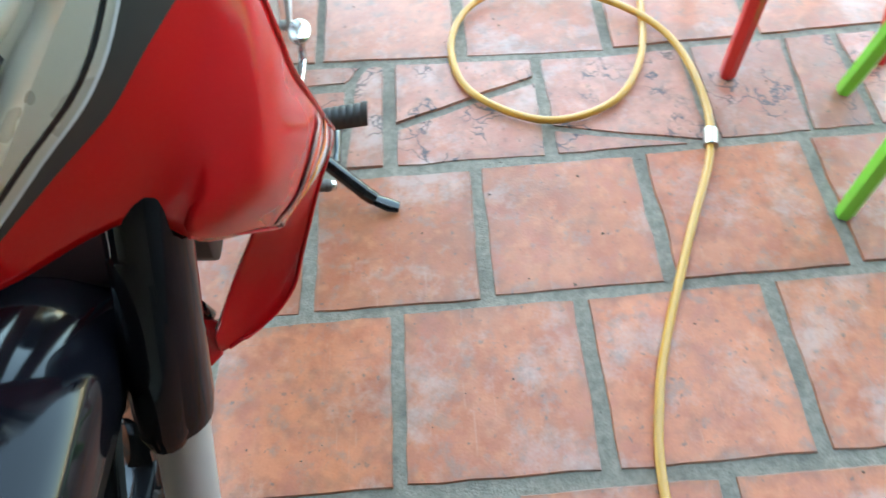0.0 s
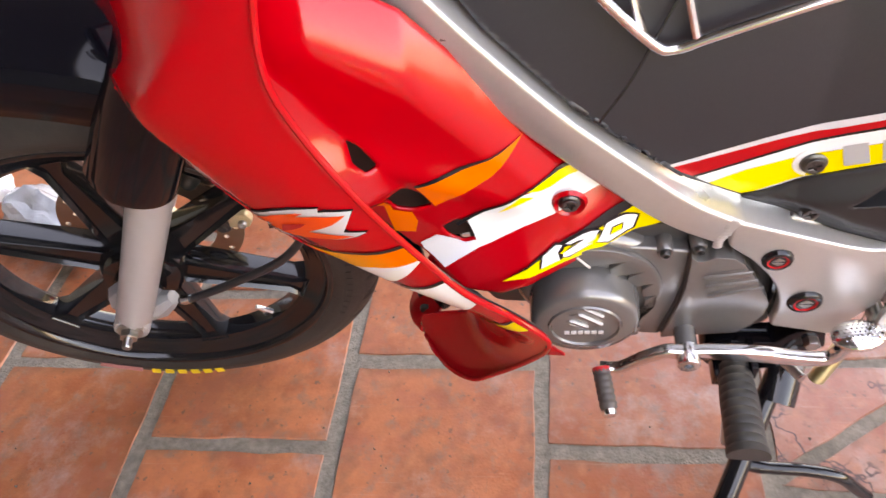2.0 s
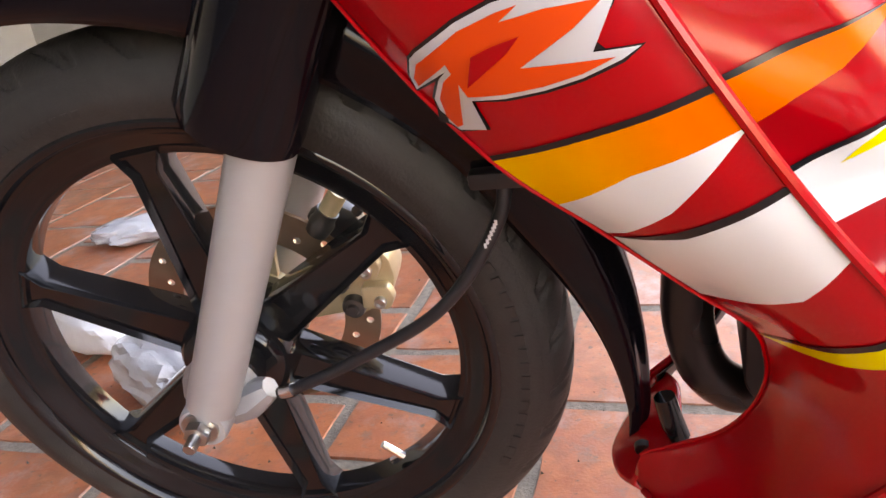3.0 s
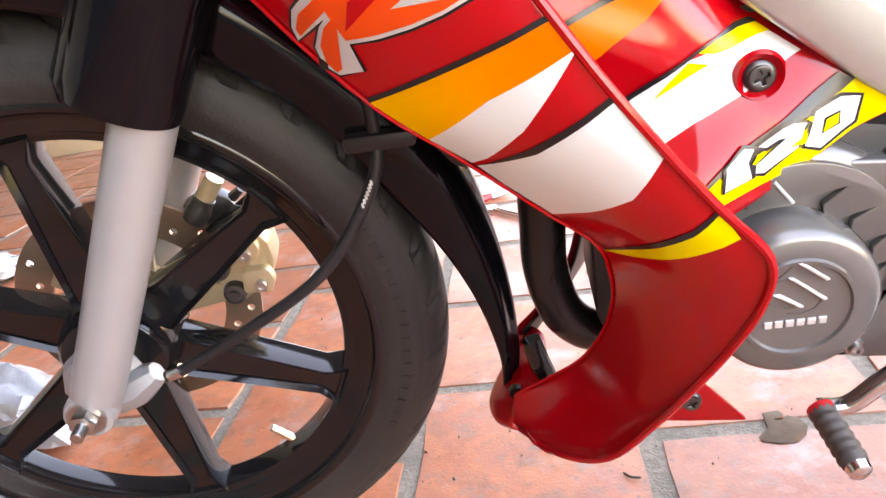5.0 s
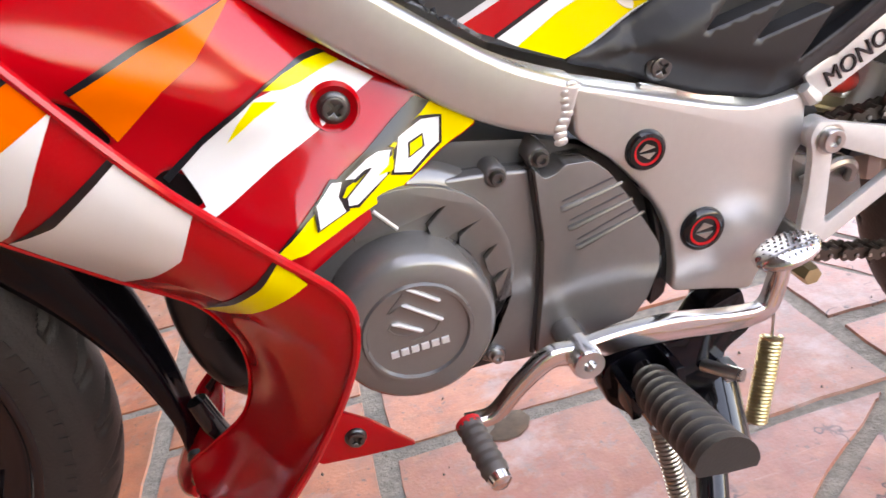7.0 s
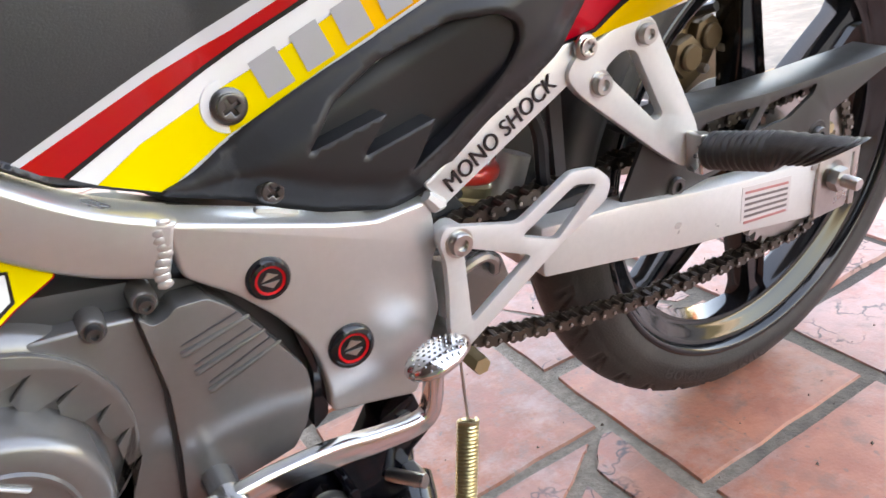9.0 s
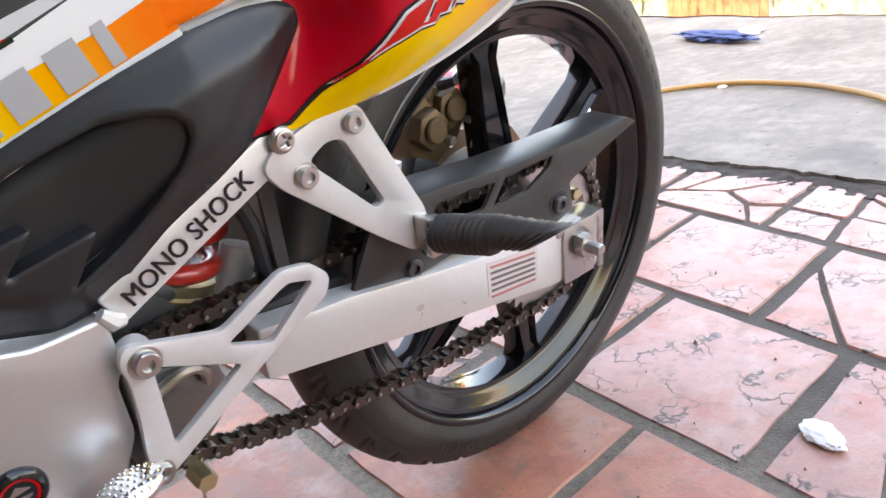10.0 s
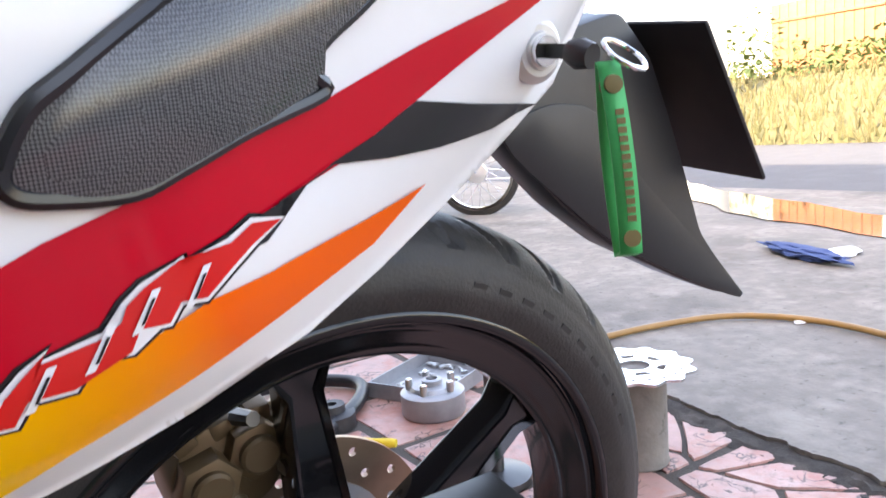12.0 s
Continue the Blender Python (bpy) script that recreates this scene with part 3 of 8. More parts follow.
def tyre_mesh(R, half, bead, sipes, angle_shift):
    """Rounded section with cut grooves in the tread."""
    prof = []
    steps = 54
    for k in range(steps + 1):
        a = math.pi * (k / steps) - math.pi / 2
        y = half * math.sin(a)
        r = bead + (R - bead) * max(0.0, math.cos(a)) ** 0.72
        prof.append((r, y * (0.74 + 0.26 * min(1.0, (r - bead) / 0.024) ** 0.7)))
    prof = [(bead, -half * 0.6)] + prof[1:-1] + [(bead, half * 0.6)]

    def notch(ph, width):
        return max(0.0, 1.0 - abs((ph + 0.5) % 1.0 - 0.5) / width)

    def wave(a, j, y):
        s = abs(y) / half
        if s > 0.86:
            return 0.0
        if s > 0.80:
            return 0.0010
        side = 0.0 if y < 0 else 0.5
        turn = a * sipes / (2 * math.pi) + side + angle_shift
        ends = min(1.0, max(0.0, (0.76 - s) / 0.06))
        cut = min(1.0, 2.2 * notch(turn + 0.85 * s + 0.35 * s * s, 0.095)) * ends * min(1.0, max(0.0, (s - 0.10) / 0.1))
        cut2 = min(1.0, 2.2 * notch(turn + 0.5 + 0.6 * s, 0.085)) * ends * min(1.0, max(0.0, (s - 0.42) / 0.1))
        return 0.0030 * max(cut, cut2)
    return lathe(prof, 0, 0, 900, wave=wave)


def spoke_mesh(r0, r1, w0, w1, depth, slot):
    """Cast spoke along +x with a recessed groove on its outer side."""
    prof = [(r0, -w0), (r1 - 0.02, -w1), (r1, -w1 * 1.7), (r1, w1 * 1.7), (r1 - 0.02, w1), (r0, w0)]
    bm = plate(prof, -depth, depth, bevel=0.003)
    groove = rounded([(r0 + slot, -w0 * 0.45), (r1 - 0.028, -w1 * 0.5), (r1 - 0.028, w1 * 0.5), (r0 + slot, w0 * 0.45)], 0.008)
    for side in (-1, 1):
        faces = [f for f in bm.faces if abs(f.normal.y) > 0.9 and f.calc_center_median().y * side > depth * 0.9]
        if faces:
            r = bmesh.ops.inset_region(bm, faces=faces, thickness=0.005, depth=0.0)
            bmesh.ops.translate(bm, verts=list({v for f in faces for v in f.verts}), vec=(0, -side * 0.007, 0))
    return bm


def arc_word(body, r, a0, a1, h, y, mat, parent, lift=0.0008, name="lettering", bold=0.0, inward=False):
    """Word moulded on a sidewall round the wheel centre, read from the left-hand side."""
    bm = text_mesh(body, 1.0, bold, 0.0)
    xs = [v.co.x for v in bm.verts]
    hh = max(v.co.y for v in bm.verts)
    for v in bm.verts:
        u, t = (v.co.x - min(xs)) / (max(xs) - min(xs)), v.co.y / hh
        a = a0 + (a1 - a0) * u
        rr = r - t * h if inward else r + t * h
        v.co = (rr * math.cos(a), y - lift, rr * math.sin(a))
    return part(name, bm, mat, parent, smooth=0)


def arc_bars(r, a0, a1, h, y, count, mat, parent, name="lettering_bar", gap=0.35):
    for k in range(count):
        s = a0 + (a1 - a0) * k / count
        e = s + (a1 - a0) / count * (1 - gap)
        pts = [(r * math.cos(s), r * math.sin(s)), (r * math.cos(e), r * math.sin(e)), ((r + h) * math.cos(e), (r + h) * math.sin(e)), ((r + h) * math.cos(s), (r + h) * math.sin(s))]
        part(name, plate(pts, y - 0.0006, y), mat, parent, smooth=0)


def wheel(name, cx, cz, R, half, bead, spokes, a_first, label):
    w = new(name)
    w.parent = bike
    w.location = (cx, 0, cz)
    w["label"] = label
    tyre = part("tyre", tyre_mesh(R, half, bead, 34, 0.2), RUBBER, w, "black rubber tyre with slanted tread grooves", smooth=30)
    side = [(bead + 0.009, -0.72), (bead + 0.0105, -0.84), (bead + 0.008, -0.90), (bead + 0.004, -0.90), (bead + 0.001, -0.84), (bead - 0.001, -0.66), (bead - 0.006, -0.62), (bead - 0.0085, -0.54), (bead - 0.016, -0.50), (bead - 0.0185, -0.42), (bead - 0.026, -0.36)]
    prof = [(r, y * half) for r, y in side] + [(bead - 0.027, -0.009), (bead - 0.027, 0.009)] + [(r, -y * half) for r, y in side[::-1]] + [(bead - 0.012, 0.012), (bead - 0.012, -0.012)]
    rim = lathe(prof, 0, 0, 120)
    part("rim", rim, RIMBLACK, w, "gloss black cast rim", smooth=50)
    hub = lathe([(0.0, -0.052), (0.026, -0.052), (0.03, -0.048), (0.03, -0.036), (0.043, -0.034), (0.048, -0.028), (0.05, -0.02), (0.05, 0.02), (0.045, 0.034), (0.03, 0.036), (0.03, 0.05), (0.0, 0.05)], 0, 0, 40, closed=False)
    part("hub", hub, RIMBLACK, w)
    sm = None
    for k in range(spokes):
        if sm is None:
            s = part("spoke", spoke_mesh(0.04, bead - 0.022, 0.021, 0.0125, 0.017, 0.03), RIMBLACK, w)
            sm = s.data
        else:
            s = new("spoke", sm)
            s.parent = w
        s.rotation_euler = (0, -(a_first + k * 2 * math.pi / spokes), 0)
    return w, tyre


front, ftyre = wheel("front_wheel", 0.004, 0.281, 0.287, 0.037, 0.219, 6, radians(34), "front wheel with six black cast spokes")
rear, rtyre = wheel("rear_wheel", 1.236, 0.289, 0.287, 0.043, 0.219, 6, radians(37), "rear wheel with black cast spokes")
arc_bars(0.247, radians(-112), radians(-87), 0.012, -0.0355, 6, YELLOWINK, ftyre)
arc_bars(0.247, radians(-128), radians(-115), 0.011, -0.0355, 1, REDINK, ftyre, gap=0)
arc_word("80/90-17 M/C", 0.243, radians(-128), radians(-86), 0.013, -0.0415, MOULD, rtyre, inward=False)
arc_bars(0.243, radians(70), radians(18), 0.0085, -0.0404, 10, MOULD, rtyre, gap=0.5)
arc_bars(0.245, radians(20), radians(-32), 0.007, -0.036, 16, MOULD, ftyre)
arc_bars(0.238, radians(125), radians(95), 0.005, -0.036, 14, MOULD, ftyre)
# valve stem
part("valve_stem", tube([(0.10, -0.004, -0.155), (0.112, -0.01, -0.142), (0.098, -0.012, -0.124)], [0.0045, 0.0045, 0.0035], 8), CHROME, front, "chrome valve cap")


def rotor(R0, R1, y, holes, parent, name="brake_disc", mat=None):
    hs = [circle(0, 0, R0, 48)]
    for k in range(holes):
        for j in range(2):
            a = 2 * math.pi * (k + 0.5 * j) / holes
            r = R0 + (R1 - R0) * (0.35 + 0.35 * j)
            hs.append(circle(r * math.cos(a), r * math.sin(a), 0.0038, 8))
    return part(name, plate(circle(0, 0, R1, 72), y, y + 0.004, hs), mat or ROTOR, parent, "rust-tinted drilled steel brake disc", smooth=30)


fr = rotor(0.078, 0.112, 0.047, 14, front)
carrier = []
for k in range(5):
    a = 2 * math.pi * k / 5
    c, s = math.cos(a), math.sin(a)
    pts = [(0.03, -0.016), (0.08, -0.010), (0.08, 0.010), (0.03, 0.016)]
    carrier.append(plate([(p[0] * c - p[1] * s, p[0] * s + p[1] * c) for p in pts], 0.045, 0.052, bevel=0.001))
carrier.append(lathe([(0.02, 0.043), (0.045, 0.043), (0.045, 0.053), (0.02, 0.053)], 0, 0, 32))
part("disc_carrier", join(*carrier), GOLD, fr, "gold disc carrier")
rr = rotor(0.068, 0.105, 0.05, 14, rear)
part("disc_carrier", lathe([(0.02, 0.044), (0.07, 0.048), (0.07, 0.056), (0.02, 0.056)], 0, 0, 36), ALLOY, rr)


def front_caliper():
    """Two-pot caliper: stepped body, two lobes with bolts, dark pistons, pin boots and a hose union."""
    body = [(0.086, 0.298), (0.096, 0.332), (0.112, 0.346), (0.129, 0.348), (0.142, 0.332), (0.143, 0.312), (0.137, 0.296), (0.125, 0.285), (0.104, 0.274), (0.089, 0.276)]
    c = part("brake_caliper", plate(rounded(body, 0.005), 0.034, 0.072, bevel=0.004), GOLD, bike, "gold front brake caliper")
    for x, z in ((0.121, 0.332), (0.126, 0.299)):
        lobe = part("piston_housing", plate(rounded([(x - 0.017, z - 0.011), (x + 0.008, z - 0.014), (x + 0.015, z - 0.002), (x + 0.011, z + 0.012), (x - 0.013, z + 0.013)], 0.004), 0.024, 0.036, bevel=0.003), GOLD, c)
        part("caliper_bolt", lathe([(0, 0.021), (0.003, 0.021), (0.0034, 0.0185), (0.0052, 0.0185), (0.0056, 0.020), (0.0056, 0.026), (0, 0.026)], x + 0.002, z - 0.003, 10, closed=False), STEEL, lobe)
    for x, z in ((0.092, 0.315), (0.100, 0.288)):
        part("piston_cover", lathe([(0, 0.022), (0.005, 0.022), (0.006, 0.025), (0.010, 0.026), (0.011, 0.030), (0.011, 0.038), (0, 0.038)], x, z, 18, closed=False), DARKSTEEL, c)
    part("mount_arm", plate(rounded([(0.072, 0.372), (0.10, 0.384), (0.118, 0.372), (0.126, 0.346), (0.10, 0.338), (0.085, 0.352)], 0.006), 0.05, 0.066, bevel=0.003), DARKSTEEL, c)
    boot = part("pin_boot", tube([(0.086, 0.036, 0.365), (0.094, 0.036, 0.374), (0.096, 0.036, 0.377), (0.102, 0.036, 0.384)], [0.010, 0.0115, 0.0095, 0.010], 14), DARKSTEEL, c, "black rubber pin boot")
    part("slide_pin", tube([(0.102, 0.036, 0.384), (0.116, 0.036, 0.400)], [0.0085, 0.008], 14), GOLD, boot)
    part("bleed_nipple", tube([(0.124, 0.04, 0.378), (0.134, 0.036, 0.386)], [0.005, 0.0035], 8), DARKSTEEL, c)
    part("hose_union", tube([(0.143, 0.045, 0.344), (0.152, 0.04, 0.350)], 0.006, 10), CHROME, c)


front_caliper()


def rear_caliper():
    """Four-pot caliper: stepped body, two hexagonal lobes, ribs, pins and a hose."""
    body = [(1.138, 0.412), (1.147, 0.428), (1.16, 0.440), (1.178, 0.444), (1.212, 0.437), (1.222, 0.410), (1.205, 0.383), (1.170, 0.363), (1.142, 0.374)]
    c = part("brake_caliper", plate(rounded(body, 0.006), 0.024, 0.085, bevel=0.004), BRONZE, bike, "bronze-coloured rear brake caliper")
    for cx, cz, y, a in ((1.160, 0.408, 0.008, 0.25), (1.192, 0.421, 0.012, 0.25)):
        lobe = part("piston_housing", join(plate(circle(cx, cz, 0.021, 6, a), y, 0.03, bevel=0.003), lathe([(0, y - 0.006), (0.011, y - 0.006), (0.013, y - 0.004), (0.013, y + 0.002), (0, y + 0.002)], cx, cz, 20, closed=False)), BRONZE, c)
        part("pad_pin", lathe([(0, y - 0.008), (0.004, y - 0.008), (0.005, y - 0.006), (0.005, y), (0, y)], cx + 0.016, cz - 0.014, 12, closed=False), STEEL, lobe)
    for k in range(3):
        x, z = 1.150 + 0.024 * k, 0.4335 + 0.004 * k
        part("body_rib", box(0, 0, 0, 0.016, 0.045, 0.012, 0.003, m=pose(x, 0.045, z, 0, -32 + 14 * k, 0)), BRONZE, c)
    part("bridge_bolt", tube([(1.182, 0.02, 0.446), (1.186, 0.0, 0.452)], [0.006, 0.005], 8), DARKSTEEL, c)
    part("bleed_nipple", tube([(1.214, 0.04, 0.436), (1.222, 0.03, 0.448)], [0.005, 0.004], 8), STEEL, c)
    part("caliper_arm", plate(rounded([(1.142, 0.385), (1.17, 0.37), (1.20, 0.33), (1.22, 0.30), (1.195, 0.29), (1.16, 0.325), (1.135, 0.36)], 0.006), 0.02, 0.04, bevel=0.002), CASE, c, "dark caliper carrier arm")
    part("brake_hose", tube(curve_pts([(1.158, 0.04, 0.438), (1.145, 0.03, 0.452), (1.10, 0.04, 0.45), (1.03, 0.06, 0.43)], 6), 0.005, 8), RUBBER, c)


rear_caliper()

# front forks
AX = Vector((0.004, 0, 0.281))
FD = Vector((0.492, 0, 0.871))  # direction of the fork
for sy in (-1, 1):
    y = 0.085 * sy
    a, b = AX + Vector((0, y, -0.002)), AX + FD * 0.285 + Vector((0, y, 0))
    leg = part("fork_leg", tube([a - FD * 0.012, a - FD * 0.004, a + FD * 0.02, a + FD * 0.07, b], [0.012, 0.018, 0.0205, 0.0205, 0.0215], 24), FORK, bike, "silver painted fork leg")
    lug = lathe([(0.006, y - 0.016 * 1), (0.0185, y - 0.016), (0.02, y - 0.012), (0.02, y + 0.012), (0.0185, y + 0.016), (0.006, y + 0.016)], a.x, a.z, 24)
    part("axle_lug", lug, FORK, leg)
    cov = [AX + FD * d + Vector((dx, y, 0)) for d, dx in ((0.262, -0.016), (0.275, -0.016), (0.34, -0.012), (0.42, -0.004), (0.46, 0.004))]
    part("fork_cover", tube(cov, [0.036, 0.038, 0.037, 0.037, 0.039], 26, flat=0.76, up=(0, 1, 0)), GLOSSBLACK, bike, "gloss black fork cover")
    part("cover_lip", tube([AX + FD * 0.262 + Vector((-0.040, y * 0.96, 0.008)), AX + FD * 0.275 + Vector((-0.042, y * 0.96, 0.007)), AX + FD * 0.34 + Vector((-0.036, y * 0.96, 0.0)), AX + FD * 0.40 + Vector((-0.024, y * 0.96, 0.0))], [0.014, 0.018, 0.021, 0.022], 14), GLOSSBLACK, bike)
for s in (-1, 1):
    part("upper_fork_tube", tube([AX + FD * 0.5 + Vector((0, 0.085 * s, 0)), AX + FD * 0.64 + Vector((0, 0.085 * s, 0))], 0.014, 12), CHROME, bike)
hexnut(0.004, -0.104, 0.281, 0.0105, 0.009, bike, STEEL, stud=0.012, name="axle_nut")
part("front_axle", tube([(0.004, -0.1, 0.281), (0.004, 0.1, 0.281)], 0.007, 12), STEEL, bike)
# speedometer drive and cable
part("speedometer_drive", join(lathe([(0.0, -0.074), (0.024, -0.074), (0.031, -0.069), (0.034, -0.056), (0.0, -0.056)], 0.006, 0.283, 10, closed=False), tube([(0.014, -0.066, 0.272), (0.034, -0.067, 0.277), (0.046, -0.066, 0.283), (0.052, -0.066, 0.286)], [0.018, 0.0165, 0.012, 0.009], 8)), CASTALLOY, bike, "cast alloy speedometer drive")
# the bars are turned a little to the left: everything on the fork swings about the steering axis
STEER = Matrix.Translation((-0.003, -0.003, 0.296)) @ Matrix.Rotation(radians(7), 4, FD) @ Matrix.Translation(-AX)
for o in list(bike.children):
    if o.name.split(".")[0] in ("front_wheel", "fork_leg", "fork_cover", "cover_lip", "upper_fork_tube", "axle_nut", "front_axle", "speedometer_drive") or o.name == "brake_caliper":
        o.matrix_basis = STEER @ o.matrix_basis
CAB = curve_pts([(0.060, -0.066, 0.294), (0.082, -0.067, 0.302), (0.14, -0.066, 0.330), (0.21, -0.064, 0.372), (0.256, -0.056, 0.43), (0.265, -0.05, 0.47), (0.262, -0.045, 0.54), (0.25, -0.04, 0.62)], 10)
cab = part("speedometer_cable", tube(CAB, 0.0048, 10), PLASTIC, bike, "black speedometer cable")
part("cable_ferrule", tube(CAB[2:9], 0.0062, 10), CHROME, cab)
for k in range(7):
    c = CAB[38 + k // 2] * (1 - (k % 2) / 2) + CAB[39 + k // 2] * ((k % 2) / 2)
    part("printed_mark", box(c.x - 0.001, c.y - 0.0046, c.z, 0.0018, 0.0008, 0.0035), PALEINK, cab, smooth=0)

# front fender: a narrow gloss black hoop behind and above the wheel, ending in a tapering tail
rows = []
HUB = Vector((0.0, 0, 0.294))
for ang, rad, hw, drop in ((-16, 0.345, 0.006, 0.010), (-9, 0.343, 0.012, 0.016), (2, 0.338, 0.020, 0.026), (13, 0.338, 0.030, 0.038), (24, 0.341, 0.040, 0.050), (40, 0.344, 0.052, 0.050), (58, 0.354, 0.064, 0.060), (74, 0.362, 0.072, 0.066), (90, 0.368, 0.074, 0.066), (104, 0.376, 0.070, 0.062), (118, 0.388, 0.056, 0.042), (128, 0.402, 0.030, 0.018)):
    a = radians(ang)
    d = Vector((math.cos(a), 0, math.sin(a)))
    rows.append([HUB + d * (rad - drop) + Vector((0, -hw, 0)), HUB + d * (rad - drop * 0.35) + Vector((0, -hw * 0.96, 0)), HUB + d * (rad - 0.004) + Vector((0, -hw * 0.55, 0)), HUB + d * (rad + 0.002),
                 HUB + d * (rad - 0.004) + Vector((0, hw * 0.55, 0)), HUB + d * (rad - drop * 0.35) + Vector((0, hw * 0.96, 0)), HUB + d * (rad - drop) + Vector((0, hw, 0))])
# added plate so the gap between fender and leg shield reads black
part("column_shroud", plate(rounded([(0.185, 0.585), (0.262, 0.510), (0.318, 0.432), (0.352, 0.436), (0.325, 0.492), (0.27, 0.560), (0.225, 0.625)], 0.01), -0.055, 0.055, bevel=0.012, seg=3), PLASTIC, bike, "black plastic filler plate behind the fork")
fend = thicken(part("front_fender", loft(rows, 4, 6, (0.6, 0, 1)), GLOSSBLACK, bike, "gloss black front fender"), 0.003, -1)
part("fender_clip", box(0.268, -0.052, 0.462, 0.05, 0.014, 0.012, 0.003), PLASTIC, fend)

# ---- bodywork: leg shields, cowl, inner panels ----
SIDE = [
    [(0.18, -0.120, 0.655), (0.204, -0.151, 0.656), (0.226, -0.169, 0.658), (0.274, -0.1785, 0.660), (0.327, -0.178, 0.662)],
    [(0.236, -0.150, 0.583), (0.262, -0.172, 0.587), (0.295, -0.184, 0.592), (0.33, -0.190, 0.596), (0.358, -0.188, 0.598)],
    [(0.287, -0.158, 0.520), (0.315, -0.174, 0.526), (0.345, -0.186, 0.531), (0.37, -0.193, 0.535), (0.395, -0.194, 0.537)],
    [(0.328, -0.154, 0.482), (0.35, -0.172, 0.487), (0.375, -0.186, 0.491), (0.40, -0.195, 0.495), (0.423, -0.197, 0.496)],
    [(0.372, -0.143, 0.437), (0.39, -0.160, 0.442), (0.41, -0.177, 0.447), (0.435, -0.188, 0.45), (0.455, -0.190, 0.452)],
    [(0.400, -0.131, 0.406), (0.418, -0.150, 0.408), (0.437, -0.170, 0.411), (0.46, -0.184, 0.415), (0.4815, -0.191, 0.419)],
    [(0.409, -0.116, 0.376), (0.425, -0.138, 0.378), (0.444, -0.158, 0.380), (0.463, -0.174, 0.383), (0.4815, -0.184, 0.387)],
    [(0.411, -0.102, 0.345), (0.425, -0.126, 0.342), (0.441, -0.147, 0.341), (0.457, -0.162, 0.343), (0.470, -0.172, 0.351)],
    [(0.404, -0.086, 0.308), (0.416, -0.110, 0.303), (0.428, -0.131, 0.301), (0.441, -0.148, 0.304), (0.452, -0.161, 0.315)],
    [(0.388, -0.068, 0.272), (0.399, -0.093, 0.265), (0.409, -0.115, 0.262), (0.418, -0.133, 0.264), (0.428, -0.148, 0.274)],
    [(0.362, -0.054, 0.246), (0.372, -0.076, 0.236), (0.380, -0.097, 0.231), (0.389, -0.116, 0.229), (0.398, -0.134, 0.234)],
    [(0.340, -0.046, 0.229), (0.341, -0.055, 0.213), (0.345, -0.067, 0.204), (0.354, -0.086, 0.206), (0.365, -0.105, 0.213)],
    [(0.333, -0.043, 0.222), (0.329, -0.043, 0.209), (0.328, -0.044, 0.198), (0.330, -0.048, 0.194), (0.334, -0.054, 0.195)],
]
SIDE = [
    [(0.305, -0.115, 0.90), (0.32, -0.1225, 0.90), (0.335, -0.128, 0.90), (0.348, -0.1285, 0.90), (0.36, -0.128, 0.90)],
    [(0.28, -0.124, 0.838), (0.297, -0.133, 0.836), (0.315, -0.140, 0.834), (0.33, -0.1415, 0.832), (0.345, -0.142, 0.83)],
    [(0.255, -0.136, 0.761), (0.275, -0.149, 0.7595), (0.295, -0.158, 0.758), (0.311, -0.1600, 0.7575), (0.326, -0.159, 0.757)],
    [(0.212, -0.134, 0.697), (0.232, -0.154, 0.698), (0.250, -0.167, 0.700), (0.284, -0.1715, 0.7025), (0.318, -0.172, 0.705)],
] + SIDE
shield_bm = loft(SIDE, 6, 5)
shield_f = depth_of(shield_bm, -0.17)

# front cowl joining both shields over the fender, with its black and cream bands
COWL = [
    [(0.115, 0.0, 0.676), (0.138, -0.035, 0.675), (0.166, -0.068, 0.675), (0.182, -0.094, 0.672), (0.180, -0.120, 0.655), (0.25, -0.170, 0.658), (0.327, -0.178, 0.662)],
    [(0.118, 0.0, 0.71), (0.142, -0.037, 0.71), (0.172, -0.075, 0.708), (0.196, -0.106, 0.703), (0.212, -0.134, 0.697), (0.262, -0.164, 0.700), (0.318, -0.171, 0.705)],
    [(0.132, 0.0, 0.77), (0.156, -0.037, 0.77), (0.188, -0.078, 0.768), (0.222, -0.112, 0.765), (0.255, -0.136, 0.761), (0.288, -0.152, 0.758), (0.326, -0.158, 0.757)],
    [(0.168, 0.0, 0.84), (0.19, -0.035, 0.84), (0.22, -0.072, 0.84), (0.252, -0.103, 0.84), (0.28, -0.124, 0.838), (0.315, -0.140, 0.834), (0.345, -0.142, 0.83)],
    [(0.21, 0.0, 0.90), (0.228, -0.035, 0.90), (0.252, -0.07, 0.90), (0.28, -0.097, 0.90), (0.305, -0.115, 0.90), (0.335, -0.128, 0.90), (0.36, -0.128, 0.90)],
]
whole = loft(COWL, 6, 7, (-1, -1, 0.3))
cowl_l = loft([r[:5] for r in COWL], 6, 5, (-1, -1, 0.3))
cowl_tree = BVHTree.FromBMesh(whole)
whole.free()
half = join(cowl_l, shield_bm)
bmesh.ops.remove_doubles(half, verts=[v for v in half.verts if v.is_boundary and v.co.z > 0.65 and v.co.x < 0.31 and v.co.y < -0.10], dist=0.005)
cowl_bm = join(half.copy(), mirrored(half))
half.free()
bmesh.ops.remove_doubles(cowl_bm, verts=[v for v in cowl_bm.verts if abs(v.co.y) < 0.001], dist=1e-4)
cowl = thicken(part("front_fairing", cowl_bm, RED, bike, "gloss red front cowl and leg shields with orange, white and yellow stripes", smooth=50), 0.004, -1)
shield = cowl
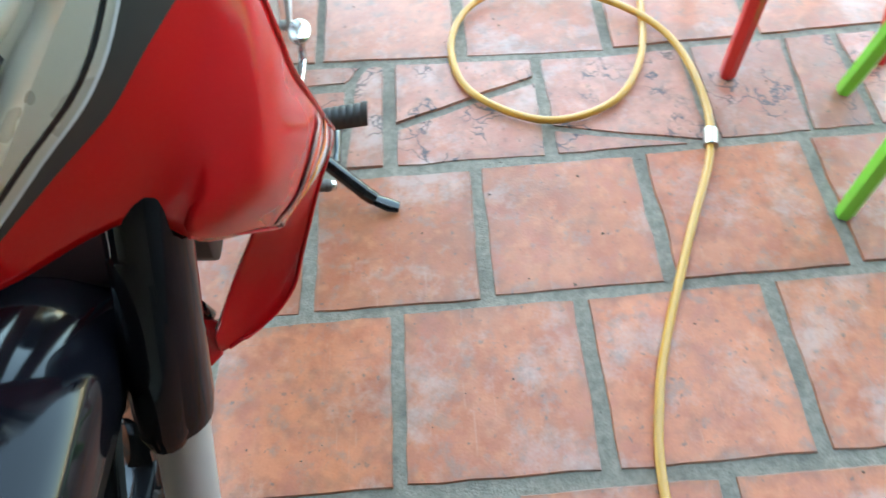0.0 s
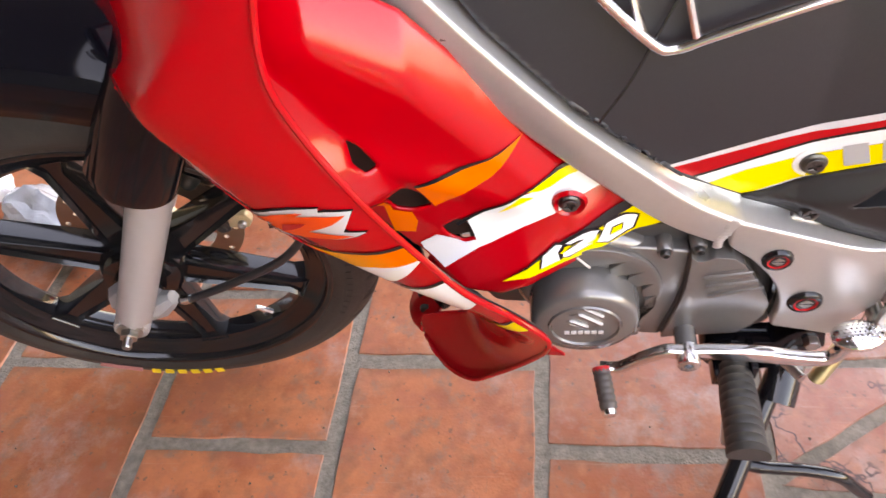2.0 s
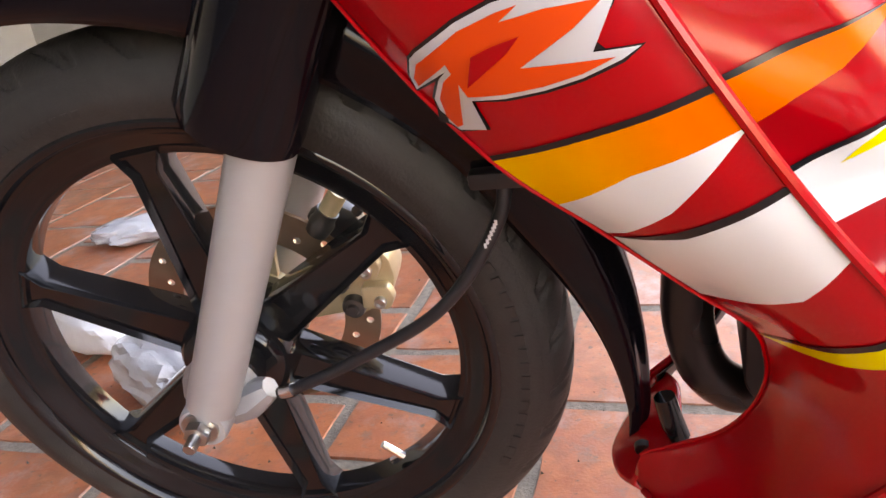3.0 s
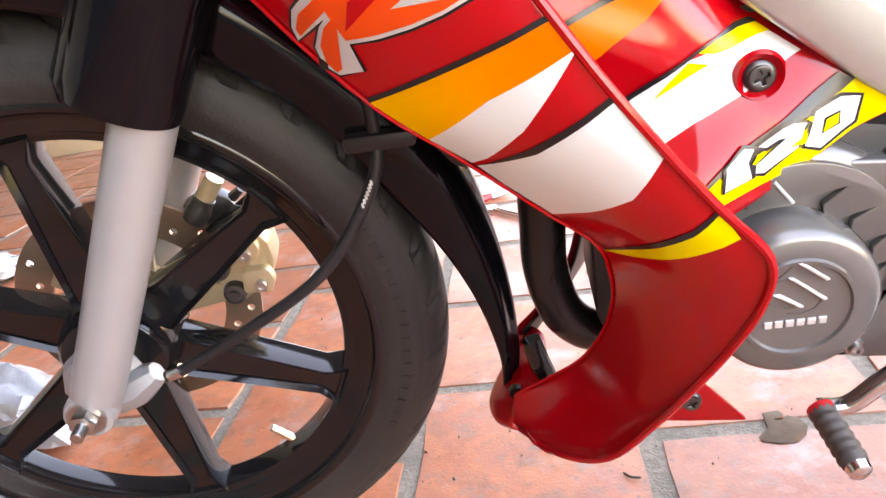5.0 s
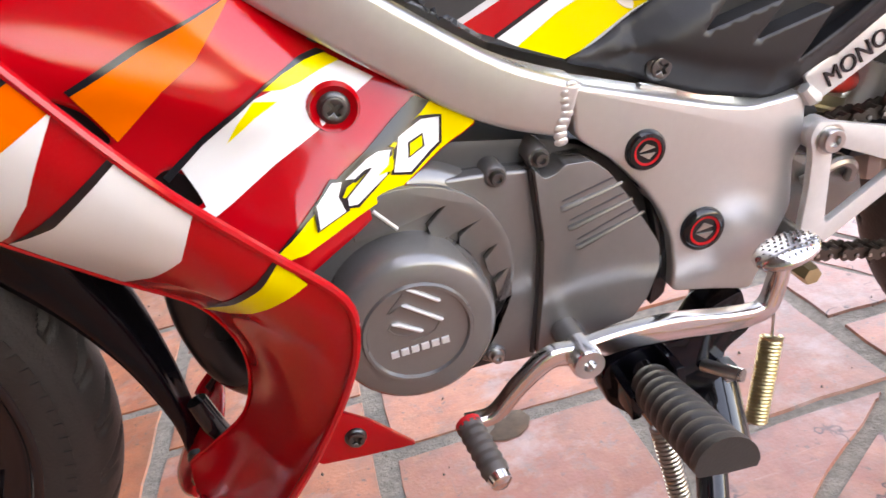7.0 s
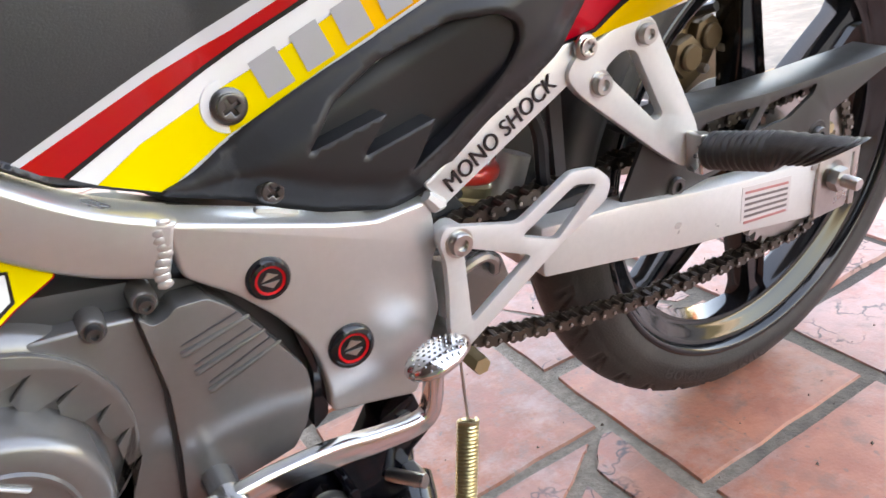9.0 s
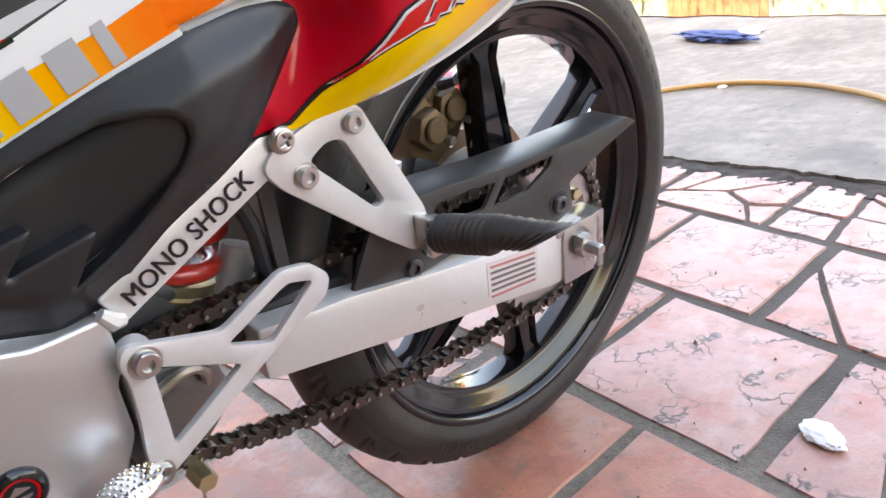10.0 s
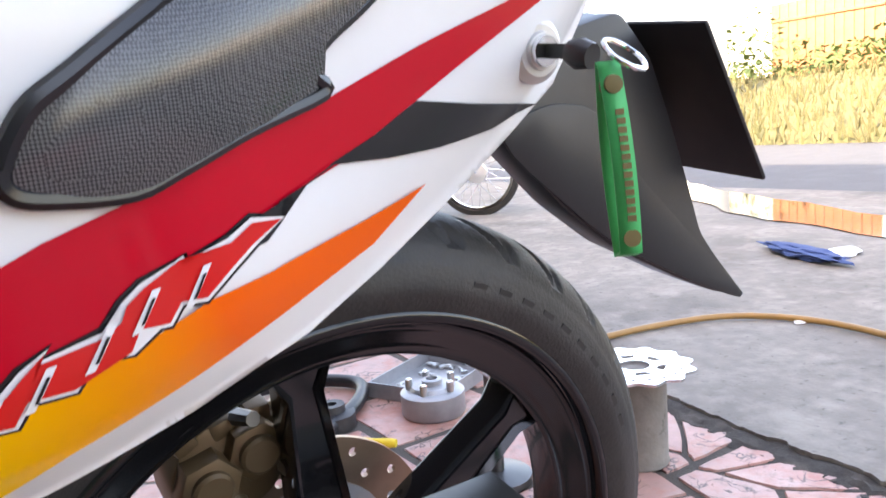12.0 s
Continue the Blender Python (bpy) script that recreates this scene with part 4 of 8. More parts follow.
for s, par in ((1, shield), (-1, shield)):
    rim_pts = curve_pts([(r[-1][0], r[-1][1] * s, r[-1][2]) for r in SIDE], 5)
    part("shield_edge", tube(rim_pts, 0.0027, 8), RED, par)
    in_pts = curve_pts([(r[0][0], r[0][1] * s, r[0][2]) for r in SIDE[4:]], 5)
    part("arch_edge", tube(in_pts, 0.0013, 8), RED, par)
CHIN = [
    [(0.352, 0.228), (0.340, 0.214), (0.331, 0.203), (0.327, 0.196), (0.327, 0.190), (0.332, 0.186)],
    [(0.360, 0.236), (0.345, 0.225), (0.330, 0.210), (0.316, 0.192), (0.312, 0.180), (0.320, 0.172)],
    [(0.362, 0.238), (0.345, 0.226), (0.327, 0.208), (0.311, 0.190), (0.306, 0.179), (0.315, 0.170)],
]
chin = thicken(part("chin_piece", loft([[(x, y, z) for x, z in CHIN[k]] for k, y in ((0, -0.046), (1, -0.025), (2, 0.0), (1, 0.025), (0, 0.046))], 4, 4, (-1, 0, 0.3)), RED, cowl, "gloss red chin piece joining both shields", smooth=50), 0.003, -1)
for s in (1, -1):
    rows = []
    for r in SIDE[6:-1]:
        A, B = Vector(r[0]).lerp(Vector(r[1]), 0.25 if s > 0 else 0.0), Vector(r[4]).lerp(Vector(r[3]), 0.3)
        row = [A, Vector(r[1]), Vector(r[2]), Vector(r[3]), B]
        rows.append([Vector((p.x + 0.004, (p.y + 0.007) * s, p.z)) for p in row])
    thicken(part("shield_lining", loft(rows, 4, 4, (0, s, 0)), PLASTIC, cowl, "dark plastic inner lining of the leg shield", smooth=60), 0.001, 0)
part("chin_bolt", lathe([(0, -0.03), (0.006, -0.031), (0.007, -0.026), (0, -0.024)], 0.334, 0.2136, 12, closed=False), DARKSTEEL, chin)


def cowl_band(name, low, high, mat, lift, label, s=1):
    """Band on the cowl between two lines of (y, z); it follows the skin."""
    A, B = curve_pts([(0, *p) for p in low], 10), curve_pts([(0, *p) for p in high], 10)
    bm = bmesh.new()
    V = []
    for p, q in zip(A, B):
        col = []
        for k in range(13):
            w = p.lerp(q, k / 12)
            hit, nor, _, _ = cowl_tree.ray_cast(Vector((-0.5, w.y, w.z)), Vector((1, 0, 0)))
            if hit is None:
                hit, nor, _, _ = cowl_tree.find_nearest(Vector((0.15, w.y, w.z)))
            if nor.x > 0:
                nor = -nor
            hit = hit + nor * lift
            col.append(bm.verts.new((hit.x, hit.y * s, hit.z)))
        V.append(col)
    for a, b in zip(V, V[1:]):
        for k in range(12):
            bm.faces.new((a[k], b[k], b[k + 1], a[k + 1]))
    return part(name, bm, mat, cowl, label, smooth=60)


for s in (1, -1):
    cowl_band("black_band", [(0.0, 0.684), (-0.016, 0.694), (-0.046, 0.716), (-0.07, 0.733), (-0.095, 0.749), (-0.114, 0.768), (-0.13, 0.780), (-0.149, 0.789)], [(0.0, 0.89), (-0.03, 0.89), (-0.06, 0.89), (-0.088, 0.885), (-0.114, 0.85), (-0.125, 0.825), (-0.134, 0.806), (-0.150, 0.7915)], BANDGREY, 0.0008, "gloss dark grey band", s)
    cowl_band("cream_mask", [(0.0, 0.694), (-0.02, 0.707), (-0.038, 0.722), (-0.063, 0.745), (-0.087, 0.765), (-0.101, 0.787), (-0.111, 0.82), (-0.115, 0.86)], [(0.0, 0.897), (-0.016, 0.897), (-0.032, 0.897), (-0.048, 0.897), (-0.064, 0.897), (-0.08, 0.897), (-0.095, 0.897), (-0.108, 0.897)], CREAM, 0.005, "cream metallic front mask", s)
    cowl_band("white_line", [(-0.128, 0.812), (-0.138, 0.8005), (-0.148, 0.7935)], [(-0.1288, 0.8135), (-0.1388, 0.802), (-0.1482, 0.795)], WHITE, 0.0012, "thin white line", s)
for s in (1, -1):
    edge = [(0.0, 0.694), (-0.02, 0.707), (-0.038, 0.722), (-0.063, 0.745), (-0.087, 0.765), (-0.101, 0.787), (-0.111, 0.82), (-0.115, 0.86)]
    cowl_band("mask_line", [(y + 0.0035, z + 0.004) for y, z in edge], [(y + 0.0055, z + 0.0062) for y, z in edge], INK, 0.0056, "thin black line", s)
    cowl_band("mask_line", [(y - 0.0006, z - 0.0007) for y, z in edge], [(y + 0.0007, z + 0.0008) for y, z in edge], SILVERINK, 0.0058, "thin pale line", s)
    fin_a = [(0.252, -0.098, 0.842), (0.235, -0.097, 0.829), (0.219, -0.088, 0.818), (0.204, -0.078, 0.803), (0.185, -0.068, 0.790), (0.167, -0.057, 0.773), (0.151, -0.044, 0.753), (0.138, -0.032, 0.733)]
    fin_b = [(0.214, -0.078, 0.826), (0.199, -0.069, 0.817), (0.187, -0.060, 0.811), (0.175, -0.050, 0.804), (0.163, -0.038, 0.797)]
    for path, r0, r1 in ((fin_a, 0.004, 0.0085), (fin_b, 0.003, 0.0085)):
        c = curve_pts([(x, y * s, z) for x, y, z in path], 5)
        part("mask_fin", tube(c, [r0 + (r1 - r0) * min(1.0, k / 8) for k in range(len(c))], 14, flat=0.75), CREAM, cowl, "raised cream fin")
    part("mask_slot", tube([(0.183, -0.064 * s, 0.801), (0.177, -0.058 * s, 0.799), (0.170, -0.052 * s, 0.795), (0.162, -0.045 * s, 0.790)], [0.002, 0.0052, 0.0045, 0.002], 12), PLASTIC, cowl, "dark recess in the mask")
brk = part("plate_bracket", plate(rounded([(-0.013, -0.011), (0.013, -0.011), (0.013, 0.011), (-0.013, 0.011)], 0.003), -0.0015, 0.0015, holes=[circle(0.001, 0.0, 0.0035, 14)]), STEEL, cowl, "small bare steel bracket with a hole")
brk.matrix_basis = pose(0.140, -0.046, 0.768, -12, 10, -52)

# shield stickers
def st(name, pts, mat, lift=0.0006, label=""):
    return sticker(name, pts, shield_f, mat, shield, lift, label, 0.006)


def band(p, q, w):
    """Thin stripe from p to q in (x, z)."""
    d = Vector((q[0] - p[0], q[1] - p[1]))
    n = Vector((-d.y, d.x)).normalized() * w
    return [p, q, (q[0] + n.x, q[1] + n.y), (p[0] + n.x, p[1] + n.y)]


E_, D_, C_, B_, A_ = (0.3845, 0.5555), (0.393, 0.541), (0.409, 0.516), (0.4295, 0.485), (0.457, 0.448)
F_, G_, SL, HH, YT = (0.2885, 0.5195), (0.3155, 0.495), (0.3385, 0.4765), (0.3735, 0.4375), (0.4035, 0.401)
st("orange_stripe", [F_, E_, D_, (0.35, 0.520), G_], FADE_SHIELD)
st("stripe_line", band(F_, E_, 0.003), INK, 0.0009)
st("white_stripe", [G_, (0.35, 0.520), D_, (0.365, 0.503), (0.345, 0.484), (0.336, 0.4785)], WHITE)
st("white_stripe", [SL, (0.37, 0.489), (0.39, 0.503), C_, B_, (0.415, 0.459), (0.395, 0.4455), (0.376, 0.437), (0.35, 0.463)], WHITE)
st("stripe_line", [SL, (0.37, 0.489), (0.39, 0.503), C_, (0.408, 0.519), (0.388, 0.506), (0.366, 0.492)], INK, 0.0009)
st("yellow_stripe", [YT, (0.425, 0.419), (0.445, 0.434), A_, (0.467, 0.432), (0.445, 0.418), (0.42, 0.4045)], YELLOW)
st("stripe_line", [YT, (0.425, 0.419), (0.445, 0.434), A_, (0.456, 0.4505), (0.443, 0.4375), (0.422, 0.422)], INK, 0.0009)
EMBLEM = [(0.2625, 0.572), (0.267, 0.5756), (0.2887, 0.588), (0.3051, 0.5944), (0.3274, 0.5985), (0.3208, 0.593), (0.3321, 0.595), (0.3508, 0.5945), (0.347, 0.5889), (0.3361, 0.582), (0.3229, 0.5727), (0.3577, 0.5741), (0.3509, 0.57), (0.336, 0.5637), (0.3203, 0.5589), (0.3032, 0.5553), (0.2833, 0.5532), (0.2915, 0.5732), (0.2773, 0.5662), (0.2597, 0.556), (0.2585, 0.563)]
EMBLEM_FILL = [(0.2659, 0.5702), (0.2895, 0.5848), (0.3064, 0.591), (0.3152, 0.593), (0.3072, 0.5873), (0.3248, 0.5908), (0.3459, 0.5921), (0.3344, 0.5827), (0.3126, 0.5689), (0.3489, 0.5713), (0.3362, 0.5657), (0.3206, 0.561), (0.3037, 0.5576), (0.2871, 0.5558), (0.3239, 0.5836), (0.3166, 0.5843), (0.3027, 0.5816), (0.2901, 0.5763), (0.2807, 0.5708), (0.2623, 0.5585), (0.2612, 0.5625)]
LEG = [(0.2844, 0.5717), (0.2749, 0.5633), (0.2684, 0.5523), (0.2696, 0.5423), (0.2769, 0.5364), (0.2912, 0.5387), (0.282, 0.5414), (0.2821, 0.5505), (0.285, 0.5602), (0.2892, 0.572)]
LEG_FILL = [(0.2861, 0.5696), (0.2772, 0.5626), (0.2719, 0.5532), (0.2722, 0.5437), (0.2763, 0.5384), (0.2798, 0.5401), (0.2801, 0.5486), (0.2837, 0.56)]
for shape in (EMBLEM, LEG):
    st("emblem_outline", shrunk(shape, -0.0016), INK, 0.0009)
for shape in (EMBLEM, LEG):
    st("emblem_border", shape, SILVERINK, 0.0019, "pale bordered angular emblem")
for shape in (EMBLEM_FILL, LEG_FILL):
    st("emblem", shape, ORED, 0.0030, "orange-red angular emblem")
st("emblem_gap", [(0.2934, 0.5744), (0.303, 0.5784), (0.3144, 0.5817), (0.3084, 0.5753), (0.2886, 0.5607)], RED, 0.0041)

# inner side panels behind the shields, on both sides
INNER = [(0.325, 0.715), (0.385, 0.672), (0.43, 0.612), (0.47, 0.562), (0.505, 0.52), (0.535, 0.495), (0.56, 0.478), (0.5860, 0.4605), (0.5830, 0.4525), (0.5335, 0.4285), (0.5153, 0.4185), (0.4994, 0.4105), (0.4759, 0.4020), (0.4544, 0.3940), (0.4400, 0.3900), (0.4040, 0.4050), (0.3840, 0.4240), (0.3640, 0.4460), (0.3320, 0.5000), (0.296, 0.57), (0.272, 0.64), (0.268, 0.72)]
PANEL_TOP = [(0.268, 0.72), (0.325, 0.715), (0.385, 0.672), (0.43, 0.612), (0.47, 0.562), (0.505, 0.52), (0.535, 0.495), (0.56, 0.478), (0.5882, 0.4583)]
SHIELD_EDGE = [(0.436, 0.470), (0.452, 0.455), (0.496, 0.423), (0.537, 0.395), (0.598, 0.358), (0.662, 0.327), (0.705, 0.318), (0.757, 0.326)]


def line_z(table, x):
    """Height of a broken line at x."""
    for (x0, z0), (x1, z1) in zip(table, table[1:]):
        if x <= x1:
            return z0 + (z1 - z0) * max(0.0, x - x0) / (x1 - x0)
    return table[-1][1]


def inner_y(x, z):
    s = max(0.0, (0.50 - x)) / 0.2
    fall = min(1.0, max(0.0, (0.49 - x) / 0.05))
    ridge = 0.006 * math.exp(-((z - (0.50 + (0.45 - x) * 0.5)) / 0.02) ** 2) * fall * fall * (3 - 2 * fall)
    low = min(1.0, max(0.0, (0.505 - z + 0.35 * (x - 0.54)) / 0.06))
    y = -0.092 - 0.02 * min(1, s) - ridge - low * low * (3 - 2 * low) * min(0.026, 0.28 * max(0.0, 0.56 - x))
    # the upper side rolls over towards the frame beam, the front side reaches the shield
    roll = min(1.0, max(0.0, 1 - 0.72 * (line_z(PANEL_TOP, x) - z) / 0.042))
    y += 0.030 * roll ** 1.6 * min(1.0, max(0.0, (0.575 - x) / 0.08))
    fore = min(1.0, max(0.0, (line_z(SHIELD_EDGE, z) - 0.030 - x) / 0.05)) * min(1.0, max(0.0, (z - 0.50) / 0.03))
    return y - 0.036 * fore * fore * (3 - 2 * fore)


HOLES = [rounded([(0.3315, 0.5850), (0.3400, 0.5765), (0.3520, 0.5560), (0.3440, 0.5535), (0.3345, 0.5670)], 0.003), rounded([(0.3515, 0.5200), (0.3667, 0.5265), (0.3800, 0.5150), (0.3875, 0.4960), (0.3705, 0.4925), (0.3545, 0.4980)], 0.005), rounded([(0.3915, 0.4665), (0.4070, 0.4752), (0.4215, 0.4625), (0.4220, 0.4510), (0.4080, 0.4475), (0.3965, 0.4530)], 0.005)]
inner_bm = sheet(INNER, inner_y, HOLES, 0.0055)
inner = thicken(part("inner_panel", inner_bm.copy(), RED, bike, "gloss red inner side panel with vents and stripes"), 0.003, -1)
thicken(part("inner_panel", mirrored(inner_bm), RED, bike, "gloss red inner side panel"), 0.003, -1)
inner_bm.free()
part("panel_lining", sheet([(0.302, 0.63), (0.43, 0.56), (0.43, 0.43), (0.385, 0.42), (0.306, 0.50)], lambda x, z: -0.078), PLASTIC, bike)


def si(name, pts, mat, lift=0.0006, label=""):
    return sticker(name, pts, inner_y, mat, inner, lift + 0.0006, label, 0.0045)


si("yellow_stripe", [(0.5535, 0.4678), (0.5577, 0.4724), (0.5628, 0.4725), (0.5846, 0.4604), (0.5822, 0.4537), (0.5598, 0.4427), (0.5316, 0.4292), (0.5084, 0.4230), (0.4816, 0.4158), (0.4673, 0.4124), (0.4420, 0.4110), (0.4602, 0.4235), (0.4759, 0.4332), (0.5082, 0.4456), (0.5358, 0.4594)], YELLOW, 0.0009)
si("black_stripe", [(0.4440, 0.4135), (0.4582, 0.4230), (0.4745, 0.4349), (0.4807, 0.4394), (0.4985, 0.449), (0.5139, 0.4566), (0.5267, 0.4638), (0.5397, 0.4711), (0.5508, 0.4774), (0.5595, 0.4727), (0.5535, 0.4678), (0.5355, 0.4579), (0.508, 0.444), (0.4757, 0.4323), (0.46, 0.4222)], INK, 0.0013)
# angular white digits 1, 2 and 0 with a black outline
DIGITS = [
    [(0.4913, 0.4469), (0.4975, 0.4455), (0.4939, 0.4387), (0.4894, 0.4312), (0.4958, 0.4281), (0.4779, 0.4238), (0.4862, 0.4379), (0.4795, 0.4374)],
    [(0.4991, 0.4457), (0.5146, 0.4539), (0.5216, 0.4555), (0.5301, 0.4537), (0.5286, 0.4516), (0.5115, 0.4403), (0.5245, 0.4406), (0.5031, 0.4288), (0.492, 0.4316), (0.5161, 0.4474), (0.512, 0.4472), (0.5047, 0.4439)],
    [(0.5355, 0.4586), (0.5514, 0.4642), (0.5631, 0.4626), (0.5601, 0.4475), (0.5527, 0.4438), (0.5387, 0.4359), (0.5279, 0.4397), (0.5334, 0.4525)],
]
for k, (digit, kind) in enumerate(zip(DIGITS, ("one", "two", "zero"))):
    si("number_outline", shrunk(digit, -0.0017), INK, 0.0027 - 0.0005 * k)
    si("number_" + kind, shrunk(digit, 0.0005), WHITE, 0.0030 - 0.0005 * k, "white angular digit with black outline")
for gap in ([(0.5412, 0.4533), (0.5503, 0.4556), (0.5498, 0.4487), (0.5393, 0.4454)],):
    si("number_gap", shrunk(gap, -0.0007), INK, 0.0025)
    si("number_gap", shrunk(gap, 0.0008), YELLOW, 0.0029)
for gap in ([(0.4989, 0.4414), (0.5028, 0.4407), (0.4972, 0.4363), (0.4953, 0.437)], [(0.5208, 0.4434), (0.5299, 0.4484), (0.528, 0.4424), (0.5186, 0.4421)], [(0.5292, 0.4561), (0.5341, 0.4566), (0.5322, 0.4538)]):
    si("number_gap", gap, YELLOW, 0.0036)
si("white_stripe", [(0.5060, 0.5050), (0.5142, 0.5040), (0.531, 0.4915), (0.517, 0.4856), (0.4921, 0.4737), (0.4645, 0.4623), (0.4344, 0.4472), (0.4225, 0.4420), (0.4235, 0.4640), (0.4140, 0.4745), (0.4304, 0.4840), (0.4445, 0.4915), (0.4622, 0.4999), (0.4792, 0.5024)], WHITE)
si("white_stripe", [(0.4225, 0.4420), (0.4222, 0.4490), (0.4080, 0.4455), (0.3950, 0.4520), (0.3860, 0.4570), (0.3700, 0.4480), (0.3720, 0.4400), (0.3900, 0.4230)], WHITE)
si("yellow_flash", [(0.5054, 0.5110), (0.5140, 0.5045), (0.500, 0.5024), (0.489, 0.5006), (0.4788, 0.5003), (0.4677, 0.5030), (0.4804, 0.5082), (0.4949, 0.5106)], YELLOW, 0.0009)
si("yellow_flash", [(0.4620, 0.4990), (0.4744, 0.4952), (0.4602, 0.4901), (0.4419, 0.4798), (0.4502, 0.4893)], YELLOW, 0.0009)
si("stripe_line", [(0.4918, 0.5130), (0.5030, 0.5135), (0.5080, 0.5102), (0.4948, 0.5101), (0.4803, 0.5076), (0.4677, 0.5028), (0.4622, 0.4998), (0.4441, 0.4907), (0.4297, 0.4828), (0.406, 0.467), (0.404, 0.471), (0.4300, 0.4867), (0.4448, 0.4945), (0.4625, 0.5022), (0.470, 0.5060)], INK, 0.0012)
si("orange_stripe", [(0.4660, 0.5520), (0.4400, 0.5270), (0.4200, 0.5170), (0.3895, 0.4960), (0.3825, 0.5130), (0.3775, 0.5255), (0.4170, 0.5385)], ORANGE)
si("orange_stripe", [(0.3450, 0.5190), (0.3500, 0.5175), (0.3530, 0.4965), (0.3690, 0.4905), (0.3720, 0.4780), (0.3680, 0.4640), (0.3500, 0.4680)], ORANGE)
si("stripe_line", [(0.4660, 0.5520), (0.4170, 0.5385), (0.3775, 0.5255), (0.3760, 0.5285), (0.4160, 0.5420)], INK, 0.0009)
cross_screw(0.5035, -0.095, 0.4835, 0.0085, inner, DARKSTEEL)
part("screw_well", lathe([(0.0095, -0.094), (0.0135, -0.0975), (0.0155, -0.0935)], 0.5035, 0.4835, 28, closed=True), RED, inner)
# pointed belly piece behind the shield
belly = part("belly_piece", plate(rounded([(0.432, 0.286), (0.448, 0.284), (0.475, 0.262), (0.503, 0.228), (0.46, 0.232), (0.432, 0.236)], 0.004), -0.102, -0.098, bevel=0.001), RED, bike, "red pointed belly panel")
cross_screw(0.462, -0.103, 0.252, 0.007, belly, DARKSTEEL)


# ---- frame ----
def bevel_beam(pts, widths, y0, y1, bev):
    """Flat-sided beam along a line in (x, z) with changing width."""
    P = curve_pts([(p[0], 0, p[1]) for p in pts], 6)
    W = curve_pts([(w, 0, 0) for w in widths], 6)
    up, low = [], []
    for i, p in enumerate(P):
        d = (P[min(i + 1, len(P) - 1)] - P[max(i - 1, 0)]).normalized()
        n = Vector((-d.z, 0, d.x))
        up.append((p.x + n.x * W[i].x, p.z + n.z * W[i].x))
        low.append((p.x - n.x * W[i].x, p.z - n.z * W[i].x))
    return plate(up + low[::-1], y0, y1, bevel=bev, seg=3)


for s in (-1, 1):
    ya, yb = (-0.107, -0.07) if s < 0 else (0.07, 0.107)
    beam = part("frame_beam", bevel_beam([(0.29, 0.785), (0.373, 0.683), (0.425, 0.622), (0.485, 0.56), (0.546, 0.508), (0.596, 0.470), (0.642, 0.4495)], [0.02, 0.019, 0.019, 0.019, 0.019, 0.019, 0.0175], ya, yb, 0.0045), SILVER, bike, "silver painted frame beam")
    for v in beam.data.vertices:
        v.co.y += s * -0.16 * max(0.0, 0.64 - v.co.x)
    PL = [(0.641, 0.467), (0.694, 0.4465), (0.735, 0.431), (0.760, 0.4235), (0.779, 0.4235), (0.800, 0.424), (0.8005, 0.388), (0.794, 0.379), (0.7945, 0.342), (0.783, 0.318), (0.766, 0.281), (0.73, 0.292), (0.703, 0.299), (0.705, 0.318), (0.703, 0.345), (0.696, 0.366), (0.684, 0.387), (0.665, 0.411), (0.641, 0.4325)]
    plt_ = part("frame_plate", plate(rounded(PL, 0.006), ya + 0.001, yb, bevel=0.006, seg=3), SILVER, bike, "silver painted frame plate")
    if s > 0:
        continue
    # weld bead where beam meets plate
    for k in range(9):
        x, z = 0.6405 - 0.0012 * k, 0.4665 - 0.0042 * k
        bm = bmesh.new()
        bmesh.ops.create_uvsphere(bm, u_segments=8, v_segments=6, radius=0.0046, matrix=Matrix.Translation((x + 0.0012 * math.sin(k * 5), -0.1055, z)) @ Matrix.Diagonal((1.0, 0.26, 0.66, 1)))
        part("weld_bead", bm, SILVER, plt_)
    for x, z, r in ((0.6860, 0.4135, 0.0138), (0.7258, 0.3445, 0.0163)):
        cap = part("frame_cap", lathe([(0, -0.1095), (r * 0.66, -0.1095), (r * 0.70, -0.1110), (r * 0.86, -0.1105), (r * 0.97, -0.1085), (r, -0.106), (r, -0.104), (0, -0.104)], x, z, 32, closed=False), RIMBLACK, plt_, "black frame cap with a red ring")
        part("red_ring", lathe([(r * 0.56, -0.1100), (r * 0.67, -0.1104), (r * 0.67, -0.1092), (r * 0.56, -0.1092)], x, z, 32), RED, cap)
        d = r * 0.38
        for k in (-1, 1):
            part("cap_mark", plate([(x - d, z + k * d * 0.15), (x - k * d * 0.1, z + k * d), (x + d, z + k * d * 0.35), (x + k * d * 0.2, z + k * d * 0.25)], -0.1103, -0.1092), STEEL, cap)
    part("weld_bead", tube([(0.797, -0.106, 0.427), (0.803, -0.106, 0.419), (0.809, -0.104, 0.417)], [0.004, 0.006, 0.004], 8), ALLOY, plt_)

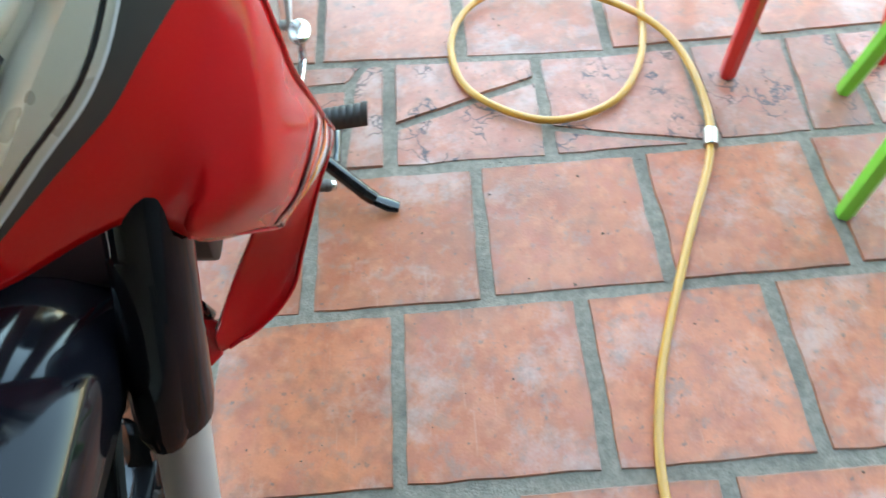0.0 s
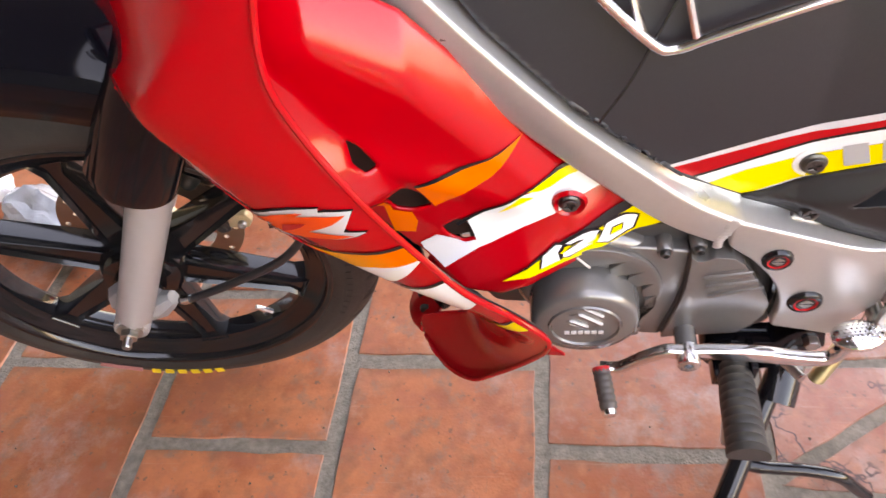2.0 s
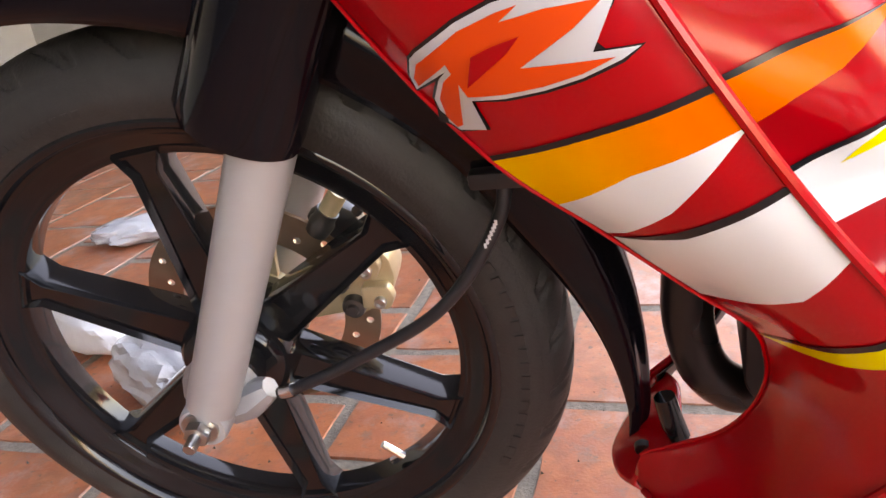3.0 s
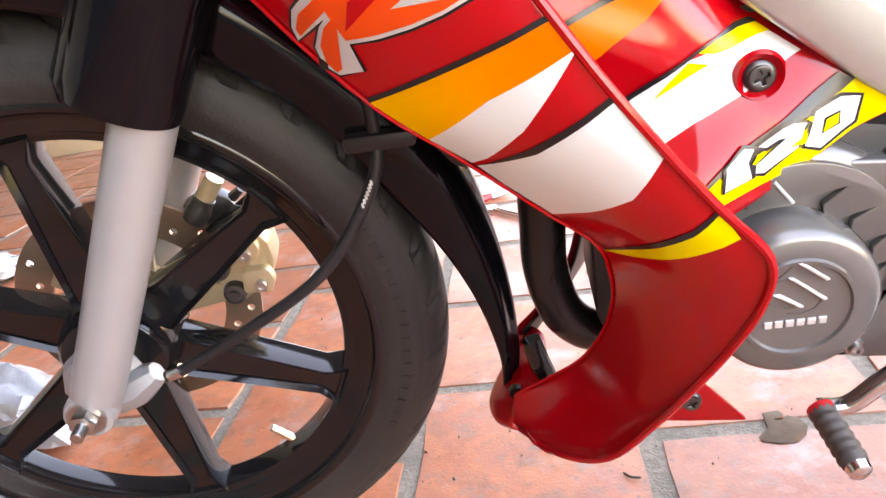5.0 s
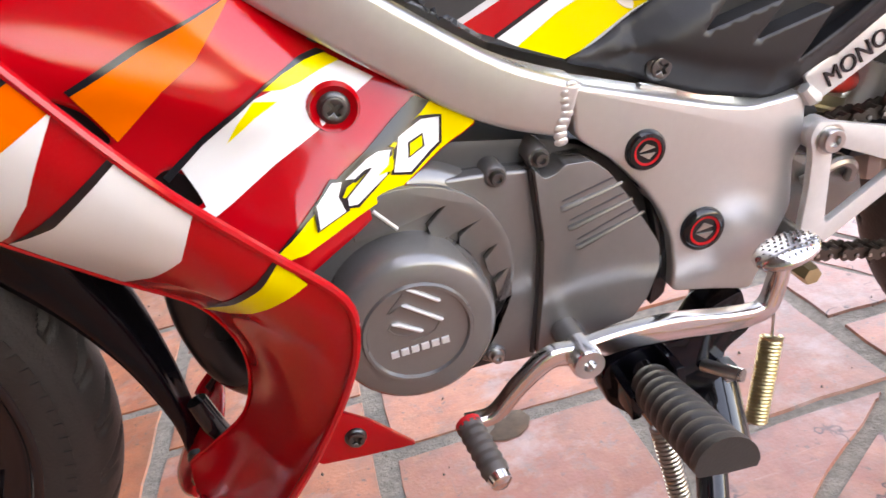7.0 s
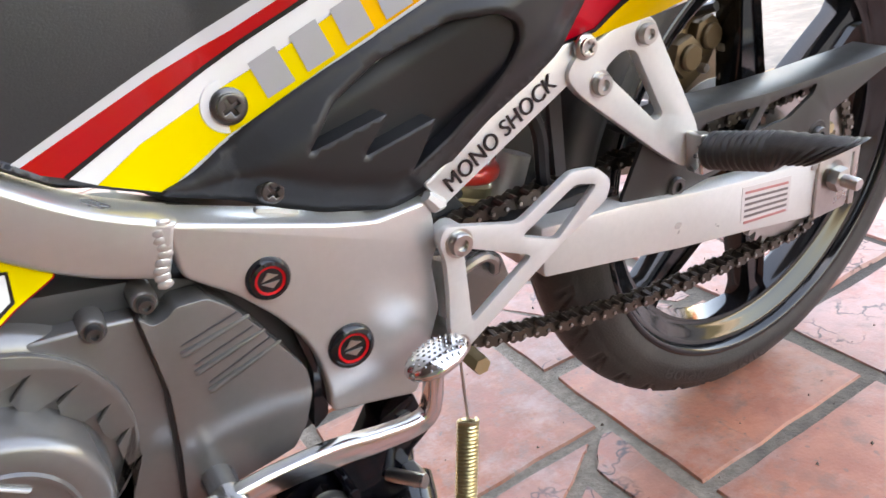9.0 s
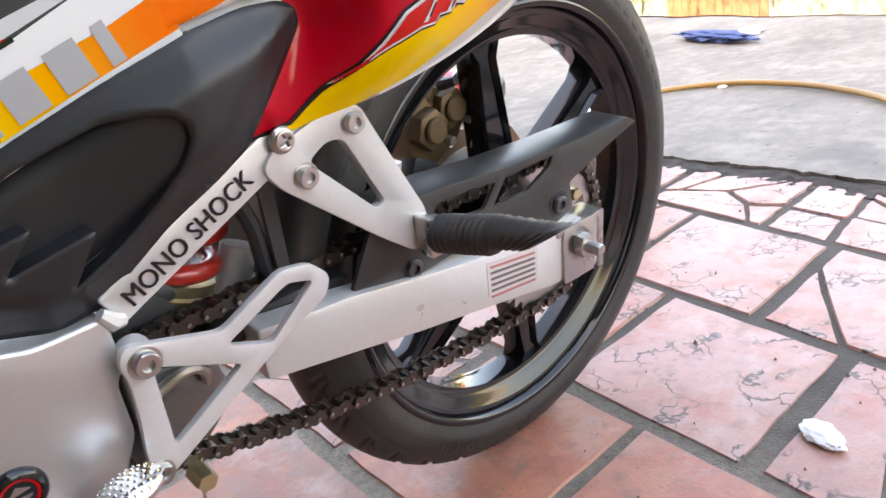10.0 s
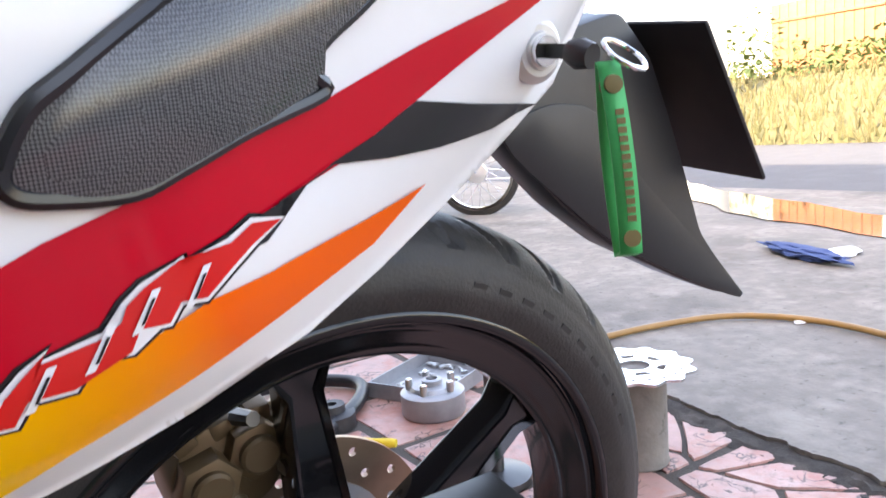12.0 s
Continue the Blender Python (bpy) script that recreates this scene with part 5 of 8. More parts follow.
# strut with the printed words
mono = part("frame_strut", plate(rounded([(0.798, 0.434), (0.81, 0.4135), (0.865, 0.440), (0.935, 0.4735), (0.99, 0.498), (0.985, 0.515), (0.92, 0.496), (0.85, 0.4615)], 0.003), -0.104, -0.082, bevel=0.003), ALLOY, bike, "silver frame strut with black printed words")
part("frame_strut", plate(rounded([(0.798, 0.434), (0.81, 0.4135), (0.865, 0.440), (0.935, 0.4735), (0.99, 0.498), (0.985, 0.515), (0.92, 0.496), (0.85, 0.4615)], 0.003), 0.082, 0.104, bevel=0.003), ALLOY, bike)
for nudge in (0.0, 0.0006):
    lettering("lettering", "MONO SHOCK", (0.8165 + nudge, 0.4222 + nudge * 0.5), (0.9080 + nudge, 0.4692 + nudge * 0.5), 0.0122, lambda x, z: -0.104, INK, mono, 0.0008 + nudge, 0.0, 0.0, "black words MONO SHOCK")

# passenger peg bracket
for s in (-1, 1):
    ya, yb = (-0.108, -0.099) if s < 0 else (0.099, 0.108)
    OUT = [(0.924, 0.486), (0.945, 0.492), (0.975, 0.502), (0.994, 0.497), (1.003, 0.478), (1.042, 0.402), (1.046, 0.372), (1.028, 0.370), (1.0, 0.392), (0.925, 0.458), (0.914, 0.474)]
    HOLE = [(0.947, 0.470), (0.964, 0.4795), (0.977, 0.4775), (1.005, 0.4215), (0.997, 0.418)]
    br = part("peg_bracket", plate(rounded(OUT, 0.008), ya, yb, [rounded(HOLE, 0.007)], bevel=0.0015), ALLOY, bike, "brushed alloy triangular peg bracket")
    if s < 0:
        bolt(0.9435, -0.1085, 0.4615, 0.0078, br)
        bolt(0.9865, -0.1085, 0.4865, 0.0078, br)
        cross_screw(0.931, -0.1095, 0.4905, 0.008, br, STEEL)
    dy = s
    clv = part("peg_clevis", plate(rounded([(1.028, 0.402), (1.052, 0.394), (1.054, 0.366), (1.03, 0.366)], 0.004), 0.108 * dy if s > 0 else -0.124, 0.124 * dy if s > 0 else -0.108, bevel=0.002), STEEL, br, "bare steel peg hinge")
    ribs = [(0.014, 0.0), (0.0155, 0.006)]
    pts, rad = [], []
    n = 34
    for k in range(n + 1):
        t = k / n
        pts.append((1.042 + 0.014 * t, dy * (0.122 + 0.096 * t), 0.384 + 0.020 * t))
        rad.append(0.0165 + (0.0014 if k % 2 else 0.0))
    peg_bm = tube(pts, rad, 20, up=(0, 0, 1), flat=0.85)
    for v in peg_bm.verts:
        t = (abs(v.co.y) - 0.122) / 0.096
        if t > 0.55:
            # the outer end is cut on a slant, longer above
            v.co.y += dy * (v.co.z - 0.384 - 0.02 * t) * 1.5 * min(1, (t - 0.55) / 0.3)
    part("passenger_peg", peg_bm, SOFTRUBBER, br, "ribbed black rubber passenger peg")

# heel guard
HG = [(0.799, 0.408), (0.815, 0.4035), (0.858, 0.389), (0.905, 0.4115), (0.928, 0.407), (0.941, 0.393), (0.936, 0.379), (0.897, 0.362), (0.862, 0.343), (0.804, 0.3105), (0.793, 0.314), (0.7925, 0.33), (0.796, 0.36), (0.797, 0.385), (0.794, 0.398)]
heel = part("heel_guard", plate(rounded(HG, 0.006), -0.120, -0.114, [rounded([(0.8115, 0.3885), (0.866, 0.3605), (0.8105, 0.3285)], 0.005), rounded([(0.858, 0.3785), (0.908, 0.4010), (0.928, 0.3945), (0.889, 0.3640)], 0.005)], bevel=0.0015), ALLOY, bike, "brushed alloy heel guard with two openings")
bolt(0.8085, -0.1205, 0.3935, 0.0085, heel)
bolt(0.7975, -0.1205, 0.3165, 0.007, heel)
part("guard_spacer", tube([(0.8085, -0.114, 0.3935), (0.8085, -0.1, 0.3935)], 0.011, 16), ALLOY, heel)
part("guard_spacer", tube([(0.7975, -0.114, 0.3165), (0.7975, -0.08, 0.3165)], 0.008, 16), STEEL, heel)

# dark parts behind the frame: engine mount, pivot, wiring
part("pivot_block", plate(rounded([(0.79, 0.41), (0.845, 0.40), (0.87, 0.36), (0.86, 0.31), (0.83, 0.262), (0.79, 0.27), (0.765, 0.30)], 0.008), -0.046, 0.08, bevel=0.004), CASE, bike, "dark pivot housing")
part("pivot_cover", plate(rounded([(0.80, 0.375), (0.86, 0.352), (0.868, 0.32), (0.84, 0.295), (0.80, 0.32)], 0.006), -0.09, -0.073, bevel=0.003), ENGINE, bike)
part("clutch_cable", tube(curve_pts([(0.81, -0.095, 0.352), (0.835, -0.099, 0.362), (0.847, -0.098, 0.356), (0.85, -0.093, 0.343)], 6), 0.004, 8), STEEL, bike)
part("drain_bolt", lathe([(0, -0.09), (0.0075, -0.09), (0.0085, -0.087), (0.0085, -0.07), (0, -0.07)], 0.831, 0.262, 6, closed=False), BRASSY, bike)
part("battery_box", box(0.87, 0.0, 0.52, 0.14, 0.15, 0.12, 0.01), PLASTIC, bike)
part("inner_bracket", plate(rounded([(0.925, 0.46), (0.937, 0.46), (0.938, 0.385), (0.928, 0.385)], 0.003), -0.072, -0.068), CASE, bike)
part("wiring_loom", tube(curve_pts([(0.90, -0.06, 0.47), (0.915, -0.07, 0.43), (0.925, -0.06, 0.38), (0.945, -0.05, 0.35)], 8), 0.006, 8), PLASTIC, bike)
part("airbox_hose", tube(curve_pts([(0.80, -0.02, 0.405), (0.83, -0.025, 0.392), (0.86, -0.02, 0.382)], 6), 0.018, 14), CASE, bike)

# shock absorber with red spring
shock = part("shock_absorber", tube([(0.845, -0.005, 0.33), (0.93, -0.005, 0.52)], 0.018, 16), STEEL, bike, "mono shock absorber")
A0, B0 = Vector((0.875, -0.005, 0.385)), Vector((0.925, -0.005, 0.50))
sd = (B0 - A0).normalized()
u = sd.cross(Vector((0, 1, 0))).normalized()
v = sd.cross(u)
coil = [A0 + (B0 - A0) * (k / 90) + (u * math.cos(k / 90 * 2 * math.pi * 4.5) + v * math.sin(k / 90 * 2 * math.pi * 4.5)) * 0.03 for k in range(91)]
part("spring", tube(coil, 0.0075, 10), REDSPRING, shock, "red painted coil spring")
part("spring_collar", tube([A0 - sd * 0.022, A0 - sd * 0.012, A0 - sd * 0.010, A0 - sd * 0.002], [0.032, 0.037, 0.034, 0.034], 22), BRASSY, shock, "brass-coloured adjuster collar")
part("reservoir", tube([A0 - sd * 0.05 + Vector((0.045, -0.02, 0)), A0 + sd * 0.01 + Vector((0.045, -0.02, 0))], 0.014, 14), ALLOY, shock)

# swingarm
SA = [(0.888, 0.3665), (0.921, 0.361), (0.967, 0.3555), (1.043, 0.3395), (1.116, 0.327), (1.22, 0.3135), (1.272, 0.3095), (1.272, 0.2495), (1.20, 0.256), (1.115, 0.2740), (1.03, 0.291), (0.966, 0.306), (0.888, 0.3235)]
for s in (-1, 1):
    ya, yb = (-0.102, -0.078) if s < 0 else (0.078, 0.102)
    arm = part("swingarm", plate(rounded(SA, 0.004), ya, yb, bevel=0.004), ALLOY, bike, "brushed alloy box-section swingarm")
    cp = part("chain_adjuster", plate(rounded([(1.205, 0.311), (1.278, 0.3115), (1.278, 0.246), (1.27, 0.2475), (1.27, 0.305), (1.205, 0.306)], 0.001), ya - 0.002, yb + 0.002, bevel=0.0005), STEEL, arm)
    part("adjuster_plate", plate(rounded([(1.213, 0.312), (1.262, 0.312), (1.262, 0.25), (1.213, 0.252)], 0.003), ya - 0.0035, ya, bevel=0.0008) if s < 0 else plate([(1.213, 0.312), (1.262, 0.312), (1.262, 0.25), (1.213, 0.252)], yb, yb + 0.0035), STEEL, arm)
    if s < 0:
        hexnut(1.236, -0.1055, 0.2895, 0.0125, 0.011, arm, STEEL, stud=0.016, name="axle_nut")
        stk = part("caution_sticker", plate([(1.109, 0.3215), (1.176, 0.3105), (1.176, 0.2735), (1.109, 0.287)], -0.1024, -0.1018), PINKINK, arm, "pale caution sticker with small print")
        for k in range(6):
            z = 0.006 * k
            part("print_line", plate([(1.113, 0.3165 - z), (1.172, 0.3065 - z * 0.95), (1.172, 0.3040 - z * 0.95), (1.113, 0.3140 - z)], -0.1029, -0.1023), REDINK if k in (0, 5) else BROWNGREY, stk, smooth=0)
part("swingarm_bridge", box(0.92, 0.01, 0.330, 0.05, 0.14, 0.04, 0.008), ALLOY, bike)
part("rear_axle", tube([(1.236, -0.1, 0.2895), (1.236, 0.1, 0.2895)], 0.008, 12), STEEL, bike)
part("chain_slider", plate(rounded([(0.86, 0.350), (0.94, 0.345), (0.985, 0.358), (0.95, 0.3665), (0.87, 0.3665)], 0.004), -0.078, -0.045, bevel=0.002), PLASTIC, bike)

# chain guard
CG = [(0.972, 0.352), (1.0, 0.402), (1.025, 0.4065), (1.078, 0.404), (1.141, 0.397), (1.214, 0.393), (1.30, 0.3905), (1.33, 0.391), (1.345, 0.383), (1.30, 0.372), (1.235, 0.353), (1.24, 0.325), (1.215, 0.317), (1.195, 0.329), (1.13, 0.346), (1.06, 0.341), (1.02, 0.338)]
HO = [[(1.052, 0.381), (1.062, 0.374), (1.118, 0.368), (1.135, 0.388), (1.10, 0.392), (1.066, 0.393)], [(1.128, 0.366), (1.174, 0.365), (1.207, 0.379), (1.212, 0.388), (1.146, 0.388)]]
guard = part("chain_guard", join(plate(rounded(CG, 0.005), -0.095, -0.091, [rounded(h, 0.004) for h in HO], bevel=0.0012),
                                  plate(rounded([(1.0, 0.397), (1.025, 0.4015), (1.078, 0.399), (1.141, 0.392), (1.214, 0.388), (1.30, 0.3855), (1.33, 0.386), (1.33, 0.391), (1.30, 0.3907), (1.214, 0.3932), (1.141, 0.3972), (1.078, 0.4042), (1.025, 0.4067), (1.0, 0.4022)], 0.001), -0.0945, -0.05, bevel=0.001)), GUARDGREY, bike, "dark grey plastic chain guard with two openings")
bolt(1.0335, -0.0935, 0.3475, 0.0085, guard, DARKSTEEL)
bolt(1.2175, -0.0955, 0.3365, 0.0085, guard, DARKSTEEL)
part("guard_boss", lathe([(0, -0.0955), (0.0135, -0.0955), (0.0155, -0.092), (0.0155, -0.08), (0, -0.08)], 1.2175, 0.3365, 22, closed=False), GUARDGREY, guard)

# rear sprocket and chain
SPX, SPZ, SPR = 1.236, 0.2895, 0.080
teeth = 38
outer = []
for k in range(teeth * 4):
    a = 2 * math.pi * k / (teeth * 4)
    r = SPR + (0.004 if k % 4 in (1, 2) else -0.003)
    outer.append((SPX + r * math.cos(a), SPZ + r * math.sin(a)))
sp_holes = [circle(SPX, SPZ, 0.028, 24)] + [rounded([(SPX + r * math.cos(radians(72 * k + da)), SPZ + r * math.sin(radians(72 * k + da))) for r, da in ((0.042, -16), (0.066, -20), (0.066, 20), (0.042, 16))], 0.006) for k in range(5)]
spr = part("rear_sprocket", plate(outer, -0.064, -0.058, sp_holes), STEEL, bike, "steel rear sprocket", smooth=30)
part("sprocket_carrier", lathe([(0.02, -0.058), (0.05, -0.056), (0.052, -0.04), (0.02, -0.03)], SPX, SPZ, 32), GOLD, spr)
for k in range(5):
    a = radians(72 * k + 36)
    part("sprocket_bolt", lathe([(0, -0.072), (0.006, -0.072), (0.0068, -0.07), (0.0068, -0.064), (0, -0.064)], SPX + 0.05 * math.cos(a), SPZ + 0.05 * math.sin(a), 6, closed=False), BRASSY, spr)
FX, FZ, FR = 0.765, 0.335, 0.041
d = math.hypot(SPX - FX, SPZ - FZ)
base = math.atan2(SPZ - FZ, SPX - FX)
off = math.acos((SPR - FR) / d)
loop = []
a_up, a_dn = base + math.pi - off, base + math.pi + off
n = 26
# upper run, round the rear sprocket, lower run, round the front sprocket
up_r = (SPX + SPR * math.cos(a_up), SPZ + SPR * math.sin(a_up))
up_f = (FX + FR * math.cos(a_up), FZ + FR * math.sin(a_up))
dn_r = (SPX + SPR * math.cos(a_dn), SPZ + SPR * math.sin(a_dn))
dn_f = (FX + FR * math.cos(a_dn), FZ + FR * math.sin(a_dn))
path = [Vector(up_f).lerp(Vector(up_r), k / 60) for k in range(61)]
path += [Vector((SPX + SPR * math.cos(a_up - (2 * math.pi - (a_dn - a_up)) * k / 40), SPZ + SPR * math.sin(a_up - (2 * math.pi - (a_dn - a_up)) * k / 40))) for k in range(1, 40)]
low = [Vector(dn_r).lerp(Vector(dn_f), k / 60) for k in range(61)]
for k, p in enumerate(low):
    p.y -= 0.023 * math.sin(math.pi * k / 60)
path += low
path += [Vector((FX + FR * math.cos(a_dn - (a_dn - a_up) * k / 16), FZ + FR * math.sin(a_dn - (a_dn - a_up) * k / 16))) for k in range(1, 16)]
seglen = [0.0]
for p, q in zip(path, path[1:] + path[:1]):
    seglen.append(seglen[-1] + (q - p).length)
total = seglen[-1]
links = int(total / 0.0127)
pitch = total / links


def on_path(s):
    s %= total
    i = max(k for k in range(len(path)) if seglen[k] <= s)
    p, q = path[i], path[(i + 1) % len(path)]
    return p.lerp(q, (s - seglen[i]) / max(1e-9, seglen[i + 1] - seglen[i]))


chain = part("drive_chain", lathe([(FR - 0.012, -0.07), (FR + 0.002, -0.07), (FR + 0.002, -0.052), (FR - 0.012, -0.052)], FX, FZ, 28), CHAIN, bike, "oily dark steel drive chain")
h = pitch / 2
waist = [(-h, -0.0048), (-h * 0.5, -0.0056), (0, -0.0040), (h * 0.5, -0.0056), (h, -0.0048), (h * 1.42, 0), (h, 0.0048), (h * 0.5, 0.0056), (0, 0.0040), (-h * 0.5, 0.0056), (-h, 0.0048), (-h * 1.42, 0)]
outer_me = inner_me = None
for k in range(links):
    p, q = on_path(k * pitch), on_path((k + 1) * pitch)
    c, ang = (p + q) / 2, math.atan2(q.y - p.y, q.x - p.x)
    if k < 2:
        ys = (-0.0695, -0.0525) if k == 0 else (-0.0665, -0.0555)
        bms = [plate(waist, y - 0.0009, y + 0.0009) for y in ys]
        if k == 0:
            bms += [lathe([(0, -0.0716), (0.0018, -0.0716), (0.0022, -0.071), (0.0022, -0.051), (0, -0.051)], sx * h, 0, 8, closed=False) for sx in (-1, 1)]
        else:
            bms += [lathe([(0, -0.066), (0.0038, -0.066), (0.0038, -0.056), (0, -0.056)], sx * h, 0, 8, closed=False) for sx in (-1, 1)]
        ob = part("chain_link", join(*bms), CHAIN, chain, smooth=0)
        if k == 0:
            outer_me = ob.data
        else:
            inner_me = ob.data
    else:
        ob = new("chain_link", outer_me if k % 2 == 0 else inner_me)
        ob.parent = chain
    ob.location, ob.rotation_euler = (c.x, 0, c.y), (0, -ang, 0)
pin_me = None
for k in range(0, links, 2):
    for e in (0, 1):
        p = on_path((k + e) * pitch)
        if pin_me is None:
            o = part("chain_pin", lathe([(0, -0.0722), (0.0014, -0.0722), (0.0019, -0.0714), (0.0019, -0.070), (0, -0.070)], 0, 0, 8, closed=False), CHAINPIN, chain)
            pin_me = o.data
        else:
            o = new("chain_pin", pin_me)
            o.parent = chain
        o.location = (p.x, 0, p.y)

# inner rear hugger and tail flap
rows = []
for ang, rad, hw in ((166, 0.313, 0.064), (152, 0.312, 0.066), (130, 0.315, 0.066), (108, 0.325, 0.066), (88, 0.345, 0.064)):
    a = radians(ang)
    dd = Vector((math.cos(a), 0, math.sin(a)))
    C = Vector((1.236, 0, 0.289))
    rows.append([C + dd * (rad - 0.035) + Vector((0, -hw, 0)), C + dd * (rad - 0.01) + Vector((0, -hw * 0.98, 0)), C + dd * rad + Vector((0, -hw * 0.7, 0)), C + dd * rad,
                 C + dd * rad + Vector((0, hw * 0.7, 0)), C + dd * (rad - 0.01) + Vector((0, hw * 0.98, 0)), C + dd * (rad - 0.035) + Vector((0, hw, 0))])
thicken(part("inner_fender", loft(rows, 4, 6, (-1, 0, 0.6)), GUARDGREY, bike, "dusty dark plastic inner fender"), 0.003, -1)

# ---- engine ----
part("crankcase", plate(rounded([(0.46, 0.37), (0.50, 0.43), (0.56, 0.445), (0.63, 0.43), (0.69, 0.40), (0.715, 0.34), (0.70, 0.28), (0.62, 0.262), (0.52, 0.265), (0.47, 0.29)], 0.01), -0.085, 0.085, bevel=0.006), CASE, bike, "dark grey crankcase")
cyl = part("cylinder", plate([(0.47, 0.43), (0.54, 0.43), (0.54, 0.53), (0.47, 0.53)], -0.05, 0.05, bevel=0.004), CASE, bike, "finned engine cylinder")
for k in range(6):
    z = 0.445 + 0.014 * k
    part("fin", plate(rounded([(0.455, z), (0.55, z), (0.55, z + 0.004), (0.455, z + 0.004)], 0.001), -0.07, 0.07), CASE, cyl)
BX, BZ = 0.526, 0.3640
big = part("engine_cover", lathe([(0, -0.1010), (0.060, -0.1005), (0.0665, -0.0990), (0.0715, -0.0960), (0.0745, -0.0910), (0.0755, -0.080), (0, -0.080)], BX, BZ, 72, closed=False), ENGINE, bike, "grey painted round engine cover")
small = part("flywheel_cover", lathe([(0, -0.1345), (0.0315, -0.1345), (0.0325, -0.1368), (0.0345, -0.1368), (0.0355, -0.1345), (0.0465, -0.1342), (0.0505, -0.1315), (0.0525, -0.126), (0.0535, -0.098), (0, -0.098)], 0.5185, 0.3465, 72, closed=False), ENGINE, bike, "grey round cover with a cast emblem")
for pts in ([(0.5162, 0.3800), (0.5193, 0.3798), (0.5360, 0.3663), (0.5340, 0.3655)], [(0.5122, 0.3694), (0.515, 0.3693), (0.5355, 0.3525), (0.5334, 0.3516)], [(0.5038, 0.3582), (0.5084, 0.3579), (0.5219, 0.3483), (0.5200, 0.3475)]):
    part("cast_emblem", plate(pts, -0.1372, -0.134, bevel=0.0005), ALLOY, small)
for path in ([(0.5162, 0.3798), (0.5125, 0.3745), (0.5030, 0.3655), (0.5052, 0.3655), (0.5122, 0.3693)], [(0.5338, 0.3518), (0.5290, 0.3450), (0.5205, 0.3420), (0.5130, 0.3425)], [(0.5040, 0.3582), (0.5010, 0.3545), (0.5040, 0.3500), (0.5110, 0.3465), (0.5203, 0.3477)]):
    part("cast_emblem_edge", tube([(x, -0.1346, z) for x, z in path], 0.0007, 6), ENGINE, small)
for k in range(6):
    x, z = 0.4990 + k * 0.0065, 0.3334 + k * 0.00012
    part("cast_letter_bar", plate([(x, z), (x + 0.0048, z), (x + 0.0051, z + 0.0047), (x + 0.0003, z + 0.0045)], -0.1360, -0.134, bevel=0.0004), ALLOY, small, smooth=0)
# raised outer face of the round cover; its inner side is cut into pointed flames round the flywheel cover
ARC = [(BX + 0.0660 * math.cos(radians(a)), BZ + 0.0660 * math.sin(radians(a))) for a in range(118, -62, -6)]
FLAMES = [(0.5600, 0.2920), (0.5730, 0.3090), (0.5776, 0.3270), (0.5833, 0.3324), (0.5773, 0.3307), (0.5774, 0.3474), (0.5858, 0.3554), (0.5760, 0.3531), (0.5734, 0.3590), (0.5733, 0.3667), (0.5821, 0.3753), (0.5672, 0.3713), (0.5585, 0.3816), (0.5594, 0.3881), (0.5709, 0.3947), (0.5473, 0.3885), (0.5429, 0.3891), (0.5406, 0.4005), (0.5534, 0.4110), (0.5226, 0.4047), (0.4955, 0.4027)]
part("cast_flame_face", plate(ARC + FLAMES, -0.1062, -0.1000, bevel=0.0011, seg=2), ENGINE, big, "raised face with five pointed cast flames")
# lighter alloy bar paints the bright edge on the same grey casting
part("cast_bar", tube([(0.5106, -0.1063, 0.4204), (0.5226, -0.1063, 0.4047)], 0.0013, 8), ALLOY, big)
part("cover_web", plate(rounded([(0.556, 0.425), (0.588, 0.4215), (0.6130, 0.4170), (0.6150, 0.4017), (0.6115, 0.3528), (0.6000, 0.2720), (0.5799, 0.2737), (0.5617, 0.2812), (0.55, 0.295), (0.56, 0.36)], 0.004), -0.0992, -0.080, bevel=0.003, seg=3), ENGINE, big, "grey web joining the engine covers")
sprc = part("sprocket_cover", plate(rounded([(0.6120, 0.4202), (0.6177, 0.4125), (0.6265, 0.4140), (0.6318, 0.4185), (0.6496, 0.4165), (0.6607, 0.4055), (0.6727, 0.3850), (0.6833, 0.3640), (0.6935, 0.3430), (0.6930, 0.3247), (0.6840, 0.3030), (0.672, 0.289), (0.645, 0.286), (0.6205, 0.284), (0.5985, 0.2795), (0.6075, 0.3250), (0.6132, 0.3680)], 0.003), -0.108, -0.080, bevel=0.004, seg=3), ENGINE, bike, "grey painted sprocket cover with three ribs")
for p, q in (((0.6267, 0.3888), (0.6690, 0.3960)), ((0.6305, 0.3738), (0.6755, 0.3830)), ((0.6344, 0.3584), (0.6830, 0.3710))):
    part("cover_rib", tube([(p[0], -0.1078, p[1]), (p[0] + 0.002, -0.1086, p[1] + 0.0004), (q[0], -0.1078, q[1])], [0.0022, 0.0024, 0.0012], 8), ENGINE, sprc)
    # thin dark bar beside each rib paints the shade of a groove
    part("cover_groove", tube([(p[0] + 0.001, -0.1076, p[1] + 0.0052), (q[0] - 0.006, -0.1076, q[1] + 0.0054)], 0.0009, 6), CASE, sprc)
part("cover_seam", tube([(0.6118, -0.0994, 0.4170), (0.6128, -0.0994, 0.3676), (0.6068, -0.0994, 0.3253), (0.5975, -0.0994, 0.2780)], 0.0016, 6), CASE, sprc)
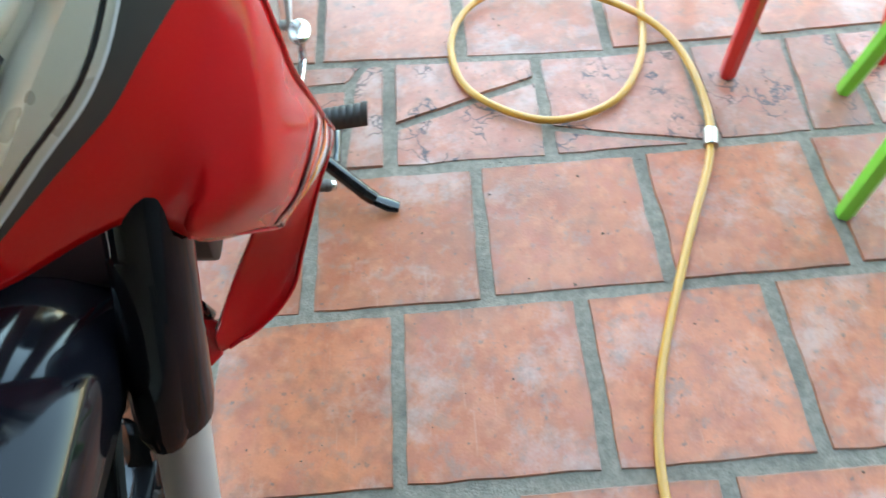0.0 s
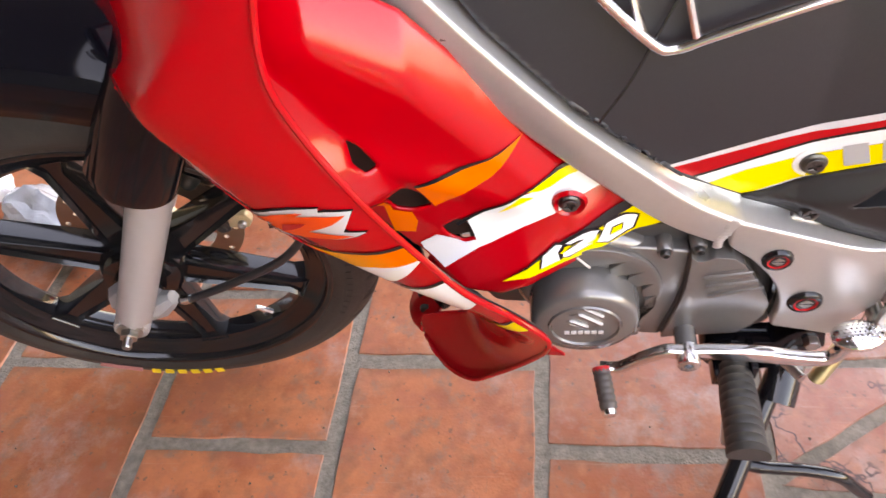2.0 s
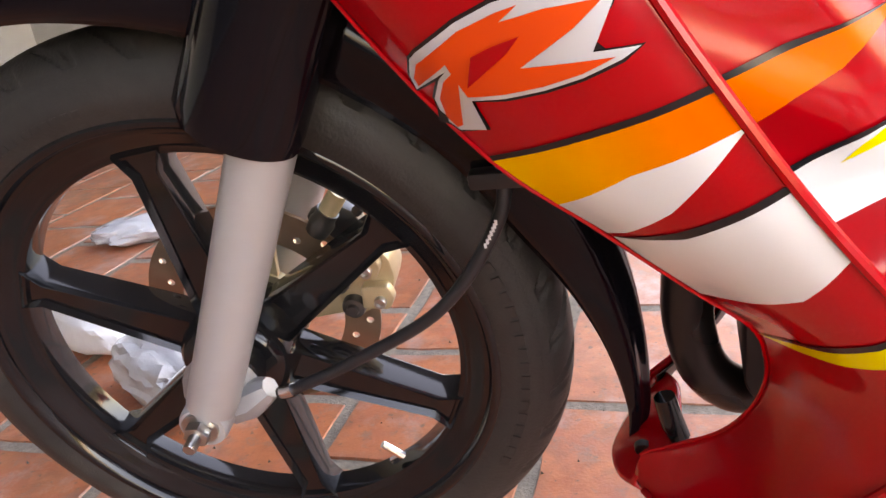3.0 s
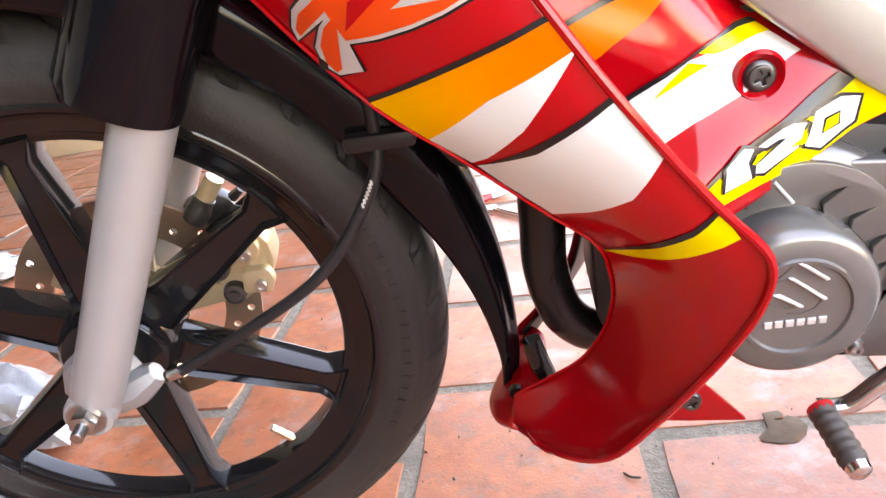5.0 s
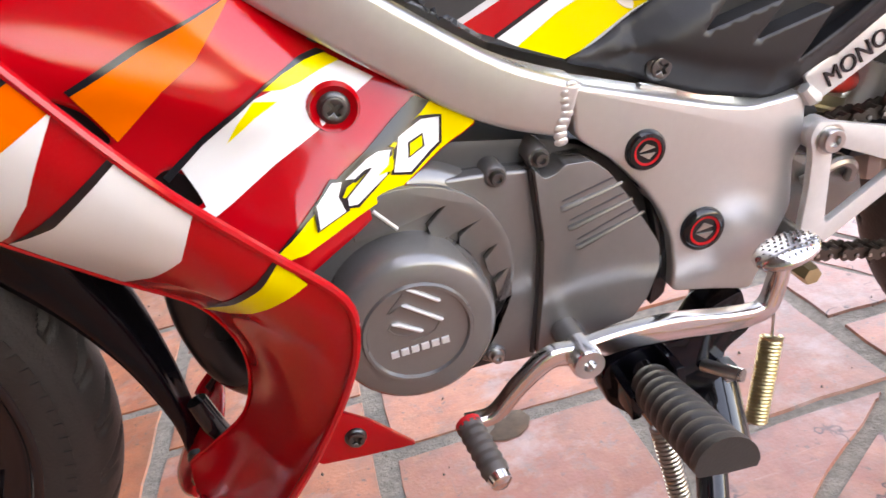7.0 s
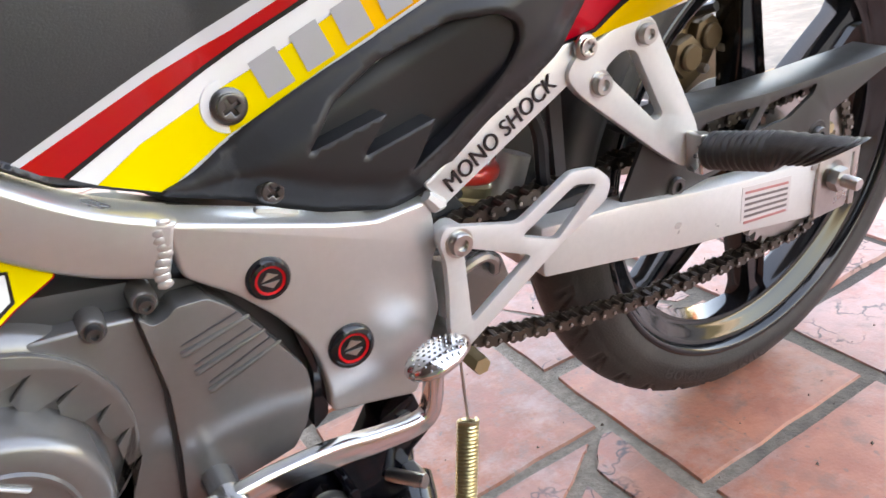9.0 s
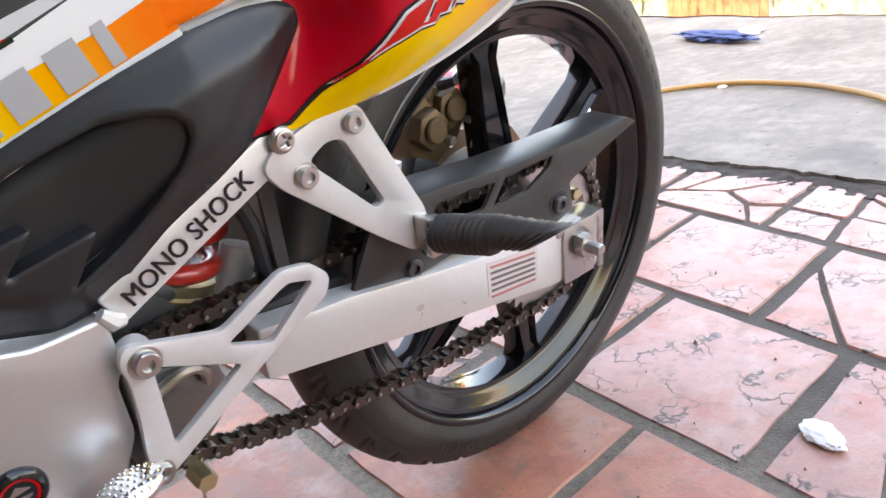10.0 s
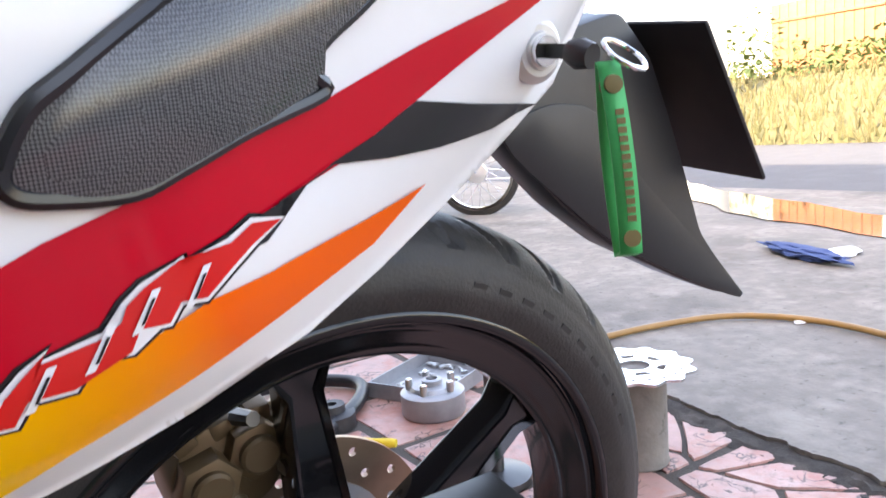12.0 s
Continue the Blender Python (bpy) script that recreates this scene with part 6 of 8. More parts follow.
for x, z in ((0.5894, 0.4190), (0.6185, 0.4240), (0.5713, 0.2856), (0.492, 0.297)):
    b = bolt(x, -0.1015, z, 0.0046, bike, STEEL if z < 0.3 else DARKSTEEL, "engine_bolt", h=0.005)
    part("bolt_boss", lathe([(0, -0.1013), (0.0062, -0.1013), (0.0074, -0.1000), (0.0085, -0.080), (0, -0.080)], x, z, 18, closed=False), ENGINE, b)
# black strip in the gap beside the sprocket cover; the gap's shade is painted
part("engine_gasket", plate(rounded([(0.69, 0.41), (0.702, 0.385), (0.712, 0.335), (0.702, 0.292), (0.69, 0.285), (0.70, 0.33), (0.694, 0.37), (0.67, 0.41)], 0.004), -0.096, -0.08), RIMBLACK, bike)
# exhaust pipe seen through the chin opening
part("exhaust_pipe", tube(curve_pts([(0.46, 0.0, 0.47), (0.41, 0.0, 0.455), (0.378, 0.0, 0.415), (0.3715, 0.0, 0.3525), (0.3705, 0.0, 0.3148), (0.3785, 0.0, 0.2769), (0.3940, 0.002, 0.2545), (0.415, 0.006, 0.2460), (0.47, 0.03, 0.235), (0.56, 0.06, 0.215), (0.64, 0.09, 0.205)], 8), [0.0185] * 81, 20), GLOSSPIPE, bike, "black exhaust pipe")
# added dark plate behind the pipe in place of the dark interior
part("pipe_shroud", plate(rounded([(0.405, 0.43), (0.46, 0.45), (0.47, 0.25), (0.425, 0.255), (0.405, 0.29)], 0.008), -0.045, 0.045, bevel=0.006), CASE, bike, "dark backing plate in front of the engine")
part("chin_strap", tube([(0.352, -0.03, 0.268), (0.357, -0.032, 0.245), (0.362, -0.034, 0.232)], [0.008, 0.009, 0.008], 12), RIMBLACK, bike)

# ---- shift lever, rider peg, side stand ----
LEVER = [(0.536, 0.266), (0.556, 0.2655), (0.577, 0.284), (0.599, 0.2985), (0.619, 0.2965), (0.650, 0.2975), (0.690, 0.2935), (0.724, 0.2865), (0.753, 0.2845), (0.763, 0.297), (0.768, 0.322)]
lev = part("shift_lever", bevel_beam(LEVER, [0.0042, 0.0050, 0.0056, 0.0068, 0.0080, 0.0082, 0.0088, 0.0078, 0.0068, 0.0062, 0.0060], -0.141, -0.129, 0.003), CHROME, bike, "chromed heel-and-toe shift lever")
part("lever_boss", lathe([(0.0045, -0.15), (0.0105, -0.15), (0.0115, -0.148), (0.0115, -0.128), (0.0045, -0.128)], 0.621, 0.2945, 20), CHROME, lev)
part("shift_shaft", tube([(0.621, -0.128, 0.2945), (0.621, -0.085, 0.2945)], 0.011, 16), ENGINE, lev)
rub = []
for k in range(25):
    t = k / 24
    rub.append((0.5375 + 0.006 * t, -0.140 - 0.040 * t, 0.2655 - 0.009 * t))
part("toe_rubber", tube(rub, [0.0085 + (0.0008 if k % 4 < 2 else 0) for k in range(24)] + [0.0075], 14), TOERUBBER, lev, "ribbed grey toe rubber")
part("rubber_tip", tube([(0.5435, -0.180, 0.2565), (0.5442, -0.185, 0.2555), (0.5446, -0.187, 0.255)], [0.0078, 0.0072, 0.004], 12), CHROME, lev)
part("red_mark", tube([(0.5372, -0.137, 0.2662), (0.5378, -0.142, 0.2652)], 0.0092, 12), REDPLASTIC, lev)
pad = bmesh.new()
bmesh.ops.create_uvsphere(pad, u_segments=20, v_segments=12, radius=1.0, matrix=Matrix.Translation((0.772, -0.134, 0.327)) @ Matrix.Rotation(radians(-10), 4, "Y") @ Matrix.Diagonal((0.024, 0.017, 0.008, 1)))
pad_ob = part("heel_pad", pad, CHROME, lev, "chromed heel pad with a diamond grip")
for i in range(9):
    for j in range(-3, 4):
        x = 0.755 + i * 0.0042 + (0.0021 if j % 2 else 0)
        y = -0.134 + j * 0.0040
        e = ((x - 0.772) / 0.022) ** 2 + ((y + 0.134) / 0.0155) ** 2
        if e < 1:
            z = 0.327 + 0.0078 * math.sqrt(1 - e) + (x - 0.772) * math.tan(radians(10))
            b = bmesh.new()
            bmesh.ops.create_cone(b, cap_ends=True, segments=4, radius1=0.0022, radius2=0.0006, depth=0.002, matrix=Matrix.Translation((x, y, z + 0.0004)))
            part("grip_stud", b, CHROME, pad_ob, smooth=0)
# rider footpeg
MOUNT = [(0.649, 0.224), (0.655, 0.239), (0.677, 0.246), (0.722, 0.242), (0.738, 0.264), (0.768, 0.273), (0.777, 0.233), (0.755, 0.219), (0.753, 0.191), (0.725, 0.185), (0.698, 0.176), (0.674, 0.180), (0.655, 0.200)]
peg_br = part("peg_mount", join(plate(rounded(MOUNT, 0.006), -0.094, -0.066, bevel=0.003), tube([(0.684, -0.085, 0.218), (0.680, -0.118, 0.228)], [0.020, 0.017], 16)), GLOSSBLACK, bike, "black steel footpeg mount")
part("mount_bolt", lathe([(0, -0.108), (0.0075, -0.108), (0.0085, -0.106), (0.0085, -0.094), (0, -0.094)], 0.752, 0.206, 6, closed=False), STEEL, peg_br)
part("mount_bolt", lathe([(0, -0.104), (0.0075, -0.104), (0.0085, -0.102), (0.0085, -0.094), (0, -0.094)], 0.757, 0.252, 6, closed=False), STEEL, peg_br)
for x, z in ((0.662, 0.224), (0.697, 0.238)):
    part("peg_ear", plate(rounded([(x - 0.004, z - 0.012), (x + 0.004, z - 0.012), (x + 0.004, z + 0.010), (x - 0.004, z + 0.010)], 0.002), -0.128, -0.09, bevel=0.001), GLOSSBLACK, peg_br)
part("peg_stub", tube([(0.735, -0.094, 0.212), (0.752, -0.122, 0.216)], 0.0055, 10), STEEL, peg_br)
def domed_peg(p0, p1, hw, hh, n):
    """Peg with a flat underside and an arched, ribbed rubber top, closed by a plain end cap."""
    bm = bmesh.new()
    rings = []
    for k in range(n + 1):
        c = Vector(p0).lerp(Vector(p1), k / n)
        f = 1.06 if k >= n - 3 else (0.93 if k % 4 == 0 else 1.0)
        w = hw * (0.86 + 0.14 * min(1, k / n * 2.5))
        prof = [(w * f * math.cos(math.pi * a / 14), hh * f * math.sin(math.pi * a / 14)) for a in range(15)] + [(-w * 0.96, -0.005), (0, -0.006), (w * 0.96, -0.005)]
        rings.append([bm.verts.new((c.x + u, c.y, c.z + v - 0.15 * u)) for u, v in prof])
    for a, b in zip(rings, rings[1:]):
        for i in range(len(a)):
            bm.faces.new((a[i - 1], a[i], b[i], b[i - 1]))
    bm.faces.new(rings[0])
    bm.faces.new(rings[-1][::-1])
    bmesh.ops.recalc_face_normals(bm, faces=bm.faces[:])
    return bm


part("rider_peg", domed_peg((0.681, -0.113, 0.226), (0.670, -0.230, 0.262), 0.0200, 0.0215, 44), SOFTRUBBER, peg_br, "ribbed dark rubber rider footpeg with a flat end")
A1, B1 = Vector((0.684, -0.120, 0.190)), Vector((0.690, -0.150, 0.108))
sd = (B1 - A1).normalized()
u = sd.cross(Vector((0, 1, 0))).normalized()
v = sd.cross(u)
part("stand_spring", tube([A1 + sd * ((B1 - A1).length * k / 240) + (u * math.cos(k * 2 * math.pi / 10) + v * math.sin(k * 2 * math.pi / 10)) * 0.0075 for k in range(241)], 0.0016, 6), CHAINPIN, peg_br, "dull steel coil spring")
# side stand
ST0, ST1 = Vector((0.772, -0.032, 0.198)), Vector((0.676, -0.220, 0.076))
stand = part("side_stand", tube(curve_pts([ST0 + Vector((0.012, 0.02, 0.02)), ST0, ST0.lerp(ST1, 0.5), ST1 + Vector((0.004, 0.008, 0.006)), ST1, (0.670, -0.238, 0.064)], 6), [0.0125] * 31, 14), RIMBLACK, bike, "black steel side stand")
part("stand_foot", tube([(0.672, -0.232, 0.066), (0.669, -0.246, 0.058), (0.666, -0.262, 0.052), (0.664, -0.279, 0.0475)], [0.0115, 0.0125, 0.0140, 0.0110], 14, flat=0.5, up=(0, 0.2, 1)), RIMBLACK, stand, "worn flattened stand foot")
part("stand_tang", tube(curve_pts([(0.700, -0.172, 0.104), (0.730, -0.176, 0.100), (0.775, -0.176, 0.094), (0.812, -0.178, 0.082), (0.838, -0.182, 0.056), (0.856, -0.184, 0.036)], 6), [0.0085] * 6 + [0.0075] * 25, 10), RIMBLACK, stand)
part("stand_pivot", tube([(0.742, -0.120, 0.150), (0.758, -0.070, 0.176)], [0.020, 0.022], 14, flat=0.6), RIMBLACK, stand)
main = stand
A0, B0 = Vector((0.840, -0.034, 0.162)), Vector((0.813, -0.055, 0.085))
sd = (B0 - A0).normalized()
u = sd.cross(Vector((0, 1, 0))).normalized()
v = sd.cross(u)
part("return_spring", tube([A0 + sd * ((B0 - A0).length * k / 240) + (u * math.cos(k * 2 * math.pi / 10) + v * math.sin(k * 2 * math.pi / 10)) * 0.0088 for k in range(241)], 0.0019, 6), BRASSY, main, "brass-coloured return spring")
part("spring_hook", tube([A0 + Vector((0.004, 0.004, 0.08)), A0], 0.0015, 6), STEEL, main)


# ---- side covers, stripes, tail ----
def ease(t):
    t = min(1.0, max(0.0, t))
    return t * t * (3 - 2 * t)


def lerp_table(table, x):
    """Piecewise straight line through (x, value) pairs."""
    if x <= table[0][0]:
        return table[0][1]
    for (x0, v0), (x1, v1) in zip(table, table[1:]):
        if x <= x1:
            return v0 + (v1 - v0) * (x - x0) / (x1 - x0)
    return table[-1][1]


def soft_table(table, x):
    """The same line with its corners eased."""
    return sum(lerp_table(table, x + d) for d in (-0.024, -0.016, -0.008, 0, 0.008, 0.016, 0.024)) / 7


def to_outline(poly, x, z):
    """Inside or not, and the distance to the nearest side of a polygon in (x, z)."""
    inside, near = False, 1.0
    n = len(poly)
    for i in range(n):
        (x0, z0), (x1, z1) = poly[i], poly[(i + 1) % n]
        if (z0 > z) != (z1 > z) and x < (x1 - x0) * (z - z0) / (z1 - z0) + x0:
            inside = not inside
        dx, dz = x1 - x0, z1 - z0
        t = min(1, max(0, ((x - x0) * dx + (z - z0) * dz) / (dx * dx + dz * dz)))
        near = min(near, math.hypot(x - x0 - t * dx, z - z0 - t * dz))
    return inside, near


SC = [(0.645, 0.474), (0.683, 0.4583), (0.707, 0.4453), (0.733, 0.4338), (0.776, 0.4225), (0.800, 0.4275), (0.8484, 0.463), (0.905, 0.494), (0.924, 0.5165), (0.942, 0.5395), (0.9555, 0.5585), (0.9545, 0.568), (0.944, 0.5735), (0.921, 0.5740), (0.8875, 0.5675), (0.8355, 0.5500), (0.787, 0.5315), (0.745, 0.5160), (0.7066, 0.5005), (0.6916, 0.4930), (0.666, 0.4800)]
POCKET = [(0.855, 0.531), (0.867, 0.523), (0.868, 0.5126), (0.859, 0.497), (0.840, 0.477), (0.817, 0.461), (0.7875, 0.4465), (0.809, 0.4786), (0.760, 0.466), (0.780, 0.489), (0.729, 0.477), (0.751, 0.502), (0.781, 0.518), (0.827, 0.532)]


def side_y(x, z):
    """Depth of the dark side cover: it swells under the seat and rounds off at its edges."""
    inside, d = to_outline(SC, x, z)
    y = -(0.0838 + 0.155 * min(0.19, max(0.0, x - 0.69)))
    return y - 0.012 * ease((d if inside else 0.0) / 0.028)


SCOOP = rounded(POCKET, 0.004, 3)
sc_bm = sheet(rounded(SC, 0.006), side_y, [SCOOP], size=0.007)
cover = thicken(part("side_cover", sc_bm.copy(), PLASTIC, bike, "matte black side cover with moulded scoops", smooth=60), 0.003, -1)
thicken(part("side_cover", mirrored(sc_bm), PLASTIC, bike, "matte black side cover", smooth=60), 0.003, -1)
# sunken scoops: a floor that runs up to the skin at the rear, and steep sides
scoop_y = lambda x, z: side_y(x, z) + 0.004 + 0.012 * ease((0.885 - x) / 0.09)
scoop_bm = sheet(SCOOP, scoop_y, size=0.006)
side_bm = bmesh.new()
rim_v = [(side_bm.verts.new((x, side_y(x, z), z)), side_bm.verts.new((x, scoop_y(x, z), z))) for x, z in SCOOP]
for a, b in zip(rim_v, rim_v[1:] + rim_v[:1]):
    side_bm.faces.new((a[0], b[0], b[1], a[1]))
scoop_all = join(scoop_bm, side_bm)
bmesh.ops.remove_doubles(scoop_all, verts=scoop_all.verts, dist=0.0004)
part("scoop", scoop_all, PLASTIC, cover, "three sunken pointed scoops", smooth=40)
sc_bm.free()
cross_screw(0.7055, -0.090, 0.4583, 0.0080, cover, DARKSTEEL)
part("screw_tab", plate(rounded([(0.694, 0.449), (0.72, 0.440), (0.718, 0.432), (0.694, 0.442)], 0.003), -0.086, -0.081), ALLOY, cover)

# upper body in dark plastic with the long stripes
UP = [(0.40, 0.695), (0.44, 0.640), (0.50, 0.580), (0.56, 0.530), (0.60, 0.496), (0.648, 0.473), (0.69, 0.490), (0.745, 0.513), (0.83, 0.545), (0.880, 0.5640), (0.884, 0.612), (0.925, 0.628), (0.93, 0.74), (0.40, 0.74)]


def upper_y(x, z):
    s = max(0.0, z - (0.50 + (x - 0.6) * 0.18)) / 0.2
    return -0.080 - 0.155 * max(0.0, x - 0.69) + 0.030 * min(1.2, s) ** 2


up_bm = sheet(UP, upper_y, size=0.007)
upper = thicken(part("upper_cover", up_bm.copy(), SEATGREY, bike, "dark grey plastic body cover with stripes", smooth=60), 0.003, -1)
thicken(part("upper_cover", mirrored(up_bm), SEATGREY, bike, "dark grey plastic body cover", smooth=60), 0.003, -1)
up_bm.free()
part("cover_top", loft([[(x, -0.062, 0.735), (x, -0.03, 0.75), (x, 0.0, 0.755), (x, 0.03, 0.75), (x, 0.062, 0.735)] for x in (0.40, 0.6, 0.8, 0.93)], 4, 2, (0, 0, 1)), SEATGREY, bike)


def su(name, pts, mat, lift=0.0006, label=""):
    return sticker(name, pts, upper_y, mat, upper, lift, label)


LOW = [(0.6505, 0.4735), (0.6922, 0.4945), (0.7119, 0.5020), (0.7508, 0.5183), (0.788, 0.5330), (0.8354, 0.5520), (0.8822, 0.5693), (0.9275, 0.5849), (0.9473, 0.5960)]
MID = [(0.619, 0.489), (0.6457, 0.5035), (0.690, 0.5195), (0.7366, 0.5360), (0.7669, 0.5484), (0.795, 0.5590), (0.8474, 0.5767), (0.8752, 0.589), (0.9077, 0.6015)]
TOPR = [(0.606, 0.4974), (0.6584, 0.5205), (0.7092, 0.5420), (0.7507, 0.5575), (0.7859, 0.5714), (0.8041, 0.5786), (0.8321, 0.5914), (0.879, 0.6080)]
TOPG = [(0.585, 0.508), (0.6636, 0.5365), (0.7071, 0.5495), (0.7396, 0.5615), (0.7786, 0.5735), (0.8006, 0.5793), (0.8321, 0.5925), (0.879, 0.6095)]
TOPW = [(0.581, 0.5105), (0.6567, 0.5395), (0.7295, 0.565), (0.7863, 0.583), (0.8321, 0.598), (0.879, 0.6150)]
line = lambda L, d: [(p[0] - d * 0.4, p[1] + d) for p in L]
su("grey_stripe", TOPG + TOPW[::-1], SILVERINK)
su("red_stripe", TOPR[:6] + TOPG[:6][::-1], RED)
su("white_stripe", MID[:8] + TOPR[::-1], WHITE)
su("stripe_line", line(TOPR[:6], -0.0012) + line(TOPR[:6], 0.0012)[::-1], INK, 0.0009)
su("yellow_stripe", LOW[:7] + MID[:8][::-1], FADE_SIDE, 0.0009, "yellow to orange stripe")
su("white_edge", [LOW[0]] + line(LOW[1:7], -0.014) + LOW[:7][::-1], WHITE, 0.0004)
# the maker's word as plain upright bars
for k in range(6):
    x, z, w = 0.7185 + 0.0252 * k, 0.5097 + 0.00935 * k, (0.0172 if k < 5 else 0.0078)
    su("word_bar", [(x, z), (x + w, z + w * 0.365), (x + w - 0.0072, z + w * 0.365 + 0.0214), (x - 0.0062, z + 0.0214)], GREYINK, 0.0015)
part("screw_ring", lathe([(0.0, -0.0815), (0.0155, -0.0815), (0.0165, -0.080), (0.0165, -0.076), (0, -0.076)], 0.6967, 0.5107, 28, closed=False), WHITE, upper)
cross_screw(0.6967, -0.0835, 0.5107, 0.0095, upper, DARKSTEEL)
rack = part("carrier_rail", tube(curve_pts([(0.50, -0.070, 0.70), (0.523, -0.076, 0.672), (0.560, -0.078, 0.633), (0.576, -0.078, 0.628), (0.60, -0.078, 0.637), (0.664, -0.078, 0.660), (0.76, -0.076, 0.69)], 6), 0.0042, 10), CHROME, upper, "chrome carrier rail over the body")
for p, q in (((0.552, -0.076, 0.642), (0.536, -0.060, 0.69)), ((0.590, -0.077, 0.634), (0.575, -0.060, 0.69))):
    part("rail_stay", tube([p, q], 0.0035, 8), CHROME, rack)
part("cover_seam", tube(curve_pts([(0.575, -0.066, 0.66), (0.548, -0.080, 0.605), (0.525, -0.0885, 0.57)], 6), 0.0012, 6), INK, upper)

# tail body
TAIL = [(0.907, 0.489), (0.945, 0.494), (1.0, 0.503), (1.035, 0.511), (1.07, 0.520), (1.12, 0.534), (1.15, 0.545), (1.172, 0.552), (1.213, 0.573), (1.245, 0.592), (1.265, 0.604), (1.30, 0.627), (1.333, 0.65), (1.36, 0.69), (1.40, 0.76), (1.30, 0.775), (1.15, 0.765), (0.99, 0.74), (0.955, 0.66), (0.92, 0.632), (0.875, 0.615), (0.872, 0.600), (0.878, 0.5635), (0.8875, 0.5655), (0.921, 0.572), (0.943, 0.5712), (0.9525, 0.567), (0.9535, 0.5587), (0.9405, 0.540), (0.9225, 0.5172), (0.905, 0.497)]
HALF_WIDTH = [(0.90, 0.102), (0.92, 0.107), (0.96, 0.137), (1.0, 0.157), (1.03, 0.164), (1.08, 0.161), (1.12, 0.155), (1.17, 0.136), (1.24, 0.123), (1.30, 0.117), (1.40, 0.095)]
LOWER_EDGE = [(0.90, 0.487), (0.945, 0.494), (1.0, 0.503), (1.07, 0.521), (1.12, 0.536), (1.15, 0.547), (1.172, 0.554), (1.213, 0.577), (1.245, 0.597), (1.265, 0.61), (1.296, 0.632), (1.32, 0.65), (1.36, 0.69), (1.40, 0.76)]
EDGE_WIDTH = [(0.90, 0.092), (0.95, 0.103), (1.0, 0.124), (1.07, 0.133), (1.15, 0.125), (1.24, 0.110), (1.30, 0.100), (1.40, 0.08)]


def tail_y(x, z):
    """The tail swells behind the side cover, tucks in below and has a trough round the cover's nose."""
    w, e = soft_table(HALF_WIDTH, x), soft_table(EDGE_WIDTH, x)
    s = min(1.0, max(0.0, (z - soft_table(LOWER_EDGE, x)) / 0.055))
    y = -(e + (w - e) * math.sin(s * math.pi / 2)) + 0.030 * max(0.0, (z - 0.63 - 0.3 * (x - 1)) / 0.12) ** 2
    inside, d = to_outline(SC, x, z)
    if inside:
        return max(y, -0.1055)
    if y < -0.106:
        y = -0.106 + (y + 0.106) * ease((d - 0.002) / 0.034)
    if x < 0.95 and z > 0.56:
        y = y + (min(y, upper_y(x, z) - 0.0004) - y) * ease(d / 0.006) * ease((0.955 - x) / 0.04)
    return y


tl_bm = sheet(TAIL, tail_y, size=0.0042)
tail = thicken(part("tail_panel", tl_bm.copy(), WHITE, bike, "gloss white tail panel with red, orange and yellow graphics", smooth=60), 0.003, -1)
thicken(part("tail_panel", mirrored(tl_bm), WHITE, bike, "gloss white tail panel", smooth=60), 0.003, -1)
tl_bm.free()
part("tail_top", loft([[(x, -0.09, z), (x, -0.05, z + 0.02), (x, 0.0, z + 0.025), (x, 0.05, z + 0.02), (x, 0.09, z)] for x, z in ((0.99, 0.74), (1.15, 0.765), (1.3, 0.775), (1.40, 0.765))], 4, 4, (0, 0, 1)), WHITE, bike)


def sx(name, pts, mat, lift=0.0006, label="", par=None):
    return sticker(name, pts, lambda x, z: tail_y(x, z) - 0.0035 * ease((0.965 - x) / 0.03) * ease((0.56 - z) / 0.02), mat, tail, lift, label, 0.0042)


sx("orange_stripe", [(0.8765, 0.5675), (0.9, 0.5755), (0.9275, 0.5849), (0.9473, 0.596), (0.965, 0.610), (0.97, 0.624), (0.945, 0.617), (0.9077, 0.6015), (0.8735, 0.588)], ORANGE)
RED_BAND = [(0.9110, 0.4890), (0.9400, 0.5000), (0.9600, 0.5184), (0.9850, 0.5340), (1.0200, 0.5480), (1.0600, 0.5660), (1.1000, 0.5830), (1.1180, 0.5960), (1.1251, 0.6053), (1.1514, 0.6145), (1.1844, 0.6265), (1.2253, 0.6486), (1.2739, 0.6759), (1.3060, 0.6935), (1.2850, 0.6925), (1.2272, 0.6713), (1.1775, 0.6512), (1.1500, 0.6435), (1.1197, 0.6333), (1.1042, 0.6273), (1.0739, 0.6170), (1.0630, 0.6120), (1.0494, 0.6090), (1.0272, 0.6000), (1.0023, 0.5910), (0.9815, 0.5810), (0.9603, 0.5740), (0.9506, 0.5725), (0.9500, 0.5655), (0.9495, 0.5570), (0.9360, 0.5395), (0.9190, 0.5160), (0.9030, 0.4935)]
sx("red_panel", RED_BAND, RED_DEEP, 0.0010, "deep red graphic")
sx("yellow_band", [(0.9065, 0.4895), (0.9450, 0.4940), (0.9850, 0.5010), (1.0200, 0.5130), (1.0500, 0.5290), (1.0750, 0.5405), (1.1000, 0.5490), (1.1200, 0.5555), (1.1595, 0.5697), (1.2050, 0.5877), (1.2345, 0.6106), (1.2150, 0.6050), (1.1913, 0.5990), (1.1504, 0.5905), (1.1230, 0.5870), (1.0970, 0.5778), (1.0624, 0.5661), (1.0341, 0.5521), (0.9942, 0.5394), (0.9711, 0.5264), (0.9585, 0.5184), (0.9394, 0.5003), (0.918, 0.4945)], FADE_TAIL, 0.0014, "yellow to orange graphic")
